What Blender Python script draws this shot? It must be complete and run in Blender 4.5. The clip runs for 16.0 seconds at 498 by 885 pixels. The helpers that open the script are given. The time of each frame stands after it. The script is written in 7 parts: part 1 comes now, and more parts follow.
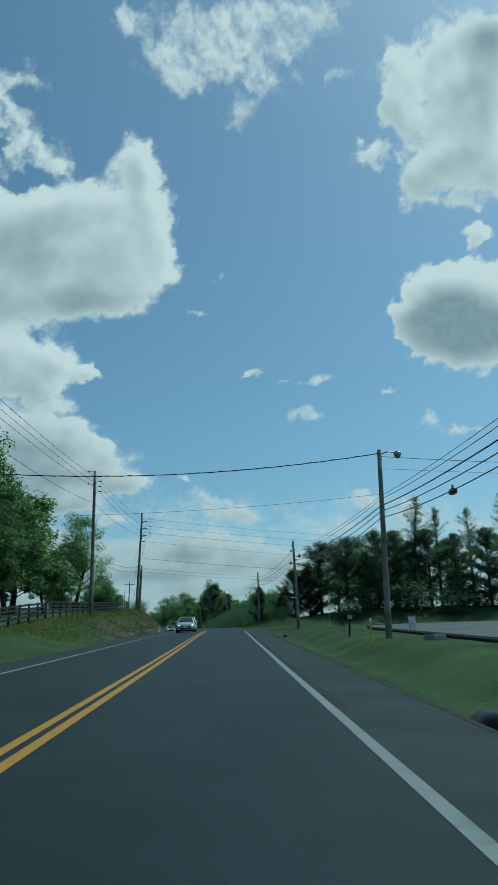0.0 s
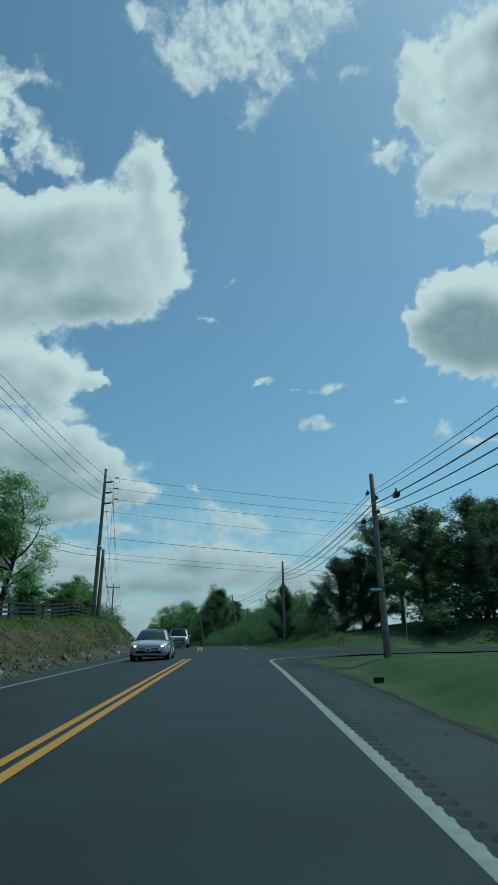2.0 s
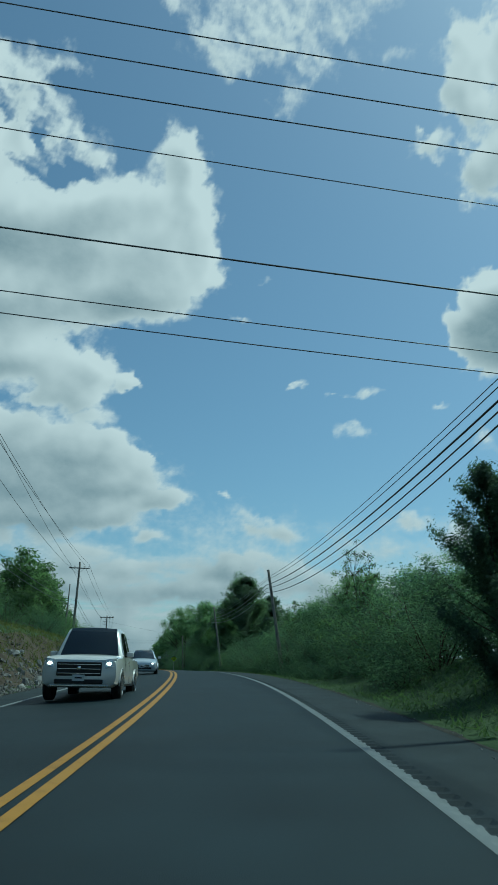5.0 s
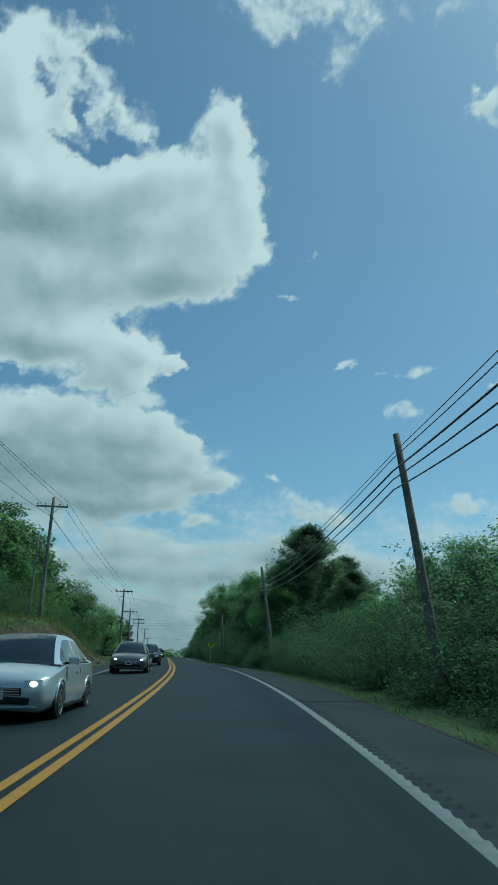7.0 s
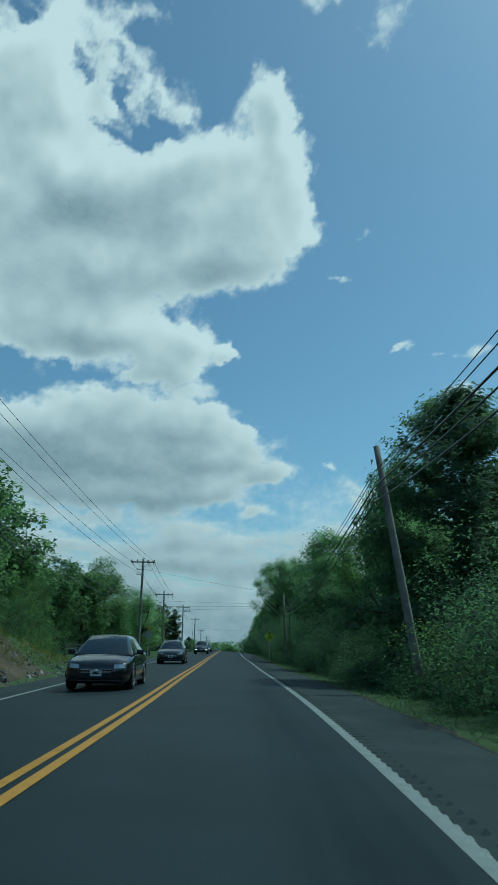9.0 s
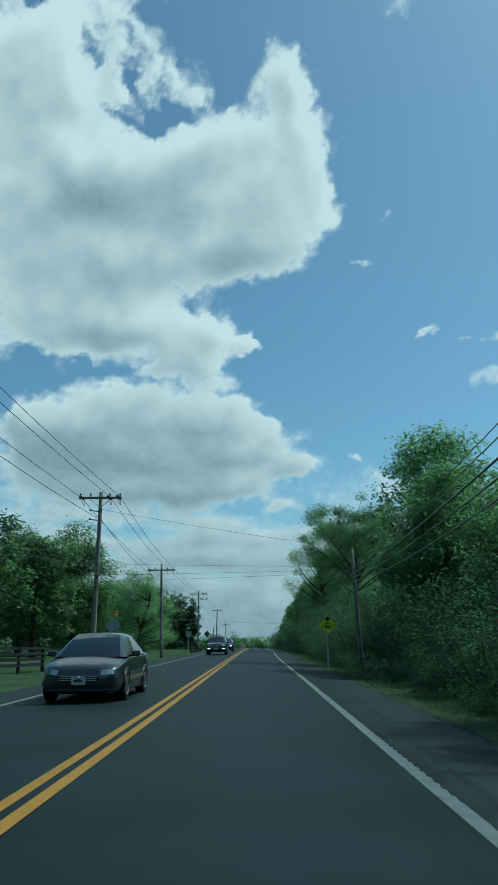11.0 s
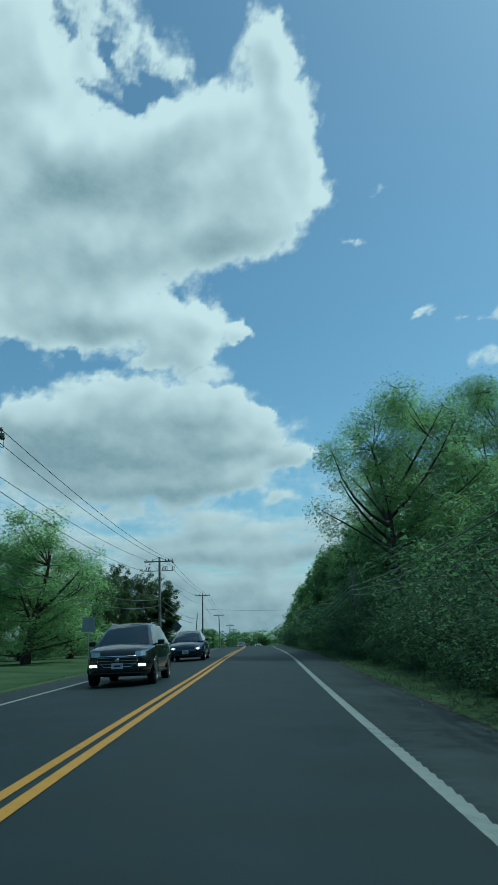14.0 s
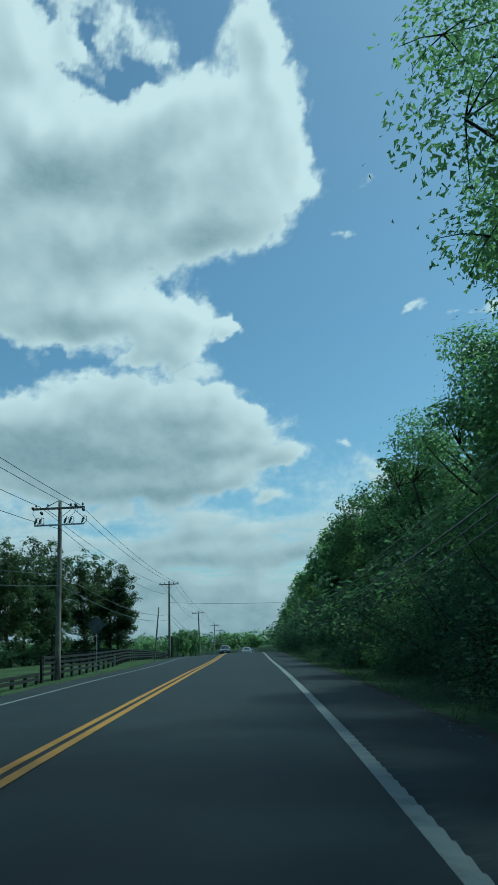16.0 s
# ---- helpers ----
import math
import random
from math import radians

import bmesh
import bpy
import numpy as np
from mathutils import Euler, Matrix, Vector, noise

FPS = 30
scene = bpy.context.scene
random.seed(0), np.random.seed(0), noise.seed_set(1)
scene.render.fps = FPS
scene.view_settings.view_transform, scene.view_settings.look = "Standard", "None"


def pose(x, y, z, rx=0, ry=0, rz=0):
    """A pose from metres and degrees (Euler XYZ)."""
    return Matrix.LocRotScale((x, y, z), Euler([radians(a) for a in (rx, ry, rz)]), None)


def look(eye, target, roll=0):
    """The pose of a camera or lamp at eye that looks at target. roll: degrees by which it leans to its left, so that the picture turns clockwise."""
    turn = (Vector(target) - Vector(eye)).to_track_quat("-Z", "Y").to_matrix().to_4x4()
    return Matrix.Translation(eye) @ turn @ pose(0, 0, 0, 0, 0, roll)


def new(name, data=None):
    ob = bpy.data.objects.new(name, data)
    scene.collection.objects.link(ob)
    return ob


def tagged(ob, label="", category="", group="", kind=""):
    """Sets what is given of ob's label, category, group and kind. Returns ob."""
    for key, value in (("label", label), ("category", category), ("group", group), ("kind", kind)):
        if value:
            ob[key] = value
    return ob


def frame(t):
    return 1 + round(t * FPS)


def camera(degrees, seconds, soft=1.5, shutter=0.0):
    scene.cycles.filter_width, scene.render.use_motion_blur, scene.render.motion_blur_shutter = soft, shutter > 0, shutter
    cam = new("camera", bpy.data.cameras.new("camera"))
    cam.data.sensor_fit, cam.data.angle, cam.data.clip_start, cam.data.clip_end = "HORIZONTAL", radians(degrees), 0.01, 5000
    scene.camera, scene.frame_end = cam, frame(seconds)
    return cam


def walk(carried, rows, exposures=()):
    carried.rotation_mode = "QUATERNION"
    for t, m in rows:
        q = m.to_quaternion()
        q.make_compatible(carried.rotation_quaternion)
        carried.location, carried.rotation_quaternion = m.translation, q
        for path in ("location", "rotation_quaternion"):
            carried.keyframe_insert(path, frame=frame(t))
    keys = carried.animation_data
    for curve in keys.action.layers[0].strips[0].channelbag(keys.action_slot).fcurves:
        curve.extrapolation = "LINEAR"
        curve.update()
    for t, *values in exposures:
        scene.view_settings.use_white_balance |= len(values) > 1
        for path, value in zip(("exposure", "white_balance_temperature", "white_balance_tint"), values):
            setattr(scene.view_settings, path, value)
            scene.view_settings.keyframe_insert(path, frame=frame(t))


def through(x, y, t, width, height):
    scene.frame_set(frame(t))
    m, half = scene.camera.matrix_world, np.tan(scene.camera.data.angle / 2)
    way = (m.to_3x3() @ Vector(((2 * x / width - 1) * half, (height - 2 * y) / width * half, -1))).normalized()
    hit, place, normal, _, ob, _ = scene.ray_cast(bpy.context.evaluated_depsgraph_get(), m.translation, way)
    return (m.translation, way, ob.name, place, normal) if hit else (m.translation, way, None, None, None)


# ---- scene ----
cam = camera(37.245, 16.0, soft=0.9, shutter=0.03)
# seconds, place, tilt, roll, turn
PATH = [
    (0.0, 2.091, 0.952, 1.248, 106.009, 1.154, -1.386),
    (0.5, 2.102, 10.011, 1.667, 106.147, 1.188, -1.246),
    (1.0, 2.099, 19.054, 2.100, 106.342, 1.096, -1.094),
    (1.5, 2.075, 28.056, 2.542, 106.652, 0.875, -0.951),
    (2.0, 2.054, 37.001, 2.987, 106.979, 0.541, -0.752),
    (2.5, 2.038, 45.906, 3.433, 107.366, 0.197, -0.625),
    (3.0, 1.997, 54.789, 3.880, 107.743, -0.032, -0.391),
    (3.5, 1.946, 63.646, 4.305, 107.942, -0.303, -0.100),
    (4.0, 1.788, 72.446, 4.706, 107.962, -0.500, 0.265),
    (4.5, 1.528, 81.181, 5.090, 107.877, -0.699, 0.644),
    (5.0, 1.161, 89.844, 5.458, 107.705, -0.920, 1.407),
    (5.5, 0.696, 98.407, 5.804, 107.466, -1.149, 2.153),
    (6.0, 0.162, 106.858, 6.122, 107.187, -1.363, 3.121),
    (6.5, -0.422, 115.191, 6.414, 106.842, -1.519, 4.062),
    (7.0, -1.113, 123.463, 6.661, 106.488, -1.524, 5.109),
    (7.5, -1.935, 131.702, 6.863, 106.231, -1.496, 6.189),
    (8.0, -2.904, 139.903, 7.033, 106.032, -1.358, 7.364),
    (8.5, -4.056, 148.071, 7.168, 105.912, -1.136, 8.593),
    (9.0, -5.336, 156.188, 7.278, 105.762, -0.812, 9.749),
    (9.5, -6.758, 164.314, 7.377, 105.721, -0.472, 10.664),
    (10.0, -8.358, 172.486, 7.464, 105.643, -0.318, 11.449),
    (10.5, -10.026, 180.631, 7.534, 105.528, -0.068, 12.034),
    (11.0, -11.693, 188.727, 7.579, 105.395, 0.263, 11.968),
    (11.5, -13.316, 196.776, 7.616, 105.262, 0.648, 11.900),
    (12.0, -14.892, 204.749, 7.669, 105.170, 1.080, 11.940),
    (12.5, -16.434, 212.662, 7.731, 104.989, 1.359, 12.008),
    (13.0, -17.963, 220.517, 7.785, 104.931, 1.570, 12.120),
    (13.5, -19.510, 228.348, 7.831, 104.898, 1.913, 12.195),
    (14.0, -21.053, 236.228, 7.875, 104.998, 2.273, 12.199),
    (14.5, -22.558, 244.198, 7.932, 105.180, 2.758, 12.145),
    (15.0, -24.039, 252.278, 7.997, 105.297, 3.168, 12.028),
    (15.5, -25.523, 260.434, 8.073, 105.222, 3.169, 11.761),
    (16.0, -26.984, 268.644, 8.167, 105.029, 2.963, 11.580),
]
walk(cam, [(r[0], pose(*r[1:])) for r in PATH], [(0.0, -0.12, 5250, -27), (6.0, -0.14, 5200, -28), (9.5, -0.05, 5050, -30), (16.0, 0.05, 5050, -30)])


# ---- road line: stations every 20 m from -20 m, heading in degrees, rise and bank ----
HEADING = [-0.17, -0.00, 0.17, 0.23, 0.15, 1.07, 3.13, 5.69, 7.73, 9.90, 11.40, 11.24, 11.34, 11.44, 10.93, 11.08, 11.52, 11.59, 11.57, 11.55, 11.54, 11.53, 11.51, 11.50, 11.49, 11.48, 11.47, 11.46, 11.45, 11.44]
RISE = [-0.83, -0.00, 0.94, 1.91, 2.88, 3.76, 4.58, 5.27, 5.74, 6.04, 6.27, 6.39, 6.55, 6.68, 6.84, 7.04, 7.10, 7.07, 7.15, 6.90, 6.55, 6.15, 5.65, 5.15, 4.70, 4.30, 4.00, 3.75, 3.55, 3.40]
BANK = [-0.0095, -0.0127, -0.0132, -0.0035, 0.0089, 0.0203, 0.0273, 0.0301, 0.0273, 0.0214, 0.0072, -0.0059, -0.0127, -0.0165, -0.0116, -0.0052, -0.0032, -0.0003, 0.0020, 0.0022, 0.0016, 0.0009, 0.0003, 0.0001, -0.0001, -0.0001, -0.0001, -0.0000, -0.0000, 0.0000]
CROWN = 0.0267
STATION = np.arange(-20.0, 561.0, 20.0)
FINE = np.arange(-160.0, 1300.0, 1.0)


def glide(values, at):
    """Catmull-Rom through values that stand every 20 m."""
    v = np.asarray(values)
    u = np.clip((at - STATION[0]) / 20.0, 0, len(v) - 1 - 1e-9)
    i = u.astype(int)
    u = u - i
    n = len(v) - 1
    p1, p2 = v[i], v[np.clip(i + 1, 0, n)]
    p0 = np.where(i == 0, 2 * p1 - p2, v[np.clip(i - 1, 0, n)])
    p3 = np.where(i + 2 > n, 2 * p2 - p1, v[np.clip(i + 2, 0, n)])
    return 0.5 * (2 * p1 + (p2 - p0) * u + (2 * p0 - 5 * p1 + 4 * p2 - p3) * u * u + (-p0 + 3 * p1 - 3 * p2 + p3) * u ** 3)


TURN = np.radians(np.interp(FINE, STATION, HEADING))
MID = (TURN[1:] + TURN[:-1]) / 2
LINE_X = np.concatenate([[0], np.cumsum(-np.sin(MID))])
LINE_Y = np.concatenate([[0], np.cumsum(np.cos(MID))])
LINE_X -= np.interp(0, FINE, LINE_X)
LINE_Y -= np.interp(0, FINE, LINE_Y)
LINE_Z = glide(RISE, FINE)
LINE_B = np.interp(FINE, STATION, BANK)


def spot(s, off, up=0.0):
    """World place at station s, off metres to the right of the centre line, up metres over its height."""
    s, off = np.asarray(s, float), np.asarray(off, float)
    a = np.interp(s, FINE, TURN)
    return np.stack(np.broadcast_arrays(np.interp(s, FINE, LINE_X) + off * np.cos(a), np.interp(s, FINE, LINE_Y) + off * np.sin(a),
                                        np.interp(s, FINE, LINE_Z) + up), -1)


def heading(s):
    return float(np.interp(s, FINE, TURN))


def pavement_up(s, off):
    """Height of the paved surface over the centre line."""
    return off * np.interp(s, FINE, LINE_B) - CROWN * np.minimum(np.abs(off), 5.5)


# ---- light ----
SUN_AZ, SUN_EL = radians(56), radians(57.5)   # to the right of straight ahead, above the horizon
world = bpy.data.worlds.new("sky")
scene.world = world
world.use_nodes = True
wn = world.node_tree.nodes
sky = wn.new("ShaderNodeTexSky")
sky.sky_type, sky.sun_disc = "NISHITA", False
sky.sun_elevation, sky.sun_rotation = SUN_EL, SUN_AZ
sky.altitude, sky.air_density, sky.dust_density, sky.ozone_density = 200, 1.0, 1.6, 2.6
haze = wn.new("ShaderNodeHueSaturation")
haze.inputs["Saturation"].default_value, haze.inputs["Value"].default_value = 0.93, 0.93
world.node_tree.links.new(sky.outputs[0], haze.inputs["Color"])
world.node_tree.links.new(haze.outputs[0], wn["Background"].inputs[0])
wn["Background"].inputs[1].default_value = 0.108
sun = new("sun", bpy.data.lights.new("sun", "SUN"))
sun.data.energy, sun.data.angle, sun.data.color = 2.7, radians(2.0), (1.0, 0.95, 0.87)
to_sun = Vector((math.sin(SUN_AZ) * math.cos(SUN_EL), math.cos(SUN_AZ) * math.cos(SUN_EL), math.sin(SUN_EL)))
sun.matrix_world = look(to_sun * 300, (0, 0, 0))


# ---- materials ----
def node_material(name):
    m = bpy.data.materials.new(name)
    m.use_nodes = True
    return m, m.node_tree.nodes, m.node_tree.links, m.node_tree.nodes["Principled BSDF"]


def mottled(name, dark, light, scale=3.0, fine=60.0, rough=0.8, bump=0.3, metal=0.0, spec=0.3, spread=(0.35, 0.65), per="", coat=0.0, depth=0.01):
    """Two-scale mottled surface between two colours; per: 'object' or 'island' adds a shift for each piece."""
    m, n, l, b = node_material(name)
    co = n.new("ShaderNodeTexCoord")
    big, small = n.new("ShaderNodeTexNoise"), n.new("ShaderNodeTexNoise")
    big.inputs["Scale"].default_value, small.inputs["Scale"].default_value = scale, fine
    big.inputs["Detail"].default_value, small.inputs["Detail"].default_value = 5, 3
    for t in (big, small):
        l.new(co.outputs["Object"], t.inputs["Vector"])
    mix = n.new("ShaderNodeMath")
    mix.operation = "MULTIPLY_ADD"
    mix.inputs[1].default_value = 0.35
    l.new(small.outputs["Fac"], mix.inputs[0])
    scl = n.new("ShaderNodeMath")
    scl.operation = "MULTIPLY"
    scl.inputs[1].default_value = 0.65
    l.new(big.outputs["Fac"], scl.inputs[0])
    l.new(scl.outputs[0], mix.inputs[2])
    value = mix.outputs[0]
    if per:
        geo = n.new("ShaderNodeObjectInfo" if per == "object" else "ShaderNodeNewGeometry")
        add = n.new("ShaderNodeMath")
        add.operation = "MULTIPLY_ADD"
        add.inputs[1].default_value = 0.3
        l.new(geo.outputs["Random" if per == "object" else "Random Per Island"], add.inputs[0])
        off = n.new("ShaderNodeMath")
        off.operation = "SUBTRACT"
        off.inputs[1].default_value = 0.15
        l.new(value, off.inputs[0])
        l.new(off.outputs[0], add.inputs[2])
        value = add.outputs[0]
    ramp = n.new("ShaderNodeValToRGB")
    ramp.color_ramp.elements[0].position, ramp.color_ramp.elements[1].position = spread
    ramp.color_ramp.elements[0].color, ramp.color_ramp.elements[1].color = (*dark, 1), (*light, 1)
    l.new(value, ramp.inputs[0])
    l.new(ramp.outputs[0], b.inputs["Base Color"])
    b.inputs["Roughness"].default_value, b.inputs["Metallic"].default_value = rough, metal
    b.inputs["Specular IOR Level"].default_value = spec
    b.inputs["Coat Weight"].default_value = coat
    if bump:
        bp = n.new("ShaderNodeBump")
        bp.inputs["Strength"].default_value, bp.inputs["Distance"].default_value = bump, depth
        l.new(small.outputs["Fac"], bp.inputs["Height"])
        l.new(bp.outputs[0], b.inputs["Normal"])
    return m


def leafy(name, dark, light, through=0.35, rough=0.65):
    """Leaves: each its own green, letting light through."""
    m, n, l, b = node_material(name)
    geo, info, co = n.new("ShaderNodeNewGeometry"), n.new("ShaderNodeObjectInfo"), n.new("ShaderNodeTexCoord")
    big = n.new("ShaderNodeTexNoise")
    big.inputs["Scale"].default_value = 0.7
    l.new(co.outputs["Object"], big.inputs["Vector"])
    a = n.new("ShaderNodeMath")
    a.operation = "MULTIPLY_ADD"
    a.inputs[1].default_value = 0.12
    l.new(geo.outputs["Random Per Island"], a.inputs[0])
    l.new(big.outputs["Fac"], a.inputs[2])
    c = n.new("ShaderNodeMath")
    c.operation = "MULTIPLY_ADD"
    c.inputs[1].default_value = 0.3
    l.new(info.outputs["Random"], c.inputs[0])
    l.new(a.outputs[0], c.inputs[2])
    ramp = n.new("ShaderNodeValToRGB")
    ramp.color_ramp.elements[0].position, ramp.color_ramp.elements[1].position = 0.45, 0.96
    ramp.color_ramp.elements[0].color, ramp.color_ramp.elements[1].color = (*dark, 1), (*light, 1)
    l.new(c.outputs[0], ramp.inputs[0])
    l.new(ramp.outputs[0], b.inputs["Base Color"])
    b.inputs["Roughness"].default_value = rough
    b.inputs["Specular IOR Level"].default_value = 0.1
    tr, mx = n.new("ShaderNodeBsdfTranslucent"), n.new("ShaderNodeMixShader")
    hue = n.new("ShaderNodeMix")
    hue.data_type, hue.blend_type = "RGBA", "MULTIPLY"
    hue.inputs["Factor"].default_value = 1.0
    l.new(ramp.outputs[0], hue.inputs["A"])
    hue.inputs["B"].default_value = (1.4, 1.58, 1.05, 1)
    l.new(hue.outputs["Result"], tr.inputs["Color"])
    mx.inputs[0].default_value = through
    l.new(b.outputs[0], mx.inputs[1])
    l.new(tr.outputs[0], mx.inputs[2])
    l.new(mx.outputs[0], n["Material Output"].inputs["Surface"])
    return m


asphalt = mottled("asphalt", (0.0062, 0.0120, 0.0152), (0.0132, 0.0232, 0.0284), 0.6, 140, rough=0.65, bump=0.5, spec=0.2, depth=0.006)
shoulder_asphalt = mottled("worn_asphalt", (0.0155, 0.0212, 0.0238), (0.032, 0.0415, 0.0455), 0.8, 120, rough=0.75, bump=0.5, spec=0.18, depth=0.008)
grit = mottled("crumbled_edge", (0.03, 0.031, 0.03), (0.075, 0.07, 0.06), 3, 60, rough=0.95, bump=0.9, spec=0.1, depth=0.02)
lot_asphalt = mottled("lot_asphalt", (0.06, 0.062, 0.064), (0.11, 0.11, 0.11), 0.4, 90, rough=0.8)
seal = mottled("crack_seal", (0.012, 0.012, 0.013), (0.03, 0.03, 0.03), 3, 50, rough=0.55, bump=0.1)
yellow_paint = mottled("yellow_paint", (0.20, 0.098, 0.010), (0.365, 0.182, 0.019), 5, 70, rough=0.6, bump=0.3, spread=(0.25, 0.5))
white_paint = mottled("white_paint", (0.10, 0.108, 0.108), (0.195, 0.207, 0.205), 4, 70, rough=0.6, bump=0.3, spread=(0.22, 0.5))
grass_soil = mottled("grass_ground", (0.032, 0.053, 0.025), (0.075, 0.106, 0.046), 0.35, 14, rough=0.95, bump=0.8, spec=0.1, depth=0.05)
blade_green = leafy("grass_blades", (0.054, 0.082, 0.040), (0.112, 0.152, 0.072), 0.4, 0.7)
weed_green = leafy("weeds", (0.06, 0.08, 0.02), (0.2, 0.19, 0.07), 0.3, 0.6)
soil = mottled("bank_soil", (0.048, 0.038, 0.029), (0.11, 0.088, 0.066), 0.8, 20, rough=0.95, bump=0.9, spec=0.1, depth=0.05)
rock = mottled("limestone", (0.12, 0.115, 0.105), (0.32, 0.31, 0.29), 1.2, 16, rough=0.9, bump=0.6, spec=0.2, per="object")
old_wood = mottled("weathered_pole_wood", (0.13, 0.115, 0.095), (0.30, 0.275, 0.24), 1.5, 40, rough=0.9, bump=0.6, spec=0.15)
fence_wood = mottled("black_fence_paint", (0.010, 0.011, 0.012), (0.035, 0.036, 0.037), 3, 40, rough=0.75, bump=0.4)
bark = mottled("bark", (0.035, 0.028, 0.022), (0.10, 0.082, 0.066), 2, 18, rough=0.95, bump=0.9, spec=0.1, depth=0.03)
leaf_maple = leafy("leaves_maple", (0.094, 0.14, 0.092), (0.21, 0.285, 0.155), 0.70)
# darker copy of the maple leaves: shade on these crowns put into the colour
leaf_maple_shaded = leafy("leaves_maple_shaded", (0.060, 0.094, 0.058), (0.145, 0.20, 0.098), 0.62)
leaf_dark = leafy("leaves_dark", (0.040, 0.062, 0.040), (0.095, 0.125, 0.066), 0.55)
leaf_light = leafy("leaves_light", (0.060, 0.095, 0.046), (0.175, 0.24, 0.095), 0.6)
leaf_bush = leafy("leaves_bush", (0.052, 0.084, 0.066), (0.112, 0.158, 0.098), 0.6)
needle = leafy("needles", (0.070, 0.102, 0.078), (0.138, 0.18, 0.114), 0.55, 0.7)
wire_black = mottled("cable_sheath", (0.02, 0.02, 0.021), (0.05, 0.05, 0.05), 2, 30, rough=0.36, bump=0)
wire_bare = mottled("bare_conductor", (0.05, 0.05, 0.05), (0.12, 0.12, 0.12), 2, 30, rough=0.55, bump=0, metal=0.4)
zinc = mottled("galvanised_steel", (0.25, 0.26, 0.27), (0.42, 0.43, 0.44), 6, 60, rough=0.5, bump=0.1, metal=0.7)
ceramic = mottled("insulator_ceramic", (0.10, 0.09, 0.085), (0.2, 0.18, 0.17), 8, 60, rough=0.3, bump=0)


# ---- mesh helpers ----
def mesh_of(name, verts, faces, material, smooth=False):
    me = bpy.data.meshes.new(name)
    me.from_pydata([tuple(v) for v in verts], [], [tuple(f) for f in faces])
    for m in material if isinstance(material, (list, tuple)) else (material,):
        me.materials.append(m)
    if smooth:
        me.polygons.foreach_set("use_smooth", [True] * len(me.polygons))
    me.update()
    return me


def piece(name, me, parent, label=""):
    ob = new(name, me)
    ob.parent = parent
    if label:
        ob["label"] = label
    return ob


def part(name, bm, material, parent, label="", smooth=False):
    me = bpy.data.meshes.new(name)
    bm.to_mesh(me)
    bm.free()
    me.materials.append(material)
    if smooth:
        me.polygons.foreach_set("use_smooth", [True] * len(me.polygons))
    return piece(name, me, parent, label)


def box_bm(size, at=(0, 0, 0), bevel=0.0, bm=None, turn=None):
    bm = bm or bmesh.new()
    m = Matrix.Translation(at) @ (turn.to_4x4() if turn else Matrix()) @ Matrix.Diagonal((*size, 1))
    made = bmesh.ops.create_cube(bm, size=1, matrix=m)["verts"]
    if bevel:
        edges = {e for v in made for e in v.link_edges}
        bmesh.ops.bevel(bm, geom=list(edges), offset=bevel, segments=2, affect="EDGES", profile=0.5)
    return bm


def tube(path, radii, sides=8, cap=True):
    """Vertices and faces of a tapered tube along path."""
    path = [Vector(p) for p in path]
    verts, faces = [], []
    side = None
    for i, p in enumerate(path):
        d = (path[min(i + 1, len(path) - 1)] - path[max(i - 1, 0)]).normalized()
        if side is None:
            side = d.orthogonal().normalized()
        side = (side - d * side.dot(d)).normalized()
        up = d.cross(side)
        r = radii[i] if hasattr(radii, "__len__") else radii
        for k in range(sides):
            a = 2 * math.pi * k / sides
            verts.append(p + side * (r * math.cos(a)) + up * (r * math.sin(a)))
    for i in range(len(path) - 1):
        for k in range(sides):
            a, b = i * sides + k, i * sides + (k + 1) % sides
            faces.append((a, b, b + sides, a + sides))
    if cap:
        faces.append(tuple(reversed(range(sides))))
        faces.append(tuple(range((len(path) - 1) * sides, len(path) * sides)))
    return verts, faces


def joined(tubes):
    verts, faces = [], []
    for v, f in tubes:
        o = len(verts)
        verts += list(v)
        faces += [tuple(i + o for i in q) for q in f]
    return verts, faces


def strip(s_list, left, right, up, name, material, parent=None, cross=2):
    """A ribbon along the road between two offsets (numbers or arrays)."""
    s = np.asarray(s_list, float)
    lo, hi = np.broadcast_to(left, s.shape), np.broadcast_to(right, s.shape)
    cols = [spot(s, lo + (hi - lo) * k / (cross - 1), pavement_up(s, lo + (hi - lo) * k / (cross - 1)) + up) for k in range(cross)]
    verts = np.stack(cols, 1).reshape(-1, 3)
    faces = [(i * cross + k, i * cross + k + 1, (i + 1) * cross + k + 1, (i + 1) * cross + k) for i in range(len(s) - 1) for k in range(cross - 1)]
    me = mesh_of(name, verts, faces, material, True)
    if parent:
        return piece(name, me, parent)
    return new(name, me)


# ---- ground ----
def blurred(a, n):
    for _ in range(n):
        a = (a + np.roll(a, 1, 0) + np.roll(a, -1, 0)) / 3
        a = (a + np.roll(a, 1, 1) + np.roll(a, -1, 1)) / 3
    return a


def smooth(a, b, v):
    t = np.clip((v - a) / (b - a), 0, 1)
    return t * t * (3 - 2 * t)


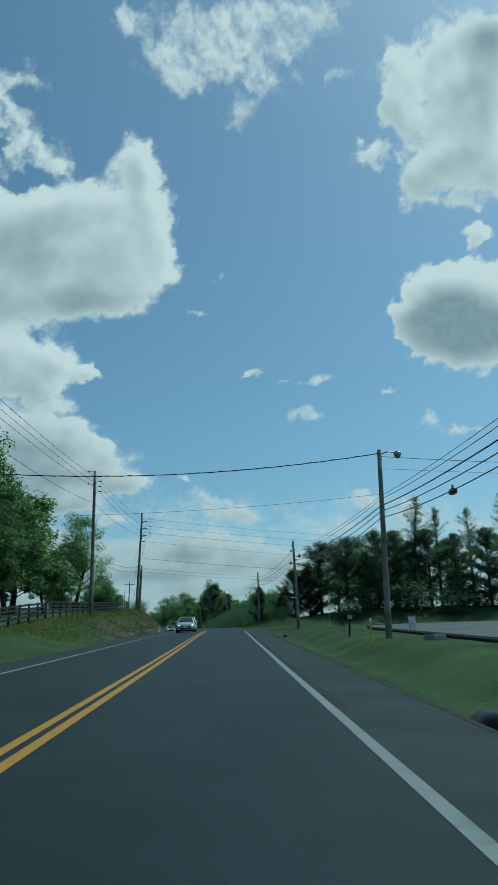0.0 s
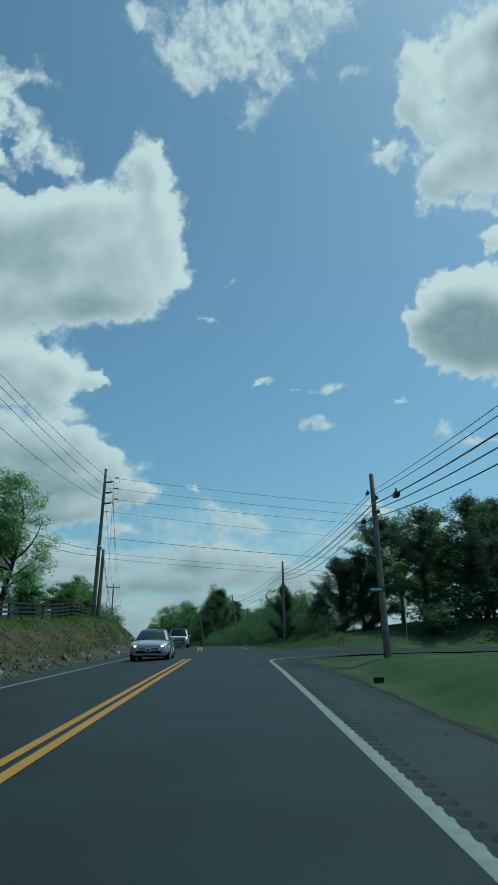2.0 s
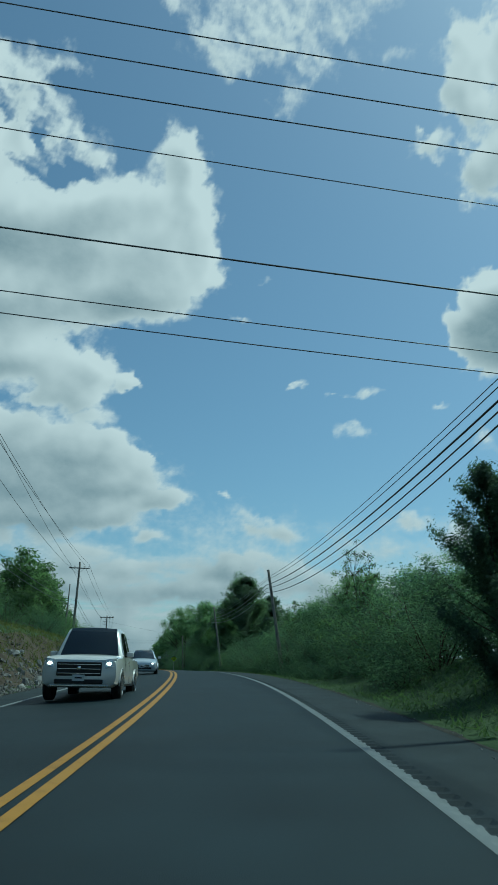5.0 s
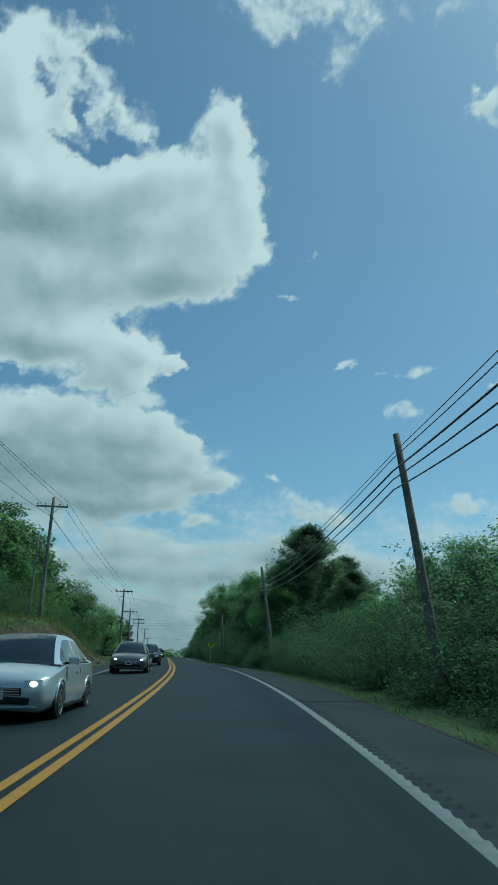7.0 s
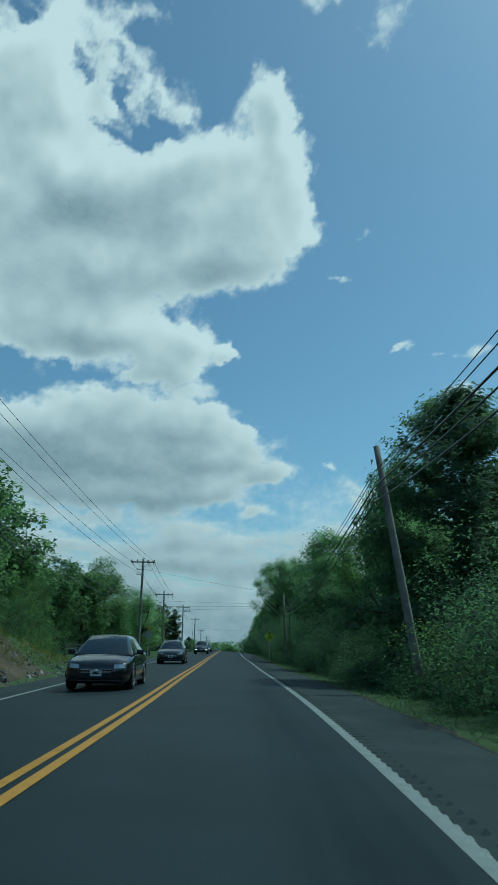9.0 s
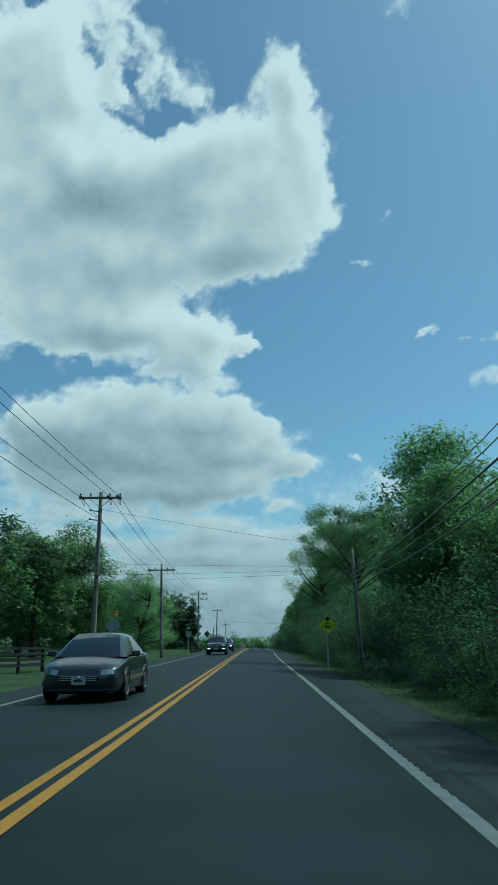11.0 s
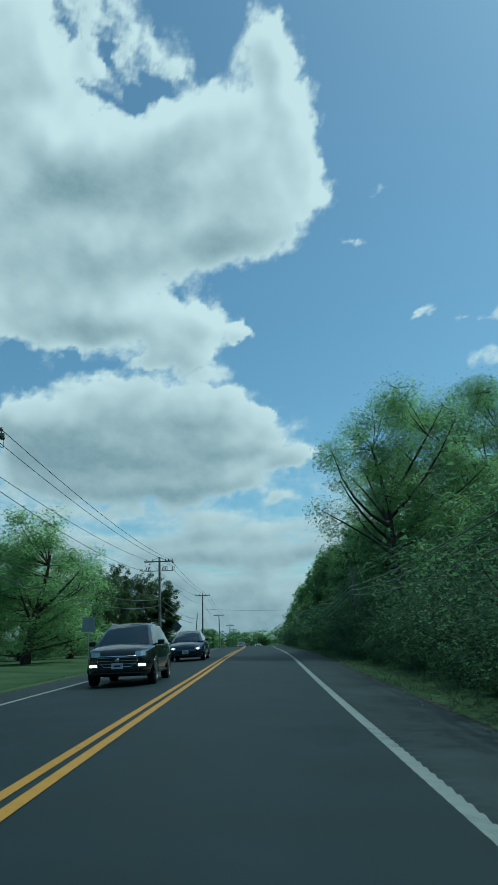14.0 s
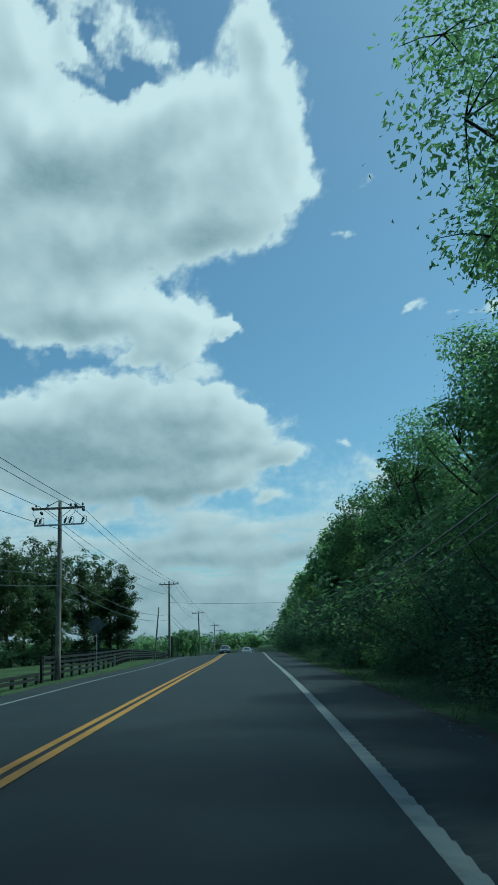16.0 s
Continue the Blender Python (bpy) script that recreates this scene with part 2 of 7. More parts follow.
def ground_up(s, off):
    """Height of the ground over the centre line."""
    s, off = np.broadcast_arrays(np.asarray(s, float), np.asarray(off, float))
    base = pavement_up(s, np.clip(off, -5.0, 5.3))
    edge_r = 5.2
    d = off - edge_r
    near = smooth(64, 74, s)
    verge = -0.35 * np.exp(-((d - 1.4) / 1.1) ** 2) + 0.35 * smooth(1.5, 4.5, d) + 0.25 * smooth(6, 30, d)
    mouth = 0.1 * smooth(0, 8, d) + 0.3 * smooth(8, 40, d)
    bank = 1.1 * smooth(0.6, 4.5, d) + 1.2 * smooth(5, 18, d)
    later = -0.10 * np.exp(-((d - 1.3) / 0.8) ** 2) + 0.5 * smooth(2, 5, d) + 0.8 * smooth(6, 25, d)
    right = verge + (mouth - verge) * near
    right = right + (bank - right) * smooth(88, 95, s)
    right = right + (later - right) * smooth(112, 135, s)
    e = -4.75 - off
    low = 0.55 * smooth(0, 5, e) + 0.25 * smooth(5, 14, e)
    crest = np.interp(s, [28, 45, 62, 75, 93, 102, 125, 157, 180, 190, 206], [0.6, 0.75, 1.6, 1.85, 2.3, 2.85, 2.7, 2.6, 3.0, 2.4, 1.0])
    tall = crest * smooth(0.3, 4.3, e) + 0.5 * smooth(7, 20, e)
    cut = smooth(24, 46, s) * (1 - smooth(182, 208, s))
    field = -0.25 * smooth(0.3, 2.5, e) + 0.2 * smooth(2.5, 8, e) + 0.35 * smooth(8, 70, e)
    left = low + (tall - low) * cut
    left = left + (field - left) * smooth(196, 224, s)
    up = base + np.where(d > 0, right, 0) + np.where(e > 0, left, 0)
    inside = (off > -5.0) & (off < 5.25)
    mouthed = (s > 74.5) & (s < 89) & (off > 5) & (off < 46)
    return up - np.where(inside | mouthed, 0.07, 0.0)


def ground_spot(s, off, up=0.0):
    return spot(s, off, ground_up(s, off) + up)


g_s = np.concatenate([np.arange(-150, -20, 10.0), np.arange(-20, 420, 1.5), np.arange(420, 1290, 10.0)])
g_o = np.array([-170, -120, -80, -55, -40, -30, -24, -20, -17, -15, -13.5, -12, -11, -10, -9.3, -8.6, -8, -7.5, -7, -6.6, -6.2, -5.8, -5.4, -5.05, -4.95,
                5.2, 5.3, 5.7, 6.1, 6.5, 7, 7.5, 8, 8.6, 9.3, 10, 11, 12.5, 14, 16, 18, 21, 25, 30, 40, 55, 80, 120, 170])
SS, OO = np.meshgrid(g_s, g_o, indexing="ij")
UP = ground_up(SS, OO)
rough_noise = np.array([noise.noise((a * 0.33, b * 0.33, 0.0)) + 0.5 * noise.noise((a * 0.9, b * 0.9, 7.0)) for a, b in zip(SS.ravel(), OO.ravel())]).reshape(SS.shape)
rocky = smooth(40, 70, SS) * (1 - smooth(178, 200, SS)) * smooth(0.2, 1.2, -4.75 - OO) * (1 - smooth(3.0, 4.5, -4.75 - OO))
UP = UP + rough_noise * np.where((OO > -5.1) & (OO < 5.5), 0, 0.05 + 0.22 * rocky)
sheet = spot(SS, OO, UP)
ns, no = SS.shape
verts = sheet.reshape(-1, 3).tolist()
faces, slots = [], []
for i in range(ns - 1):
    for j in range(no - 1):
        faces.append((i * no + j, i * no + j + 1, (i + 1) * no + j + 1, (i + 1) * no + j))
        slots.append(1 if rocky[i, j] > 0.55 else 0)
# the sheet goes on to the horizon as a ring of faces
loop = [j for j in range(no)] + [i * no + no - 1 for i in range(1, ns)] + [(ns - 1) * no + j for j in range(no - 2, -1, -1)] + [i * no for i in range(ns - 2, 0, -1)]
mid = np.array(spot(500.0, 0.0))
for reach in (1.35, 2.2, 6.0):
    ring0 = list(range(len(verts) - len(loop), len(verts))) if reach > 1.35 else loop
    start = len(verts)
    for k in loop:
        p = np.array(verts[k])
        d = p - mid
        verts.append((mid[0] + d[0] * reach, mid[1] + d[1] * reach, p[2] - (reach - 1) * 1.5))
    ring1 = list(range(start, len(verts)))
    for k in range(len(loop)):
        k2 = (k + 1) % len(loop)
        faces.append((ring0[k2], ring0[k], ring1[k], ring1[k2]))
        slots.append(0)
ground_mesh = mesh_of("ground", verts, faces, [grass_soil, soil], True)
ground_mesh.polygons.foreach_set("material_index", slots)
ground = tagged(new("ground", ground_mesh), "rolling green roadside grassland with a rocky cut bank", "ground", kind="structure")

# ---- road ----
road = tagged(new("road"), "two-lane dark asphalt road with paved shoulders", "road", kind="structure")
r_s = np.concatenate([np.arange(-150, 0, 4.0), np.arange(0, 430, 1.0), np.arange(430, 1280, 8.0)])
strip(r_s, -3.72, 3.52, 0.0, "carriageway", asphalt, road, 9)
strip(r_s, -4.95, -3.72, 0.0, "shoulder", shoulder_asphalt, road, 3)
strip(r_s, 4.0, 5.30, 0.0, "shoulder", shoulder_asphalt, road, 3)
# crumbled outer edge of the shoulder, and the grit that lies along it
rag_rng = np.random.default_rng(61)
for a, b, side_at in ((0, 71.5, 5.28), (91.5, 420, 5.28), (0, 420, -4.93)):
    e_s = np.arange(a, b, 0.35)
    rag = blurred(rag_rng.uniform(-0.12, 0.30, (len(e_s), 3)), 1)[:, 1] + 0.12 * np.sin(e_s * 0.9) * np.sin(e_s * 0.23)
    rag = 0.06 + np.clip(rag + 0.05, 0.0, 0.42)
    sign = 1 if side_at > 0 else -1
    inner = np.full(e_s.shape, side_at)
    lift = pavement_up(e_s, inner)
    rows = [spot(e_s, inner, lift + 0.004), spot(e_s, inner + sign * rag * 0.6, lift + 0.002), spot(e_s, inner + sign * rag, lift - 0.03), spot(e_s, inner + sign * (rag + 0.03), lift - 0.16)]
    v = np.stack(rows if sign > 0 else rows[::-1], 1).reshape(-1, 3)
    f = [(i * 4 + k, i * 4 + k + 1, i * 4 + k + 5, i * 4 + k + 4) for i in range(len(e_s) - 1) for k in range(3)]
    piece("crumbled_edge", mesh_of("crumbled_edge", v, f, grit), road, "crumbled grey edge of the shoulder")
grit_v, grit_f = [], []
for _ in range(2600):
    g_at = rag_rng.uniform(0, 330)
    g_off = rag_rng.choice([5.25, -4.85]) + rag_rng.normal() * 0.14
    if 70 < g_at < 92 and g_off > 0:
        continue
    c, r = np.array(spot(g_at, g_off, float(pavement_up(g_at, np.clip(g_off, -4.95, 5.3))) + 0.008)), rag_rng.uniform(0.008, 0.03)
    o = len(grit_v)
    turn = rag_rng.uniform(0, 6.28)
    grit_v += [tuple(c + r * np.array([math.cos(turn + q) * rag_rng.uniform(0.7, 1.2), math.sin(turn + q) * rag_rng.uniform(0.7, 1.2), -0.4])) for q in (0, 1.6, 3.1, 4.7)]
    grit_v.append(tuple(c + r * np.array([rag_rng.uniform(-0.3, 0.3), rag_rng.uniform(-0.3, 0.3), 0.6])))
    grit_f += [(o, o + 1, o + 4), (o + 1, o + 2, o + 4), (o + 2, o + 3, o + 4), (o + 3, o, o + 4)]
tagged(new("gravel", mesh_of("gravel", grit_v, grit_f, rock)), "loose grey grit along the shoulder edge", "gravel", kind="stuff")


# milled rumble strip with the white edge line over its inner half
def milled_ribbon(s, offs, shares, up, name, material):
    """A ribbon whose rows of points sink into the milled grooves by their share."""
    dip = -0.025 * np.clip(np.sin(s * 2 * math.pi / 0.33) * 2.2, 0, 1) * np.clip(s - s[0], 0, 1) * np.clip(s[-1] - s, 0, 1)
    cols = [spot(s, np.full(s.shape, o), pavement_up(s, np.full(s.shape, o)) + up + dip * w) for o, w in zip(offs, shares)]
    n = len(offs)
    faces = [(i * n + k, i * n + k + 1, (i + 1) * n + k + 1, (i + 1) * n + k) for i in range(len(s) - 1) for k in range(n - 1)]
    return piece(name, mesh_of(name, np.stack(cols, 1).reshape(-1, 3), faces, material), road)


for a, b in ((-150, 12), (62, 66.5), (420, 1270)):
    strip(np.linspace(a, b, int((b - a) / 2) + 2), 3.52, 4.0, 0.0, "shoulder", shoulder_asphalt, road, 2)
    strip(np.linspace(a, b, int((b - a) / 2) + 2), 3.535, 3.69, 0.004, "edge_line", white_paint, road, 2)
for a, b, outer in ((12, 62, True), (93, 196, True), (196, 420, False)):
    groove_s = np.linspace(a, b, int((b - a) / 0.0825) + 1)
    shares = (0, 0, 0.4, 1, 1, 0, 0) if outer else (0, 0.6, 0.8, 0.8, 0.2, 0, 0)
    milled_ribbon(groove_s, (3.52, 3.60, 3.66, 3.72, 3.82, 3.88, 4.0), shares, 0.0, "rumble_strip", shoulder_asphalt)
    milled_ribbon(groove_s, (3.535, 3.60, 3.66, 3.70), (0, 0, 0.4, 0.8) if outer else (0.1, 0.6, 0.8, 0.8), 0.0022, "edge_line", white_paint)
strip(np.linspace(66.5, 93.0, 29), 3.52, 4.0, 0.0, "carriageway", asphalt, road, 2)
strip(r_s[r_s < 1270], -3.67, -3.53, 0.004, "edge_line", white_paint, road, 2)
for a, b in ((-150, 72.2), (88.4, 1270)):
    s = np.concatenate([[a], r_s[(r_s > a) & (r_s < b)], [b]])
    strip(s, -0.185, -0.05, 0.004, "centre_line", yellow_paint, road, 2)
    strip(s, 0.05, 0.185, 0.004, "centre_line", yellow_paint, road, 2)


def sheet_between(name, rows, material, parent, up=0.0, n=12):
    """A paved patch: rows of (offset, first station, last station)."""
    verts, faces = [], []
    for o, a, b in rows:
        ss = np.linspace(a, b, n)
        lift = pavement_up(ss, np.full(n, min(o, 5.3))) + (0.10 * smooth(0, 8, o - 5.2) + 0.3 * smooth(8, 40, o - 5.2)) + up
        verts += spot(ss, np.full(n, o), lift).tolist()
    for i in range(len(rows) - 1):
        for k in range(n - 1):
            faces.append((i * n + k, (i + 1) * n + k, (i + 1) * n + k + 1, i * n + k + 1))
    return piece(name, mesh_of(name, verts, faces, material, True), parent)


side_road = tagged(new("side_road"), "asphalt side road that meets the main road", "road", kind="structure")
sheet_between("side_carriageway", [(5.28, 71.2, 91.5), (6.0, 72.8, 89.4), (7.2, 75.2, 88.2), (9, 77.0, 87.3), (13, 77.8, 86.8), (20, 78, 86.6), (30, 78, 86.6), (45, 78, 86.6)], asphalt, side_road)
# white corner line that leaves the edge line and turns into the side road
corner_plan = [(66.0, 3.61), (67.5, 3.61), (68.6, 3.62), (69.6, 3.66), (70.5, 3.74), (71.3, 3.9), (72.2, 4.17), (73.1, 4.5), (74.1, 4.93), (75.0, 5.6), (75.6, 6.3), (76.2, 7.2), (76.8, 8.6), (77.3, 10.4), (77.8, 14), (78.2, 20)]
corner_t = np.linspace(0, len(corner_plan) - 1, 76)
corner = list(zip(glide([c[0] for c in corner_plan], STATION[0] + 20 * corner_t), glide([c[1] for c in corner_plan], STATION[0] + 20 * corner_t)))
cv, cf = [], []
for i, (s, o) in enumerate(corner):
    s2, o2 = corner[min(i + 1, len(corner) - 1)]
    s1, o1 = corner[max(i - 1, 0)]
    ds, do = s2 - s1, o2 - o1
    k = 0.08 / math.hypot(ds, do)
    for sgn in (-1, 1):
        ps, po = s - sgn * do * k, o + sgn * ds * k
        lift = pavement_up(ps, min(po, 5.3)) + (0.10 * smooth(0, 8, po - 5.2) + 0.3 * smooth(8, 40, po - 5.2)) + 0.006
        cv.append(spot(ps, po, float(lift)))
    if i:
        cf.append((2 * i - 2, 2 * i - 1, 2 * i + 1, 2 * i))
piece("corner_line", mesh_of("corner_line", cv, cf, white_paint), side_road)
lot = tagged(new("parking_lot"), "grey asphalt parking lot with white bay lines and dark kerb", "parking lot", kind="structure")
lot_rows = [(11.6, 4, 50), (13, 2, 60), (16, 0, 64), (24, -4, 66), (40, -8, 68), (60, -8, 68)]
lv, lf = [], []
for o, a, b in lot_rows:
    ss = np.linspace(a, b, 24)
    lv += ground_spot(ss, np.full(24, o), 0.09).tolist()
for i in range(len(lot_rows) - 1):
    for k in range(23):
        lf.append((i * 24 + k, (i + 1) * 24 + k, (i + 1) * 24 + k + 1, i * 24 + k + 1))
piece("paving", mesh_of("paving", lv, lf, lot_asphalt, True), lot)
kerb_path = [ground_spot(s, o, 0.09) for s, o in [(a, b) for a, b in zip(np.linspace(4, 50, 24), np.full(24, 11.55))] + [(54, 12.0), (60, 13.0), (64, 16.0)]]
piece("kerb", mesh_of("kerb", *tube(kerb_path, 0.11, 6), fence_wood), lot)
for k in range(5):
    a, b = 20 + 7 * k, 20 + 7 * k
    line = [ground_spot(a + 0.2 * q, 13.5 + q * 0.9, 0.10) for q in range(6)]
    w = [ground_spot(a + 0.2 * q + 0.12, 13.5 + q * 0.9, 0.10) for q in range(6)]
    piece("bay_line", mesh_of("bay_line", [*line, *w], [(q, q + 1, q + 7, q + 6) for q in range(5)], white_paint), lot)


# ---- cloud layer: a wide shallow dome about 830 m up that comes down at the horizon ----
# clouds: bearing to the right, elevation, half width, half height in degrees; holes and painted grey shade with their
# strength
CLOUDS = {}
CLOUDS["main"] = [(-29.0, 40.0, 4.17, 3.34), (-33.4, 35.6, 5.11, 6.90), (-28.5, 32.9, 4.89, 4.07), (-22.6, 34.1, 5.20, 2.33), (-15.3, 35.5, 4.94, 2.83), (-8.9, 39.9, 2.15, 2.20), (-7.4, 36.0, 2.60, 3.38), (-5.6, 32.2, 1.76, 2.05), (-10.3, 30.2, 4.60, 2.82), (-15.6, 30.0, 4.55, 2.81), (-23.1, 29.0, 6.85, 3.76), (-28.0, 23.9, 5.54, 3.60), (-20.9, 24.1, 4.31, 2.48), (-15.0, 23.3, 2.42, 1.43), (-11.7, 22.3, 1.21, 0.55), (-16.6, 21.2, 2.74, 1.27), (-26.7, 36.9, 2.79, 2.13), (-11.6, 34.7, 3.72, 2.87), (-12.2, 31.7, 3.90, 2.37)]
CLOUDS["wisps"] = [(-25.5, 42.9, 4.40, 2.10), (-22.5, 41.2, 2.97, 2.03), (-18.6, 40.0, 3.27, 1.33), (-16.0, 39.1, 1.52, 0.71), (-23.5, 38.8, 2.90, 1.93), (-27.6, 43.9, 2.42, 1.57), (-20.6, 44.9, 3.08, 0.95), (-15.1, 19.6, 2.74, 0.94), (-19.3, 20.6, 2.70, 0.85)]
CLOUDS["lower"] = [(-18.6, 15.8, 8.34, 2.23), (-21.8, 18.1, 4.16, 1.52), (-11.8, 14.9, 3.37, 1.47), (-8.6, 13.3, 1.79, 0.74), (-14.1, 17.3, 2.71, 1.29), (-16.2, 12.6, 5.71, 1.20), (-26.7, 14.6, 3.51, 1.99), (-24.8, 12.2, 5.39, 1.67), (-15.7, 11.4, 4.81, 0.86), (-28.0, 15.9, 2.46, 1.15), (-15.1, 17.7, 2.71, 1.29)]
CLOUDS["bands"] = [(-23.7, 9.5, 6.20, 1.08), (-15.1, 8.2, 2.60, 1.28), (-16.5, 10.5, 2.61, 0.86), (-11.2, 7.4, 1.96, 0.68), (-18.9, 6.8, 5.90, 0.92), (-13.7, 5.7, 4.71, 0.59), (-20.9, 4.4, 6.59, 0.66), (-14.5, 3.8, 5.08, 0.58), (-4.7, 7.0, 3.01, 1.36), (-2.5, 8.1, 2.57, 0.93), (-9.5, 10.3, 1.41, 0.52), (-8.1, 6.4, 2.59, 0.59), (-10.7, 2.6, 6.35, 0.74), (-17.8, 2.3, 6.22, 0.74)]
CLOUDS["small"] = [(-2.5, 28.0, 1.13, 0.33), (-0.6, 31.0, 0.48, 0.35), (-9.2, 16.5, 0.91, 0.35), (2.8, 22.4, 0.89, 0.29), (7.5, 21.8, 1.02, 0.45), (5.6, 21.6, 0.69, 0.25), (-3.7, 13.6, 0.53, 0.34)]
CLOUDS["high"] = [(-2.4, 50.8, 7.17, 1.95), (6.0, 50.1, 7.10, 2.36), (-0.5, 48.5, 5.72, 1.83), (5.0, 46.3, 4.65, 1.46), (2.1, 44.0, 2.31, 1.12), (11.4, 51.1, 3.86, 1.52), (-6.2, 47.9, 3.75, 1.42), (13.0, 46.1, 1.80, 0.57), (-10.2, 50.4, 2.53, 0.97), (-3.7, 46.3, 3.09, 0.92)]
CLOUDS["right"] = [(24.2, 45.5, 4.31, 3.11), (26.8, 42.8, 5.06, 4.33), (29.0, 46.3, 3.06, 2.03), (23.0, 38.9, 4.84, 2.74), (25.6, 36.5, 3.86, 2.53), (19.4, 36.9, 1.87, 1.98), (15.0, 40.3, 1.67, 0.96), (19.1, 46.1, 2.06, 2.39), (19.2, 42.7, 2.21, 2.08)]
CLOUDS["dark"] = [(20.0, 26.5, 3.39, 3.02), (22.3, 23.8, 3.82, 2.49), (17.5, 26.4, 1.83, 2.09), (24.0, 27.7, 3.63, 2.23), (23.8, 32.1, 1.42, 0.79), (21.0, 29.2, 2.39, 1.27)]
CLOUDS["low_right"] = [(3.1, 22.6, 0.91, 0.29), (7.8, 21.6, 1.38, 0.34), (6.9, 19.3, 1.17, 0.67), (14.6, 20.3, 0.66, 0.28), (17.4, 17.5, 1.17, 0.60), (19.7, 16.6, 3.06, 0.41), (11.4, 11.6, 1.63, 0.73), (15.1, 10.5, 2.01, 1.16), (-1.3, 11.8, 2.88, 1.11), (1.0, 10.8, 2.54, 0.64), (-1.1, 8.6, 4.99, 1.35), (3.0, 6.8, 3.60, 1.11), (-3.3, 6.4, 4.01, 1.32), (20.3, 9.1, 2.47, 1.29), (8.7, 6.2, 3.97, 1.10)]
CLOUDS["holes"] = [(-20.8, 37.1, 1.27, 0.65, 0.60), (-18.0, 38.0, 1.69, 0.47, 0.60), (-26.2, 36.8, 1.03, 0.57, 0.50), (-31.2, 36.0, 0.70, 0.42, 0.50), (-25.5, 20.3, 0.95, 0.58, 0.70), (-28.9, 20.5, 1.25, 0.49, 0.50), (-17.5, 25.6, 1.21, 0.83, 0.40), (-29.9, 43.2, 1.22, 1.13, 0.50), (-28.7, 18.5, 1.65, 0.41, 0.40), (-26.2, 41.2, 0.77, 1.33, 0.40), (-22.2, 39.7, 0.8, 1.5, 0.8), (-27.1, 36.4, 1.3, 0.5, 0.6), (-24.8, 41.2, 1.0, 1.3, 0.8), (-22.6, 35.7, 1.0, 0.4, 0.6), (-20.0, 37.7, 2.0, 0.6, 0.7), (-20.6, 43.6, 1.4, 0.7, 0.5)]
CLOUDS["grey"] = [(-25.4, 32.0, 4.56, 2.09, 0.62), (-19.5, 31.3, 3.80, 2.16, 0.35), (-15.1, 34.5, 2.96, 1.45, 0.34), (-13.6, 28.6, 2.63, 1.14, 0.50), (-21.5, 26.9, 5.49, 1.62, 0.42), (-24.7, 21.8, 4.79, 1.40, 0.55), (-19.8, 22.1, 3.62, 0.84, 0.40), (-10.8, 32.6, 2.46, 1.96, 0.20), (-31.3, 27.0, 3.75, 2.31, 0.40), (-29.0, 37.0, 2.27, 0.87, 0.30), (-21.6, 13.4, 7.26, 1.02, 0.72), (-18.7, 10.7, 5.16, 0.55, 0.50), (-26.3, 14.8, 3.73, 1.00, 0.35), (-15.0, 15.9, 4.03, 0.60, 0.30), (-11.8, 13.8, 2.68, 0.43, 0.30), (-23.7, 9.1, 5.78, 0.50, 0.50), (-14.7, 7.6, 3.02, 0.38, 0.35), (-18.9, 6.2, 6.30, 0.38, 0.40), (-20.0, 4.0, 7.43, 0.37, 0.30)]
CLOUDS["grey_east"] = [(29.1, 46.5, 2.55, 1.84, 0.80), (26.9, 43.2, 3.04, 2.35, 0.30), (20.4, 26.2, 2.72, 2.20, 0.80), (22.9, 24.4, 3.36, 1.80, 0.75), (17.5, 26.4, 1.06, 1.39, 0.30), (22.8, 38.0, 3.04, 1.28, 0.15), (26.6, 40.2, 2.47, 1.62, 0.20), (3.2, 47.6, 5.67, 0.66, 0.25), (-1.8, 49.6, 5.16, 0.48, 0.20), (-1.1, 7.5, 4.95, 0.45, 0.30)]

SKY_EYE = Vector((-2.9, 139.9, 7.1))
DOME_R, DOME_H = 4700.0, 830.0


HASH = np.random.default_rng(42).permutation(512)


def perlin(x, y, seed):
    """Gradient noise over arrays, about -0.7 to 0.7."""
    xi, yi = np.floor(x).astype(int), np.floor(y).astype(int)
    xf, yf = x - xi, y - yi
    u, v = xf * xf * xf * (xf * (xf * 6 - 15) + 10), yf * yf * yf * (yf * (yf * 6 - 15) + 10)

    def corner_value(i, j):
        a = HASH[(HASH[(xi + i + seed * 31) & 511] + yi + j) & 511] * (2 * math.pi / 512)
        return np.cos(a) * (xf - i) + np.sin(a) * (yf - j)

    lo = corner_value(0, 0) * (1 - u) + corner_value(1, 0) * u
    hi = corner_value(0, 1) * (1 - u) + corner_value(1, 1) * u
    return lo * (1 - v) + hi * v


def lumps(x, y, octaves, seed, billow=False):
    total, a, f = 0.0, 1.0, 1.0
    for k in range(octaves):
        n = perlin(x * f, y * f, seed + k)
        total = total + a * (np.abs(n) * 2 - 0.45 if billow else n)
        a *= 0.55
        f *= 2.03
    return total


